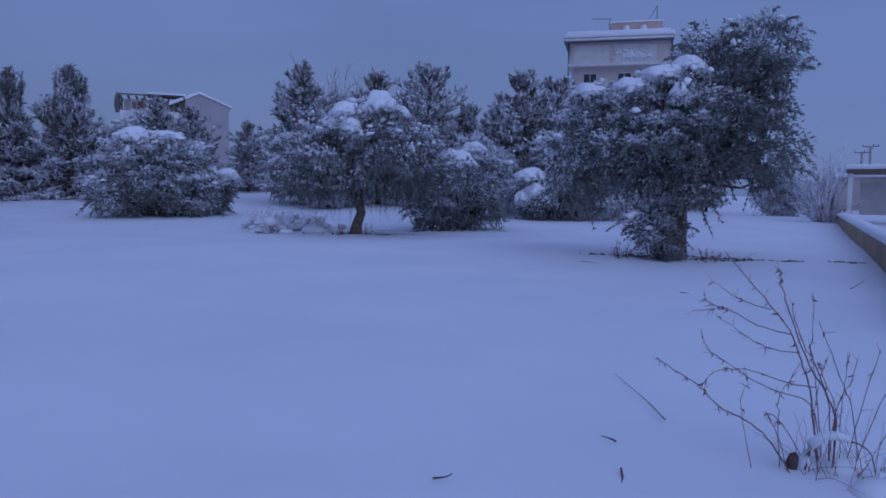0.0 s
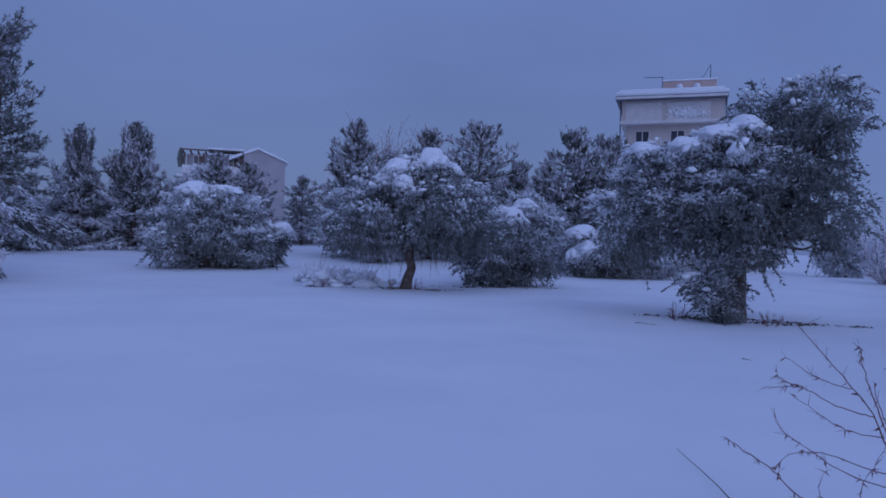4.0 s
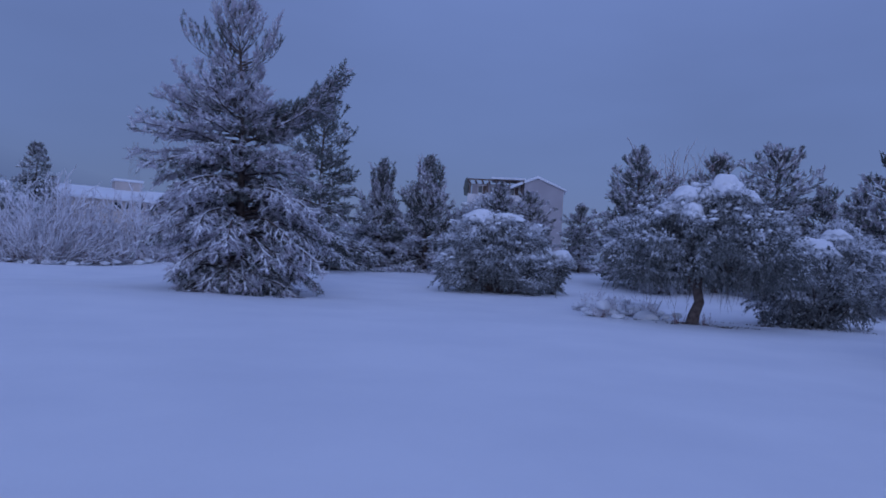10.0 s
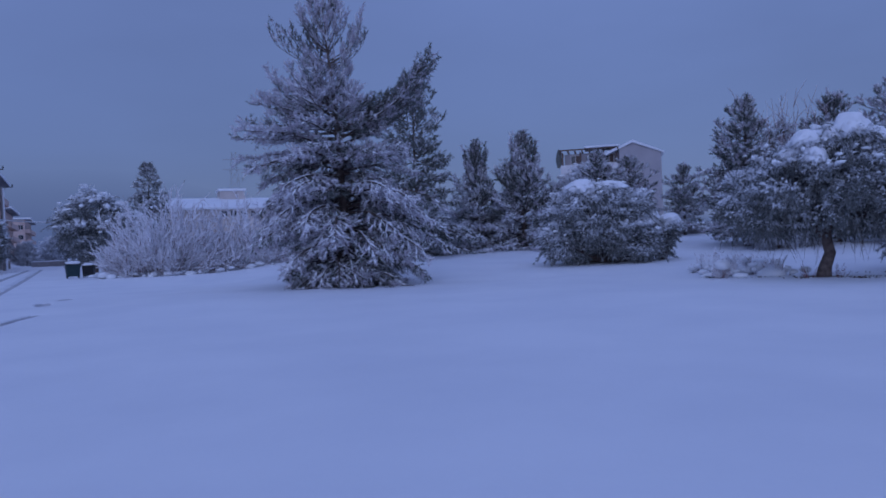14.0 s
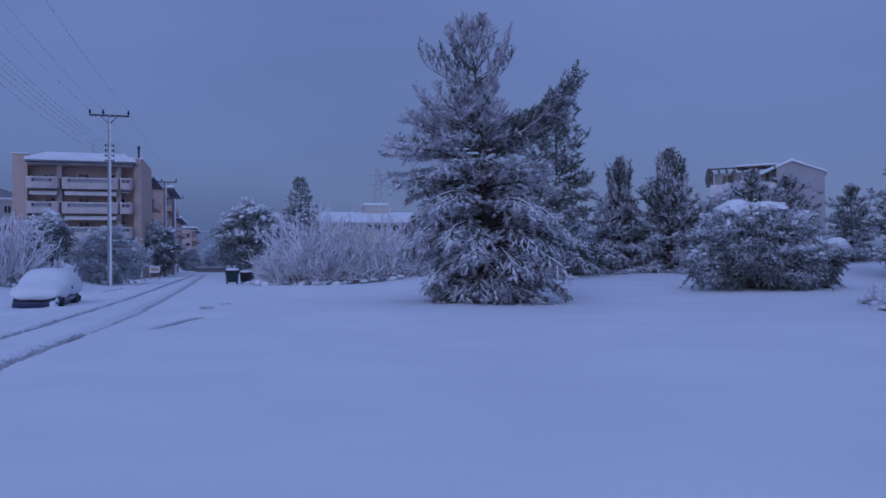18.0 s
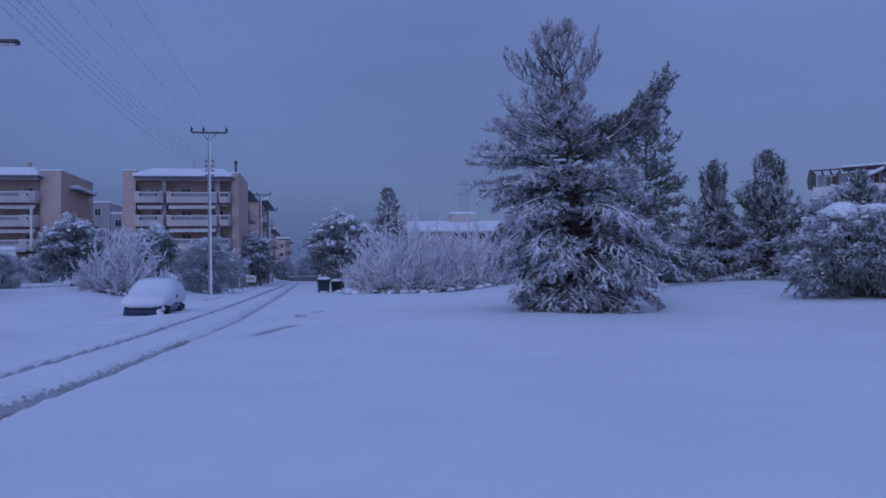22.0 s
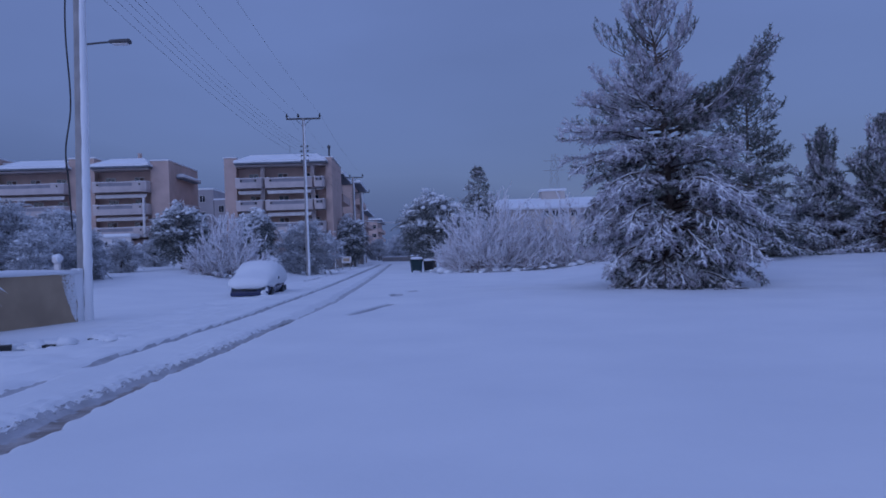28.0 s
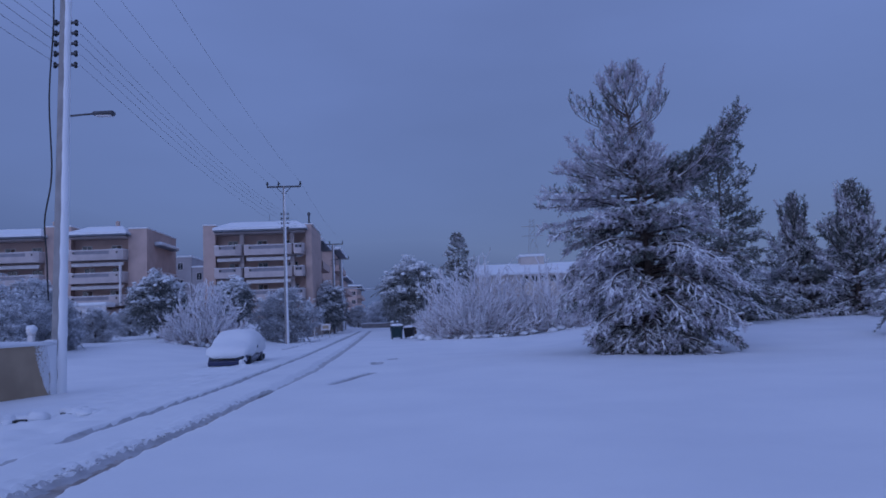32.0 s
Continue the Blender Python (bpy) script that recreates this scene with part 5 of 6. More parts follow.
# clods of dirty snow thrown up beside the rut
rg = np.random.default_rng(140)
n = 420
cy_ = 6.0 + 8.0 * rg.random(n) ** 1.6
cx_ = right_edge(cy_) - right_width(cy_) - np.abs(rg.normal(size=n)) * (0.10 + 0.14 * smooth(12, 7, cy_)) + 0.03
for nm, lab, mat, lo, hi in (("snow_clods", "small clods of churned snow beside the wheel rut", SNOW, 0, 300), ("slush_clods", "grey slush crumbs beside the wheel rut", PACKED_AND_SHADE, 300, 420)):
    pts = np.stack([cx_[lo:hi], cy_[lo:hi], ground_z(cx_[lo:hi], cy_[lo:hi]) + 0.02], -1)
    cl = new(nm, raw_mesh(nm, *tufts(rg, pts, 0.006 + 0.016 * rg.random(hi - lo) ** 2, flat=0.5), True))
    cl.data.materials.append(mat)
    tagged(cl, lab, "snow", kind="stuff")

# the plastered garden wall by the pole
def strip_wall(name, label, p, q, thick, z0, z1, mat, cap=0.14):
    p, q = Vector(p), Vector(q)
    ln = (q - p).length
    root = thing(name, label, "wall", p.x, p.y, z0, turn=math.degrees(math.atan2(q.y - p.y, q.x - p.x)), kind="structure")
    part("masonry", boxes((0, ln, -thick / 2, thick / 2, -0.3, z1 - z0), bevel=0.015), mat, root)
    bm = bmesh.new()
    n = max(6, int(ln / 0.35))
    rows = []
    for i in range(n + 1):
        k = 0.75 + 0.35 * noise.noise((p.x + i * 0.21, p.y, 3.0))
        rows.append([bm.verts.new((ln * i / n * 1.0 + (-0.05 if i == 0 else 0.05 if i == n else 0), w * (thick / 2 + 0.06), (z1 - z0) + h * cap * k)) for w, h in ((-1, -0.12), (-1.0, 0.45), (-0.6, 0.95), (0, 1.1), (0.6, 0.95), (1.0, 0.45), (1, -0.12))])
    for a, b in zip(rows, rows[1:]):
        for i in range(6):
            bm.faces.new((a[i], b[i], b[i + 1], a[i + 1]))
        bm.faces.new((a[6], b[6], b[0], a[0]))
    bm.faces.new(rows[0][::-1])
    bm.faces.new(rows[-1])
    bmesh.ops.recalc_face_normals(bm, faces=bm.faces[:])
    c = part("snow_coping", bm, SNOW, root, "rounded snow on the wall's top")
    c.data.polygons.foreach_set("use_smooth", np.full(len(c.data.polygons), True))
    return root


gw = strip_wall("garden_wall", "tan plastered garden wall under a snow coping", (-9.5, 20.75), (-13.8, 9.5), 0.24, 0.0, 1.36, TAN, 0.17)
bm = boxes((-0.13, 0.02, -0.17, 0.17, -0.1, 1.50), bevel=0.05)
soft_part("plastered_snow", bm, SNOW, gw, "snow blown against the wall's end")
bm = bmesh.new()
n = 14
rows = []
for i in range(n + 1):
    z = -0.05 + 1.42 * i / n
    w = 0.06 + 0.14 * (i / n) ** 1.3 + 0.06 * noise.noise((z * 3, 0, 0))
    rows.append([bm.verts.new((w * k, 0.12 + 0.05 * (1 - k) ** 0.6 + (0.004 if k < 1 else -0.004), z)) for k in (0, 0.25, 0.5, 0.75, 0.92, 1.0)])
for a, b in zip(rows, rows[1:]):
    for k in range(5):
        bm.faces.new((a[k], a[k + 1], b[k + 1], b[k]))
bmesh.ops.recalc_face_normals(bm, faces=bm.faces[:])
soft_part("plastered_snow", bm, SNOW, gw, "snow blown against the wall's end")
wz = np.random.default_rng(9)
pts = np.stack([0.12 + np.abs(wz.normal(size=2200)) * 0.22, np.full(2200, 0.122), wz.uniform(0, 1.36, 2200)], -1)
pts = pts[pts[:, 0] < 0.10 + 0.55 * (pts[:, 2] / 1.36) ** 0.7]
tagged(part("blown_snow", raw_mesh("blown_snow", *tufts(wz, pts, 0.006 + 0.014 * wz.random(len(pts)), flat=1.0), True), SNOW_TUFT, gw, "flecks of blown snow"), kind="stuff")
fin = thing("wall_finial", "small ball finial wearing a snow cap on the wall", "finial", -9.72, 20.2, 1.36)
part("pedestal", boxes((-0.07, 0.07, -0.07, 0.07, 0, 0.28), bevel=0.02), WHITE, fin)
part("ball", raw_mesh("ball", *tubes([[(0, 0, 0.26 + 0.13 * (1 - math.cos(q)), 0.13 * math.sin(q) + 0.002) for q in np.linspace(0.3, math.pi, 9)]], 14), True), WHITE, fin)
part("snow_cap", raw_mesh("snow_cap", *tufts(np.random.default_rng(7), np.array([[0, 0, 0.47], [0.04, 0, 0.44]]), 0.11, True, 0.7), True), SNOW, fin)

# half-buried kerb; the undercut's shade is put into the blocks' near-black colour
rg = np.random.default_rng(111)
for kx, ky, kl, turn in ((-8.05, 14.0, 0.75, 24), (-7.2, 14.5, 0.32, 8), (-6.6, 15.3, 0.42, -48)):
    kb = thing("kerb_undercut", "kerb block coloured as a dark shaded undercut, half buried in snow", "kerb", kx, ky, 0.0, turn=turn, group="kerb stones", kind="structure")
    part("stone", boxes((-kl / 2, kl / 2, -0.12, 0.12, -0.1, 0.05 if kl < 0.7 else 0.11), bevel=0.015), DARK, kb)
    pp = np.stack([rg.uniform(-kl * 1.2, kl * 1.2, 26), 0.10 + np.abs(rg.normal(size=26)) * 0.16, 0.02 + rg.normal(size=26) * 0.02], -1)
    front = np.stack([rg.uniform(-kl * 0.8, kl * 0.8, 14), -0.16 - np.abs(rg.normal(size=14)) * 0.05, -0.045 + rg.normal(size=14) * 0.02], -1)
    pp = np.concatenate([pp, front])
    part("snow_cap", raw_mesh("snow_cap", *tufts(rg, pp, np.concatenate([np.full(26, 0.15), np.full(14, 0.075)]), True, 0.5), True), SNOW, kb)

# the palm in front of the garden wall
x, y = polar(-34.9, 16.6)
palm = thing("palm", "young palm with arching fronds edged in snow", "palm", x, y, turn=0)
rg = np.random.default_rng(121)
part("trunk", raw_mesh("trunk", *tubes([[(0, 0, -0.1, 0.2), (0.02, 0, 0.6, 0.17), (0, 0, 1.0, 0.2), (0, 0, 1.25, 0.12)]], 10), True), BARK, palm)
for i in range(24):
    a, up = 6.283 * i / 24 * 2.4 + rg.normal() * 0.1, rg.uniform(0.15, 1.3)
    rib = bent(rg, (0, 0, 1.2), (math.cos(a), math.sin(a), up), rg.uniform(1.2, 1.6), 0.018, 9, sag=-1.7, wob=0.03, tip=0.2)
    s = np.array(rib)[:, :3]
    fr = part("frond", raw_mesh("frond", *tubes([rib], 5), True), PINE, palm)
    cs, ws = [], []
    for k in range(3, 60):
        f = k / 60 * 9
        m = min(int(f), 8)
        p = s[m] + (s[m + 1] - s[m]) * (f - m)
        d = unit(s[m + 1] - s[m])
        sd = unit(np.cross(d, [0, 0, 1.0]))
        for sg in (-1, 1):
            cs.append(p)
            ws.append(unit(sd * sg + d * 0.7 + [0, 0, -0.45]))
    cs, ws = np.array(cs), np.array(ws)
    part("leaves", raw_mesh("leaves", *leaves(rg, cs, ws, 1, 0.005, 0.36, 0.03, 0.08)), DUSTED, fr)
    pk = rg.random(len(cs)) < 0.85
    part("frost", raw_mesh("frost", *leaves(rg, cs[pk] + [0, 0, 0.015], ws[pk], 1, 0.005, 0.30, 0.032, 0.08)), FROST, fr)

# the parked car
x, y = -6.95, 33.0
car = thing("parked_car", "parked dark car buried under thick snow", "car", x, y, -0.24)


def hull(stations, sides=16, power=3.2):
    """A closed body of rounded cross-sections. stations: y, half width, floor, top."""
    rows = []
    for y_, w, z0, z1 in stations:
        a = np.linspace(0, 2 * np.pi, sides, endpoint=False)
        c, s = np.cos(a), np.sin(a)
        rows.append(np.stack([w * np.sign(c) * np.abs(c) ** (2 / power), np.full(sides, y_), (z0 + z1) / 2 + (z1 - z0) / 2 * np.sign(s) * np.abs(s) ** (2 / power)], -1))
    bm = bmesh.new()
    vs = [[bm.verts.new(p) for p in r] for r in rows]
    for a, b in zip(vs, vs[1:]):
        for i in range(sides):
            bm.faces.new((a[i], a[(i + 1) % sides], b[(i + 1) % sides], b[i]))
    bm.faces.new(vs[0][::-1])
    bm.faces.new(vs[-1])
    bmesh.ops.recalc_face_normals(bm, faces=bm.faces[:])
    return bm


soft_part("body", hull([(-2.08, 0.70, 0.28, 0.66), (-1.95, 0.80, 0.24, 0.74), (-1.2, 0.84, 0.22, 0.86), (1.4, 0.84, 0.22, 0.92), (1.9, 0.80, 0.25, 0.9), (2.05, 0.7, 0.3, 0.8)]), CARPAINT, car)
part("front_bumper", boxes((-0.78, 0.78, -2.14, -1.98, 0.26, 0.46), bevel=0.04), CARPAINT, car)
part("grille", boxes((-0.34, 0.34, -2.125, -2.05, 0.49, 0.60), bevel=0.01), DARK, car)
for sx_ in (-1, 1):
    part("headlight", boxes((sx_ * 0.56 - 0.15, sx_ * 0.56 + 0.15, -2.12, -2.02, 0.50, 0.63), bevel=0.03), GLASS, car)
    for sy_ in (-1.32, 1.30):
        wh = part("wheel", raw_mesh("wheel", *tubes([[(sx_ * 0.66, sy_, 0.31, 0.30), (sx_ * 0.70, sy_, 0.31, 0.31), (sx_ * 0.84, sy_, 0.31, 0.31), (sx_ * 0.86, sy_, 0.31, 0.27), (sx_ * 0.85, sy_, 0.31, 0.02)]], 20), True), DARK, car)
        part("rim", raw_mesh("rim", *tubes([[(sx_ * 0.84, sy_, 0.31, 0.19), (sx_ * 0.868, sy_, 0.31, 0.18), (sx_ * 0.855, sy_, 0.31, 0.02)]], 16), True), CARGREY, wh)
    part("side_window", boxes((sx_ * 0.66 - 0.02, sx_ * 0.66 + 0.02, -0.5, 1.1, 0.95, 1.2), bevel=0.01), GLASS, car)
    part("mirror", boxes((sx_ * 0.93 - 0.09, sx_ * 0.93 + 0.09, -0.62, -0.5, 0.9, 1.04), bevel=0.03), CARPAINT, car)
part("rear_bumper", boxes((-0.8, 0.86, 1.9, 2.12, 0.3, 0.55), bevel=0.04), CARGREY, car)
bm = hull([(-2.2, 0.66, 0.58, 0.80), (-2.08, 0.86, 0.58, 0.98), (-1.6, 0.95, 0.52, 1.14), (-1.0, 0.98, 0.46, 1.30), (-0.4, 0.98, 0.44, 1.60), (0.2, 0.97, 0.44, 1.76), (1.0, 0.97, 0.44, 1.73), (1.6, 0.96, 0.50, 1.55), (2.0, 0.92, 0.60, 1.26), (2.16, 0.70, 0.7, 1.0)], 28, 2.7)
bmesh.ops.subdivide_edges(bm, edges=bm.edges[:], cuts=1, use_grid_fill=True)
for v in bm.verts:
    v.co += 0.05 * Vector((noise.noise(v.co * 2.1), noise.noise(v.co * 2.3 + Vector((5, 0, 0))), noise.noise(v.co * 1.9 + Vector((0, 5, 0)))))
soft_part("snow_blanket", bm, SNOW, car, "thick rounded blanket of snow")
v, f = tufts(np.random.default_rng(8), np.array([[0.62, -2.1, 0.36], [0.66, -2.08, 0.2], [0.7, -2.0, 0.5]]), 0.14, True, 1.3)
part("clinging_snow", raw_mesh("clinging_snow", v, f, True), SNOW, car)

# rubbish bins by the road
def wheeled_bin(x, y, turn, mat, size=1.0):
    root = thing("wheeled_bin", "dark green wheeled rubbish bin with snow on its lid", "bin", x, y, turn=turn, group="bins by the road")
    root.scale = (size, size, size)
    bm = boxes((-0.52, 0.52, -0.5, 0.5, 0.16, 1.12), bevel=0.05)
    for v in bm.verts:
        k = 0.86 + 0.14 * v.co.z
        v.co.x *= k
        v.co.y *= k
    part("body", bm, mat, root)
    part("lid", boxes((-0.56, 0.56, -0.56, 0.54, 1.12, 1.2), bevel=0.03), mat, root)
    for sx_ in (-0.42, 0.42):
        for sy_ in (-0.36, 0.36):
            part("wheel", raw_mesh("wheel", *tubes([[(sx_ - 0.03, sy_, 0.09, 0.02), (sx_ - 0.03, sy_, 0.09, 0.09), (sx_ + 0.03, sy_, 0.09, 0.09), (sx_ + 0.03, sy_, 0.09, 0.02)]], 12)), DARK, root)
        part("handle", boxes((sx_ * 1.36 - 0.03, sx_ * 1.36 + 0.03, -0.18, 0.18, 0.9, 0.96), bevel=0.01), DARK, root)
    soft_part("snow_cap", hull([(-0.58, 0.42, 1.17, 1.28), (-0.5, 0.54, 1.17, 1.36), (0, 0.56, 1.17, 1.42), (0.45, 0.52, 1.17, 1.38), (0.54, 0.4, 1.17, 1.28)], 16, 2.6), SNOW, root)


wheeled_bin(0.42, 61.0, 6, BIN, 0.93)
wheeled_bin(1.55, 63.0, -14, DARK, 0.8)

# small things along the road
wp = thing("marker_post", "thin white marker post by the road", "post", -7.85, 74.6)
part("shaft", boxes((-0.06, 0.06, -0.06, 0.06, -0.2, 2.1), bevel=0.015), WHITE, wp)
sg = thing("notice_board", "small white board on two short legs", "board", -7.6, 84.5)
part("panel", boxes((-0.55, 0.55, -0.03, 0.03, 0.75, 1.5), bevel=0.01), WHITE, sg)
part("inset", boxes((-0.36, 0.36, -0.036, -0.03, 0.95, 1.3)), TAN, sg)
for s in (-0.45, 0.45):
    part("leg", boxes((s - 0.04, s + 0.04, -0.04, 0.04, -0.2, 0.76)), CONCRETE, sg)
strip_wall("street_wall", "low brown street wall with snow on top", (-9.6, 84), (-9.4, 150), 0.3, 0.0, 1.5, STONE, 0.18)
strip_wall("street_wall", "low grey street wall at the road's end", (-6.5, 165), (4.0, 150), 0.3, 0.3, 0.95, CONCRETE, 0.2)

# the low stone wall and yard to the east
strip_wall("stone_wall", "low tan plastered wall edging the snowy yard", (9.5, -1.97), (64.75, 0.43), 0.35, 0.0, 0.58, TAN, 0.16)
strip_wall("stone_wall", "low grey wall behind the field", (42.5, 44.0), (49.0, 38.0), 0.3, 1.2, 2.0, CONCRETE, 0.25)
strip_wall("stone_wall", "low brown wall behind the olive trees", (50.5, 19.5), (58.0, 9.0), 0.3, 0.3, 1.5, STONE, 0.2)
carport = thing("carport", "open carport with a snowy roof and pale panel", "carport", 43.0, -2.2, turn=-92)
part("roof", boxes((-1.5, 6, -1.5, 1.5, 2.5, 2.7), bevel=0.02), SHUTTER, carport)
soft_part("snow_cap", boxes((-1.6, 6.1, -1.6, 1.6, 2.7, 2.95), bevel=0.1), SNOW, carport)
for px in (-1.3, 2.2, 5.8):
    part("post", boxes((px - 0.1, px + 0.1, -1.35, -1.15, -0.3, 2.5)), WHITE, carport)
part("panel", boxes((-0.9, 1.9, 1.0, 1.06, 0.4, 2.1), bevel=0.01), WHITE, carport)
for az_, d_, h_ in ((90.9, 185, 10.6), (91.4, 170, 11.0)):
    px, py = field(az_, d_)
    power_pole(px, py, h_, 0.3, 0.22, turn=90)
for ax, az_ in ((70, 2.0), (62, -3.0)):
    fx = thing("snowy_house", "low far house with a snowy roof", "house", ax, az_ - 6, 0)
    part("wall", boxes((-4, 4, -4, 4, -0.5, 3.0)), CREAM, fx)
    soft_part("roof_snow", boxes((-4.4, 4.4, -4.4, 4.4, 3.0, 3.4), bevel=0.12), SNOW, fx)

# ---- buildings ----
def block(root, name, mat, *dims, label="", bevel=0.0):
    return part(name, boxes(*dims, bevel=bevel), mat, root, label)


def snow_slab(root, x0, x1, y0, y1, z, h=0.25):
    ob = part("roof_snow", boxes((x0, x1, y0, y1, z, z + h), bevel=min(0.1, h * 0.4)), SNOW, root)
    return ob


def window_of(parent, x0, x1, z0, z1, y, frame_mat=None, shutter=False):
    w = part("window", boxes((x0 - 0.06, x0, y - 0.04, y + 0.05, z0, z1), (x1, x1 + 0.06, y - 0.04, y + 0.05, z0, z1), (x0 - 0.06, x1 + 0.06, y - 0.04, y + 0.05, z1, z1 + 0.07), (x0 - 0.06, x1 + 0.06, y - 0.06, y + 0.05, z0 - 0.07, z0)), frame_mat or WHITE, parent)
    mid = (x0 + x1) / 2
    part("pane", boxes((x0, mid - 0.03, y, y + 0.02, z0, z1)), GLASS, w)
    part("pane", boxes((mid + 0.03, x1, y, y + 0.02, z0, z1)), SHUTTER if shutter else GLASS, w)
    part("mullion", boxes((mid - 0.03, mid + 0.03, y - 0.03, y + 0.03, z0, z1)), frame_mat or WHITE, w)
    return w


def ribbon(path, thick, z0, z1):
    """An upright wall of even thickness that follows a path of (x, y) points."""
    p = np.array(path, float)
    d = unit(np.gradient(p, axis=0))
    nrm = np.stack([-d[:, 1], d[:, 0]], -1) * thick / 2
    bm = bmesh.new()
    rows = [[bm.verts.new((*q, z)) for q, z in ((a_, z0), (b_, z0), (b_, z1), (a_, z1))] for a_, b_ in zip(p + nrm, p - nrm)]
    for r0, r1 in zip(rows, rows[1:]):
        for i in range(4):
            bm.faces.new((r0[i], r0[(i + 1) % 4], r1[(i + 1) % 4], r1[i]))
    bm.faces.new(rows[0])
    bm.faces.new(rows[-1][::-1])
    bmesh.ops.recalc_face_normals(bm, faces=bm.faces[:])
    return bm


def balcony(root, x0, x1, z, out, panel):
    """Slab with splayed ends, a low solid parapet, a glazed middle and taller end pieces; z is the parapet's top."""
    k = min(0.8, 0.22 * (x1 - x0))
    path = [(x0 + 0.07, 0.0), (x0 + 0.07, -0.5 * out), (x0 + 0.25 * k, -0.82 * out), (x0 + k, -out), (x1 - k, -out), (x1 - 0.25 * k, -0.82 * out), (x1 - 0.07, -0.5 * out), (x1 - 0.07, 0.0)]
    bm = bmesh.new()
    rim = [(x0, 1.2)] + [(min(max(px * 1.0, x0), x1), py - 0.06) for px, py in path] + [(x1, 1.2)]
    lo = [bm.verts.new((*q, z - 1.32)) for q in rim]
    hi = [bm.verts.new((*q, z - 1.06)) for q in rim]
    bm.faces.new(lo[::-1])
    bm.faces.new(hi)
    for i in range(len(rim)):
        j = (i + 1) % len(rim)
        bm.faces.new((lo[i], lo[j], hi[j], hi[i]))
    bmesh.ops.recalc_face_normals(bm, faces=bm.faces[:])
    b = part("balcony", bm, BALCONY, root, "pinkish balcony slab and parapet")
    p0, p1 = panel
    part("parapet", ribbon(path, 0.14, z - 1.06, z - 0.56), BALCONY, b)
    west = path[:4] + [(p0, -out)] if p0 > path[3][0] + 0.05 else path[:4]
    east = [(p1, -out)] + path[4:] if p1 < path[4][0] - 0.05 else path[4:]
    for side in (west, east):
        part("side_parapet", ribbon(side, 0.14, z - 0.56, z), BALCONY, b)
        soft_part("snow_line", ribbon(side, 0.16, z, z + 0.07), SNOW, b)
    m0, m1 = west[-1][0], east[0][0]
    part("rail", boxes((m0, m1, -out - 0.05, -out + 0.05, z - 0.14, z - 0.04), bevel=0.01), BALCONY, b)
    soft_part("snow_line", boxes((m0, m1, -out - 0.05, -out + 0.05, z - 0.04, z + 0.02), bevel=0.015), SNOW, b)
    part("glazing", boxes((m0, m1, -out - 0.01, -out + 0.01, z - 0.56, z - 0.16)), PANEL, b)
    # thin black plates paint the shade of small holes in the parapet
    for hx in (x0 + k + 0.12, x1 - k - 0.12):
        part("hole_shade", boxes((hx - 0.11, hx + 0.11, -out - 0.075, -out - 0.06, z - 0.48, z - 0.24)), DARK, b)
    return b


def canopy(root, x0, x1, z, out):
    """Sloping roof over a bay, deep in snow."""
    for nm, mat, dz, grow in (("canopy", TILE_GREY, 0.0, 0.0), ("canopy_snow", SNOW, 0.22, 0.05)):
        bm = bmesh.new()
        th = 0.2 if dz == 0 else 0.3
        a = [(x0 - grow, -out - grow, z + dz), (x1 + grow, -out - grow, z + dz), (x1 - 1.6, 1.6, z + 1.15 + dz), (x0 + 1.6, 1.6, z + 1.15 + dz)]
        lo = [bm.verts.new(p) for p in a] + [bm.verts.new((x1 + grow, 1.6, z + dz)), bm.verts.new((x0 - grow, 1.6, z + dz))]
        hi = [bm.verts.new((p[0], p[1], p[2] + th)) for p in a] + [bm.verts.new((x1 + grow, 1.6, z + dz + th * 0.5)), bm.verts.new((x0 - grow, 1.6, z + dz + th * 0.5))]
        for f in ((hi[0], hi[1], hi[2], hi[3]), (hi[1], hi[4], hi[2]), (hi[0], hi[3], hi[5]), (lo[0], lo[1], hi[1], hi[0]), (lo[1], lo[4], hi[4], hi[1]), (lo[0], hi[0], hi[5], lo[5]), (lo[3], lo[2], lo[1], lo[0]), (lo[2], lo[4], lo[1]), (lo[5], lo[3], lo[0])):
            bm.faces.new(f)
        bmesh.ops.recalc_face_normals(bm, faces=bm.faces[:])
        part(nm, bm, mat, root)


FLOORS = (12.25, 9.26, 6.27)


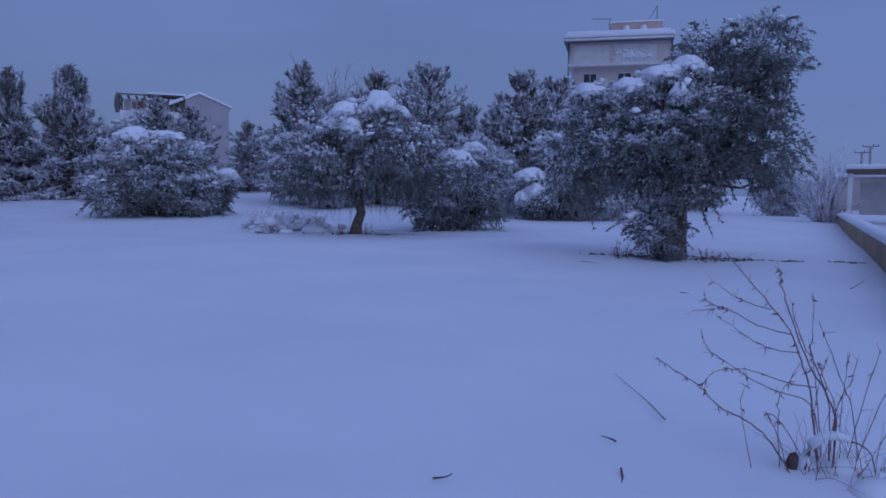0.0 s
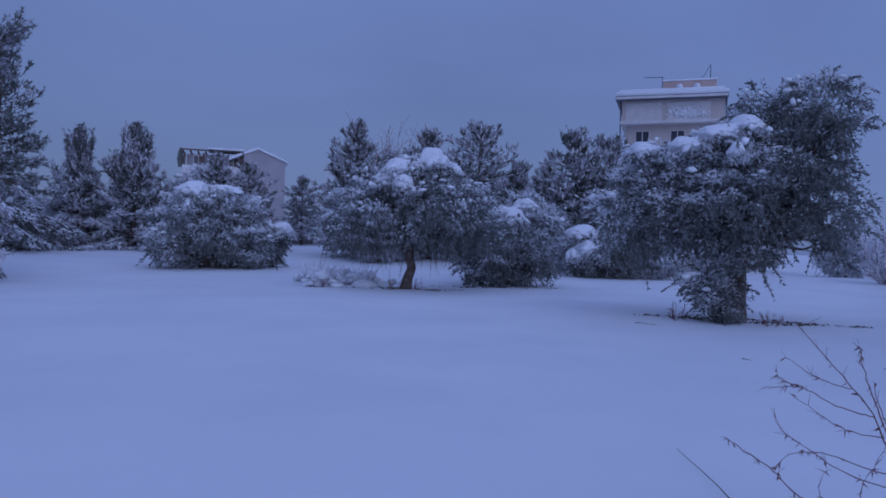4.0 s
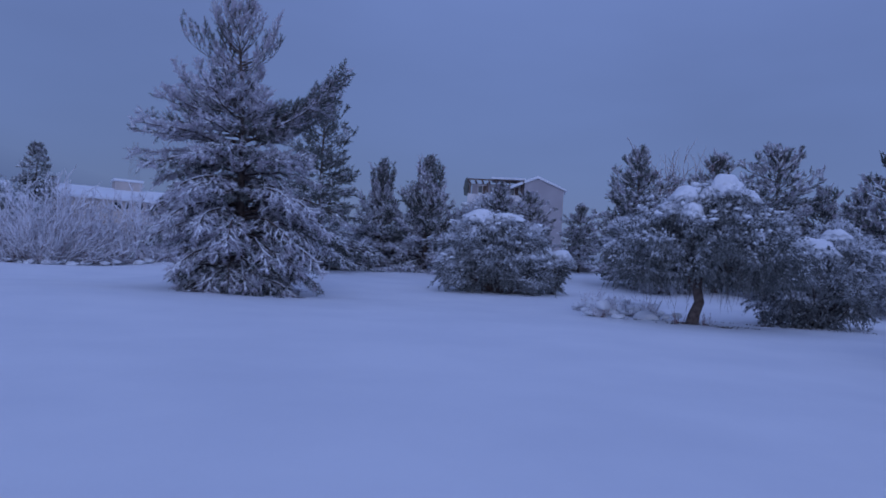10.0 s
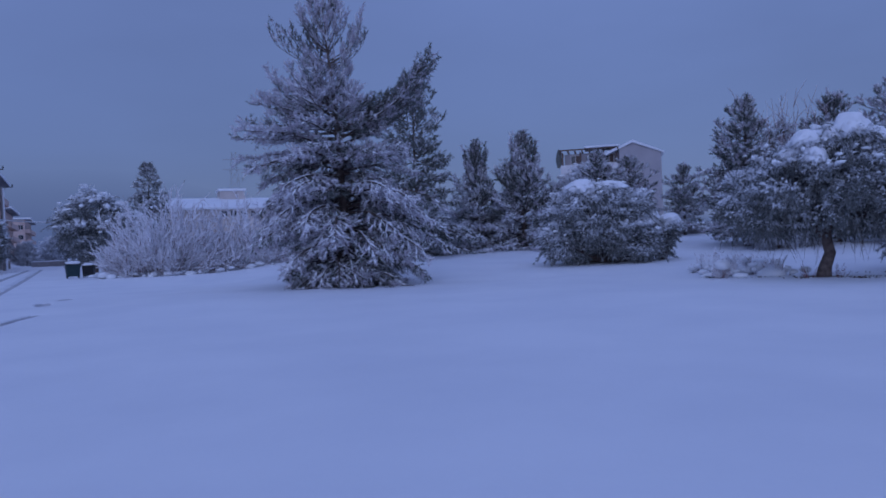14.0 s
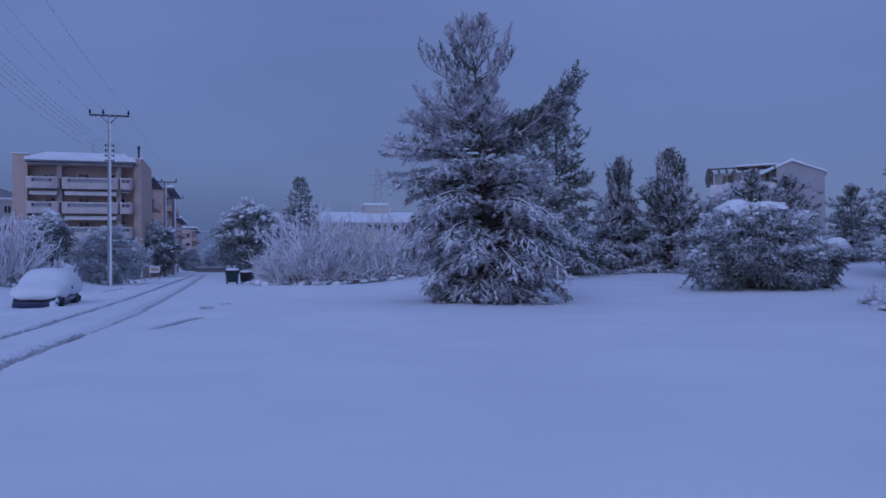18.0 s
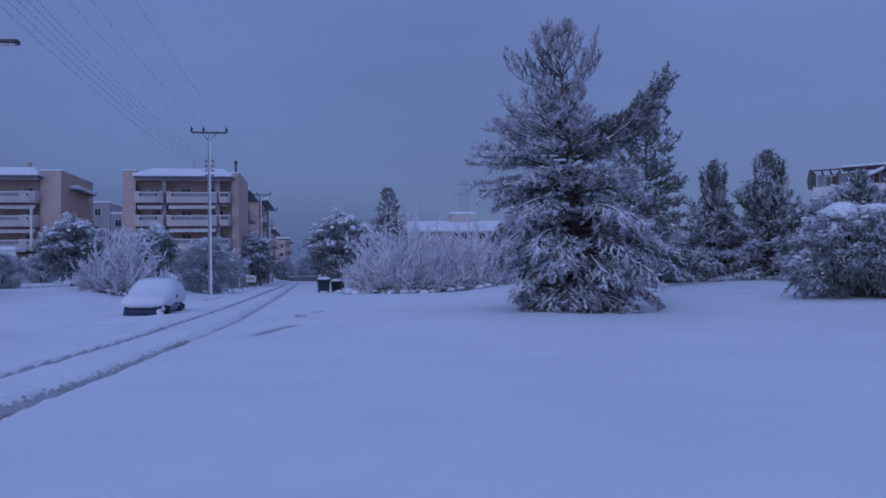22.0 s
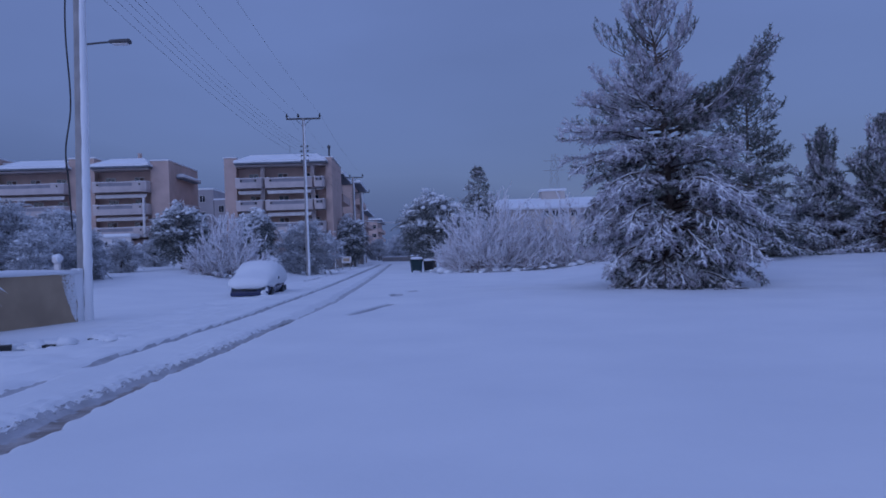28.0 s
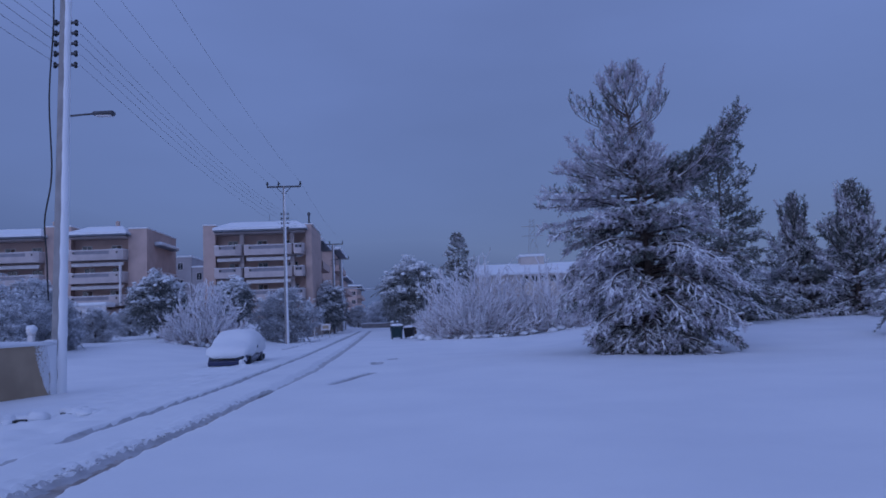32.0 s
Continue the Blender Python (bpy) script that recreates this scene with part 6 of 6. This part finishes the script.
def bay(root, x0, x1, splits, rng, top=14.05, out=1.5, inset=0.5):
    """A shallow bay of balconies between two walls. splits: the panels of its balconies."""
    part("loggia_wall", boxes((x0, x1, 1.2, 1.9, 0, 14.3)), PLASTER, root)
    part("lower_wall", boxes((x0, x1, 0.2, 0.5, 0, 4.6)), PLASTER, root)
    for z in FLOORS:
        for i, (a, b, p0, p1) in enumerate(splits):
            balcony(root, a, b, z, out - 0.25 * (i % 2), (p0, p1))
    for z in (11.2, 8.2, 5.2):
        n = max(2, int((x1 - x0) / 3.2))
        for k in range(n):
            cx_ = x0 + (x1 - x0) * (k + 0.5) / n + rng.uniform(-0.3, 0.3)
            window_of(root, cx_ - 0.6, cx_ + 0.6, z - 0.1, z + 1.8, 1.16, shutter=rng.random() < 0.6)
        if z < 11:
            for a, b, p0, p1 in splits:
                if b - a > 2:
                    aw = part("awning", boxes((a + 0.35, b - 0.35, -0.75, -0.45, z + 2.15, z + 2.45), bevel=0.07), WHITE, root, "rolled pale awning")
                    part("valance", boxes((a + 0.4, b - 0.4, -0.78, -0.74, z + 1.98, z + 2.2)), WHITE, aw)
    part("ceiling_slab", boxes((x0, x1, -out + 0.5, 1.2, 13.85, 14.05)), BALCONY, root)
    canopy(root, x0 - 0.4 + inset, x1 + 0.3, top, out + 0.25)


apt = thing("apartment_building", "peach four-storey apartment building with pale balconies", "building", 0, 97, 0.0)
block(apt, "wall", PLASTER, (-24.6, -23.0, 0, 13, -1, 15.15))
block(apt, "wall", PLASTER, (-11.15, -10.3, 0, 13, -1, 14.95))
block(apt, "wall", PLASTER, (-23.0, -11.15, 1.9, 13, -1, 15.0))
rb = np.random.default_rng(131)
bay(apt, -23.0, -11.15, [(-23.0, -19.3, -22.4, -19.9), (-19.2, -12.7, -18.3, -13.4), (-12.6, -11.2, -12.3, -11.5)], rb)
for px in (-19.55, -12.9):
    block(apt, "pier", BALCONY, (px - 0.28, px + 0.28, 0.0, 0.5, 0, 14.0))
snow_slab(apt, -24.7, -10.2, 1.2, 13.1, 15.05, 0.2)
snow_slab(apt, -24.7, -22.9, -0.1, 1.2, 15.15, 0.14)
ch = part("flue_pipe", raw_mesh("flue_pipe", *tubes([[(-10.8, 2, 14.9, 0.12), (-10.8, 2, 16.4, 0.12), (-10.8, 2, 16.45, 0.2), (-10.8, 2, 16.75, 0.22), (-10.8, 2, 16.9, 0.05)]], 10), True), METAL, apt)
part("aerial", raw_mesh("aerial", *tubes([[(-16.3, 3, 15.0, 0.03), (-16.3, 3, 17.0, 0.02)]], 5)), METAL, apt)

apt2 = thing("apartment_building", "long peach apartment building with balconies and snowy canopies", "building", 0, 97, 0.0)
block(apt2, "wall", PLASTER, (-58.9, -54.5, 0, 13, -1, 16.0))
block(apt2, "wall", PLASTER, (-44.9, -41.6, 0, 13, -1, 15.6))
block(apt2, "wall", PLASTER, (-34.3, -31.9, 0, 13, -1, 15.05))
block(apt2, "wall", PLASTER, (-54.5, -44.9, 1.9, 13, -1, 15.4))
block(apt2, "wall", PLASTER, (-41.6, -34.3, 1.9, 13, -1, 15.2))
bay(apt2, -54.5, -44.9, [(-54.5, -44.9, -53.2, -46.6)], rb, inset=1.3)
bay(apt2, -41.6, -34.3, [(-41.6, -34.3, -40.6, -36.2)], rb)
for x0, x1, y0, z in ((-59.0, -54.4, -0.1, 16.0), (-45.0, -41.5, -0.1, 15.6), (-34.4, -31.8, -0.1, 15.05), (-54.4, -45.0, 1.7, 15.4), (-41.5, -34.4, 1.7, 15.2)):
    snow_slab(apt2, x0, x1, y0, 13.1, z, 0.18)
w = window_of(apt2, -56.4, -55.3, 12.95, 14.0, -0.02)
part("window_hood", boxes((-56.8, -54.9, -0.6, 0, 14.25, 14.35)), TILE_GREY, w)
soft_part("hood_snow", boxes((-56.85, -54.85, -0.65, 0, 14.35, 14.6), bevel=0.08), SNOW, w)
part("flue_pipe", raw_mesh("flue_pipe", *tubes([[(-34.75, -1.55, 4.9, 0.16), (-34.75, -1.55, 10.1, 0.16)]], 10), True), WHITE, apt2)
part("chimney", boxes((-37.0, -36.6, 3, 3.5, 15.2, 16.6)), PLASTER, apt2)
part("chimney", boxes((-45.3, -44.9, 3, 3.5, 15.4, 16.8)), PLASTER, apt2)
porch = part("porch_roof", boxes((-40.9, -35.4, -4.6, -1.6, 4.75, 4.9), bevel=0.03), WHITE, apt2, "pale porch roof under drooping snow")
soft_part("porch_snow", boxes((-41.1, -35.3, -4.8, -1.5, 4.9, 5.35), bevel=0.18), SNOW, porch)
part("porch_screen", boxes((-40.9, -35.4, -4.45, -4.35, 4.1, 4.75)), WHITE, porch)
# black plates before the closed front paint the shade of gaps
for k in range(7):
    part("porch_gap_shade", boxes((-38.6 + k * 0.42, -38.36 + k * 0.42, -4.48, -4.45, 3.25 + 0.25 * (k % 3), 4.35 - 0.3 * (k % 2))), DARK, porch)
part("porch_wall", boxes((-40.9, -35.4, -4.44, -4.36, 0.0, 4.1)), PLASTER_GREY, porch)
# east flank with its own canopy and balconies
canopy_root = part("side_roof", boxes((-31.9, -30.9, 3.0, 11.0, 13.0, 13.2), bevel=0.03), TILE_GREY, apt2)
soft_part("side_snow", boxes((-31.9, -30.8, 2.9, 11.1, 13.1, 13.6), bevel=0.2), SNOW, canopy_root)
for z in (9.3, 6.3):
    sb = part("side_balcony", boxes((-31.9, -30.6, 4.0, 9.0, z - 1.2, z)), PLASTER, apt2)
    soft_part("side_snow", boxes((-31.9, -30.5, 3.95, 9.05, z, z + 0.08), bevel=0.03), SNOW, sb)

# further blocks along the street
for x0, x1, y0, y1, z, mat in ((-22, -10.4, 113, 128, 14.2, PLASTER), (-22, -9.6, 140, 160, 15.5, PLASTER), (-24, -11.0, 185, 215, 12.8, PLASTER), (-24, -10.0, 250, 290, 13.5, PLASTER)):
    ap = thing("apartment_building", "apartment block farther up the street, snowy eaves", "building", 0, y0, 0.0)
    block(ap, "wall", mat, (x0, x1 - 1.4, 0, y1 - y0, -1, z))
    for fz in np.arange(z - 2.7, 3.5, -3.0):
        b = part("side_balcony", boxes((x1 - 1.4, x1, 0.8, y1 - y0 - 1, fz - 1.25, fz - 1.0), (x1 - 0.12, x1, 0.8, y1 - y0 - 1, fz - 1.0, fz - 0.1), (x1 - 1.4, x1, 0.8, 0.95, fz - 1.0, fz - 0.1)), PLASTER, ap)
        part("door_opening", boxes((x1 - 1.42, x1 - 1.36, 2.0, 5.0, fz - 1.0, fz + 1.1)), GLASS, b)
        for wx in np.arange(x0 + 1.2, x1 - 3.2, 3.2):
            window_of(ap, wx, wx + 1.3, fz - 0.2, fz + 1.1, -0.03)
    part("eaves", boxes((x0, x1 + 0.2, -0.5, y1 - y0, z, z + 0.2)), TILE_GREY, ap)
    snow_slab(ap, x0 - 0.1, x1 + 0.3, -0.6, y1 - y0 + 0.1, z + 0.2, 0.45)
for x0, x1, z in ((-40.5, -35.3, 14.3), (-35.2, -31.5, 12.4), (-60, -42, 11.0)):
    ap = thing("apartment_building", "plain grey-pink block between the apartments", "building", 0, 131, 0.0)
    block(ap, "wall", PLASTER_GREY, (x0, x1, 0, 10, -1, z))
    snow_slab(ap, x0 - 0.1, x1 + 0.1, -0.1, 10.1, z, 0.3)
    for fz in (z - 2.2, z - 5.2):
        for wx in np.arange(x0 + 0.8, x1 - 1.2, 2.0):
            window_of(ap, wx, wx + 0.9, fz, fz + 1.2, -0.03)

# long low building behind the shrubs, with a lattice tower far off
lb = thing("long_building", "long low building with a broad snowy roof", "building", 19.0, 98.5, 0.4, turn=-3)
block(lb, "wall", CREAM, (-9, 14, 0, 12, -1, 6.8))
bm = bmesh.new()
pr = [(-0.8, 6.75), (-0.8, 7.0), (6.0, 8.7), (12.8, 7.0), (12.8, 6.75)]
l_ = [bm.verts.new((-9.6, a, b)) for a, b in pr]
r_ = [bm.verts.new((14.6, a, b)) for a, b in pr]
for i in range(4):
    bm.faces.new((l_[i], l_[i + 1], r_[i + 1], r_[i]))
bm.faces.new((l_[4], l_[0], r_[0], r_[4]))
bm.faces.new(l_)
bm.faces.new(r_[::-1])
bmesh.ops.recalc_face_normals(bm, faces=bm.faces[:])
part("roof_snow", bm, SNOW, lb)
for k in range(4):
    window_of(lb, -0.6 + k * 1.3, 0.2 + k * 1.3, 5.7, 6.5, -0.03)
hut = part("roof_hut", boxes((0.0, 3.4, 5, 8, 8.2, 9.6)), CREAM, lb)
soft_part("hut_snow", boxes((-0.2, 3.6, 4.8, 8.2, 9.6, 9.95), bevel=0.1), SNOW, hut)
# haze is imitated by very thin members in pale concrete colour
tower = thing("lattice_tower", "far steel lattice tower, thinned and paled to imitate mist", "tower", 60.2, 294.0, 0.0)
LEG = lambda z: 3.2 * (1 - z / 46.0) + 0.4
for sx_ in (-1, 1):
    for sy_ in (-1, 1):
        part("leg", raw_mesh("leg", *tubes([[(sx_ * LEG(z), sy_ * LEG(z), z, 0.05) for z in (0, 14, 28, 41)]], 4)), CONCRETE, tower)
for k in range(11):
    z0, z1 = 41 * k / 11, 41 * (k + 1) / 11
    for sy_ in (-1, 1):
        for s in (-1, 1):
            part("brace", raw_mesh("brace", *tubes([[(s * LEG(z0), sy_ * LEG(z0), z0, 0.03), (-s * LEG(z1), sy_ * LEG(z1), z1, 0.03)]], 4)), CONCRETE, tower)
for z in (34, 38):
    part("crossarm", boxes((-4.5, 4.5, -0.1, 0.1, z, z + 0.16)), CONCRETE, tower)

# pale house above the olive trees
x, y = field(74.6, 66)
h3 = thing("house", "pale house with a snowy roof slab and roof hut", "house", x, y, 0.0, turn=-74.6)
block(h3, "wall", CREAM, (-4.63, 4.0, 0, 9, 13.0, 14.85))
block(h3, "wall", CREAM, (-4.3, 3.6, 0.6, 9, -1, 13.0))
block(h3, "floor_band", WHITE, (-4.75, 4.1, -0.5, 9, 12.75, 13.0), bevel=0.02)
block(h3, "roof_slab", TILE_GREY, (-5.15, 4.2, -0.8, 9.4, 14.85, 15.15), bevel=0.02)
soft_part("roof_snow", boxes((-5.2, 4.25, -0.85, 9.5, 15.15, 15.55), bevel=0.12), SNOW, h3)
block(h3, "fascia", WHITE, (-5.1, 4.15, -0.86, -0.8, 14.9, 15.1))
block(h3, "roof_wall", WHITE, (-4.9, 3.9, 1.5, 9.0, 15.5, 16.0))
soft_part("roof_snow", boxes((-5.0, 4.0, 1.4, 9.1, 16.0, 16.2), bevel=0.06), SNOW, h3)
hut = part("roof_hut", boxes((-1.2, 3.4, 3, 7, 15.5, 17.15)), PLASTER, h3, "pinkish roof hut")
soft_part("hut_snow", boxes((-1.3, 3.5, 2.9, 7.1, 17.15, 17.3), bevel=0.05), SNOW, hut)
for px in (0.2, 1.7):
    part("water_tank", raw_mesh("water_tank", *tufts(np.random.default_rng(3), np.array([[px, 2.6, 16.5]]), 0.45, True, 1.0), True), SNOW, hut)
part("aerial", raw_mesh("aerial", *tubes([[(-1.3, 3, 15.6, 0.04), (-1.3, 3, 17.6, 0.03)], [(-2.9, 3, 17.6, 0.03), (-1.2, 3, 17.55, 0.03)]], 5)), METAL, h3)
part("aerial", raw_mesh("aerial", *tubes([[(2.9, 4, 17.1, 0.04), (2.9, 4, 18.8, 0.03)], [(2.0, 4, 17.2, 0.02), (2.85, 4, 18.7, 0.02)]], 5)), METAL, h3)
part("drainpipe", raw_mesh("drainpipe", *tubes([[(-4.75, -0.1, 8, 0.06), (-4.75, -0.1, 14.9, 0.06)]], 6)), METAL, h3)
part("drainpipe", raw_mesh("drainpipe", *tubes([[(4.1, -0.1, 8, 0.06), (4.1, -0.1, 14.9, 0.06)]], 6)), METAL, h3)
for x0, x1 in ((-4.3, -1.2), (-0.8, 2.8)):
    p = part("shutter_panel", boxes((x0, x1, -0.05, -0.02, 13.05, 14.65)), WHITE, h3)
    for k in range(12):
        part("slat", boxes((x0 + 0.05, x1 - 0.05, -0.07, -0.05, 13.1 + k * 0.125, 13.2 + k * 0.125)), WHITE, p)
rg = np.random.default_rng(5)
pts = rg.normal(size=(420, 3)) * [0.75, 0.01, 0.28] + [0.9, -0.085, 13.65]
tagged(part("blown_snow", raw_mesh("blown_snow", *tufts(rg, pts, rg.uniform(0.02, 0.10, 420), flat=0.8), True), SNOW_TUFT, h3, "snow blown against the shutters"), kind="stuff")
for wx in (-3.4, -0.4, 2.0):
    window_of(h3, wx, wx + 1.1, 10.8, 12.2, 0.57)

# grey house with a gable and a roof pergola
x, y = polar(40.7, 78, 0.55, -0.55)
h2 = thing("house", "grey house with a gabled snowy roof and roof pergola", "house", x, y, 0.0, turn=-40.7)
block(h2, "wall", PLASTER_GREY, (-5.4, 0.6, 0, 8, -1, 9.0))
block(h2, "parapet", WHITE, (-5.5, 0.6, -0.1, 0.1, 8.3, 9.2))
for px in (-5.3, -3.4, -1.5, 0.3):
    block(h2, "pergola_post", SHUTTER, (px - 0.1, px + 0.1, 0, 0.2, 9.0, 10.5))
for k in range(9):
    block(h2, "pergola_beam", SHUTTER, (-5.5 + k * 0.74, -5.38 + k * 0.74, -0.7, 4, 10.5, 10.72))
block(h2, "pergola_rail", SHUTTER, (-5.6, 0.7, -0.2, 0.0, 10.72, 10.85))
soft_part("pergola_snow", boxes((-3.0, 0.7, -0.5, 3, 10.85, 11.05), bevel=0.05), SNOW, h2)
block(h2, "roof_room", PLASTER_GREY, (-5.1, 0.6, 0.7, 8, 9.0, 10.4))
for wx in (-4.4, -2.6, -0.9):
    window_of(h2, wx, wx + 0.9, 9.3, 10.2, 0.66, shutter=True)
part("cypress_pot", raw_mesh("cypress_pot", *tubes([[(-5.7, 0.2, 9.0, 0.2), (-5.7, 0.2, 9.8, 0.32), (-5.7, 0.2, 10.6, 0.2), (-5.7, 0.2, 11.0, 0.03)]], 8)), PINE, h2)
bm = bmesh.new()
prof = [(0.6, -1.0), (4.8, -1.0), (4.8, 9.95), (2.0, 11.1), (0.6, 10.55)]
fr_ = [bm.verts.new((a, -0.4, b)) for a, b in prof]
bk_ = [bm.verts.new((a, 8.5, b)) for a, b in prof]
bm.faces.new(fr_[::-1])
bm.faces.new(bk_)
for i in range(5):
    bm.faces.new((fr_[i], fr_[(i + 1) % 5], bk_[(i + 1) % 5], bk_[i]))
bmesh.ops.recalc_face_normals(bm, faces=bm.faces[:])
part("gable_wall", bm, PLASTER_GREY, h2)
bm = bmesh.new()
prof = [(-0.9, 9.9), (2.0, 11.12), (5.1, 9.85), (5.1, 10.0), (2.0, 11.38), (-0.9, 10.2)]
fr_ = [bm.verts.new((a, -0.6, b)) for a, b in prof]
bk_ = [bm.verts.new((a, 8.7, b)) for a, b in prof]
bm.faces.new(fr_[::-1])
bm.faces.new(bk_)
for i in range(6):
    bm.faces.new((fr_[i], fr_[(i + 1) % 6], bk_[(i + 1) % 6], bk_[i]))
bmesh.ops.recalc_face_normals(bm, faces=bm.faces[:])
part("roof_snow", bm, SNOW, h2)
for wx, wz in ((-4.6, 6.3), (-2.2, 6.3), (-4.6, 3.2), (-2.2, 3.2)):
    window_of(h2, wx, wx + 1.2, wz, wz + 1.4, -0.03, shutter=True)

# ridge far behind the street, its mist put in as a glow
bm = bmesh.new()
prev = None
for i in range(61):
    a = -75 + 130 * i / 60
    h = 250 * math.exp(-((a + 34) / 22) ** 2) + 130 * math.exp(-((a - 2) / 20) ** 2) + 60 * math.exp(-((a - 35) / 16) ** 2) + 14 * noise.noise((a * 0.13, 0, 0)) + 6
    px, py = 1400 * math.sin(radians(a)), 1400 * math.cos(radians(a))
    row = [bm.verts.new((px, py, -2 + h * k)) for k in (0, 0.35, 0.7, 1.0)]
    if prev:
        for k in range(3):
            bm.faces.new((prev[k], row[k], row[k + 1], prev[k + 1]))
    prev = row
bmesh.ops.recalc_face_normals(bm, faces=bm.faces[:])
rm = bpy.data.meshes.new("backdrop_ridge")
bm.to_mesh(rm)
bm.free()
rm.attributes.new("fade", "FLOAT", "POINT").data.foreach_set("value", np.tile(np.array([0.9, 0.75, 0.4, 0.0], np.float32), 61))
mm = bpy.data.materials.new("ridge_mist_glow")
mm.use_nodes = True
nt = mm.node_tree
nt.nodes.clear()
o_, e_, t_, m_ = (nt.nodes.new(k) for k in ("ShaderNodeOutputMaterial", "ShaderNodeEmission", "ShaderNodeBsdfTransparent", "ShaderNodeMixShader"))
# haze-coloured emission in place of lit rock, fading out towards the crest
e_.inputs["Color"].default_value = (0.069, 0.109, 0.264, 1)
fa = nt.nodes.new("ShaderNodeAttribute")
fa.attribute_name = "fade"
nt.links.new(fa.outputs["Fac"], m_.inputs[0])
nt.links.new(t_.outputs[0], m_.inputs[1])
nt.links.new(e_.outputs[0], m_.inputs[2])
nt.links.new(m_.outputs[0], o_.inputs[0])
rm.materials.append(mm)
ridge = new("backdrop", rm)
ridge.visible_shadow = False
tagged(ridge, "mountain ridge far behind the street, its mist a painted fading glow", "mountain", kind="structure")
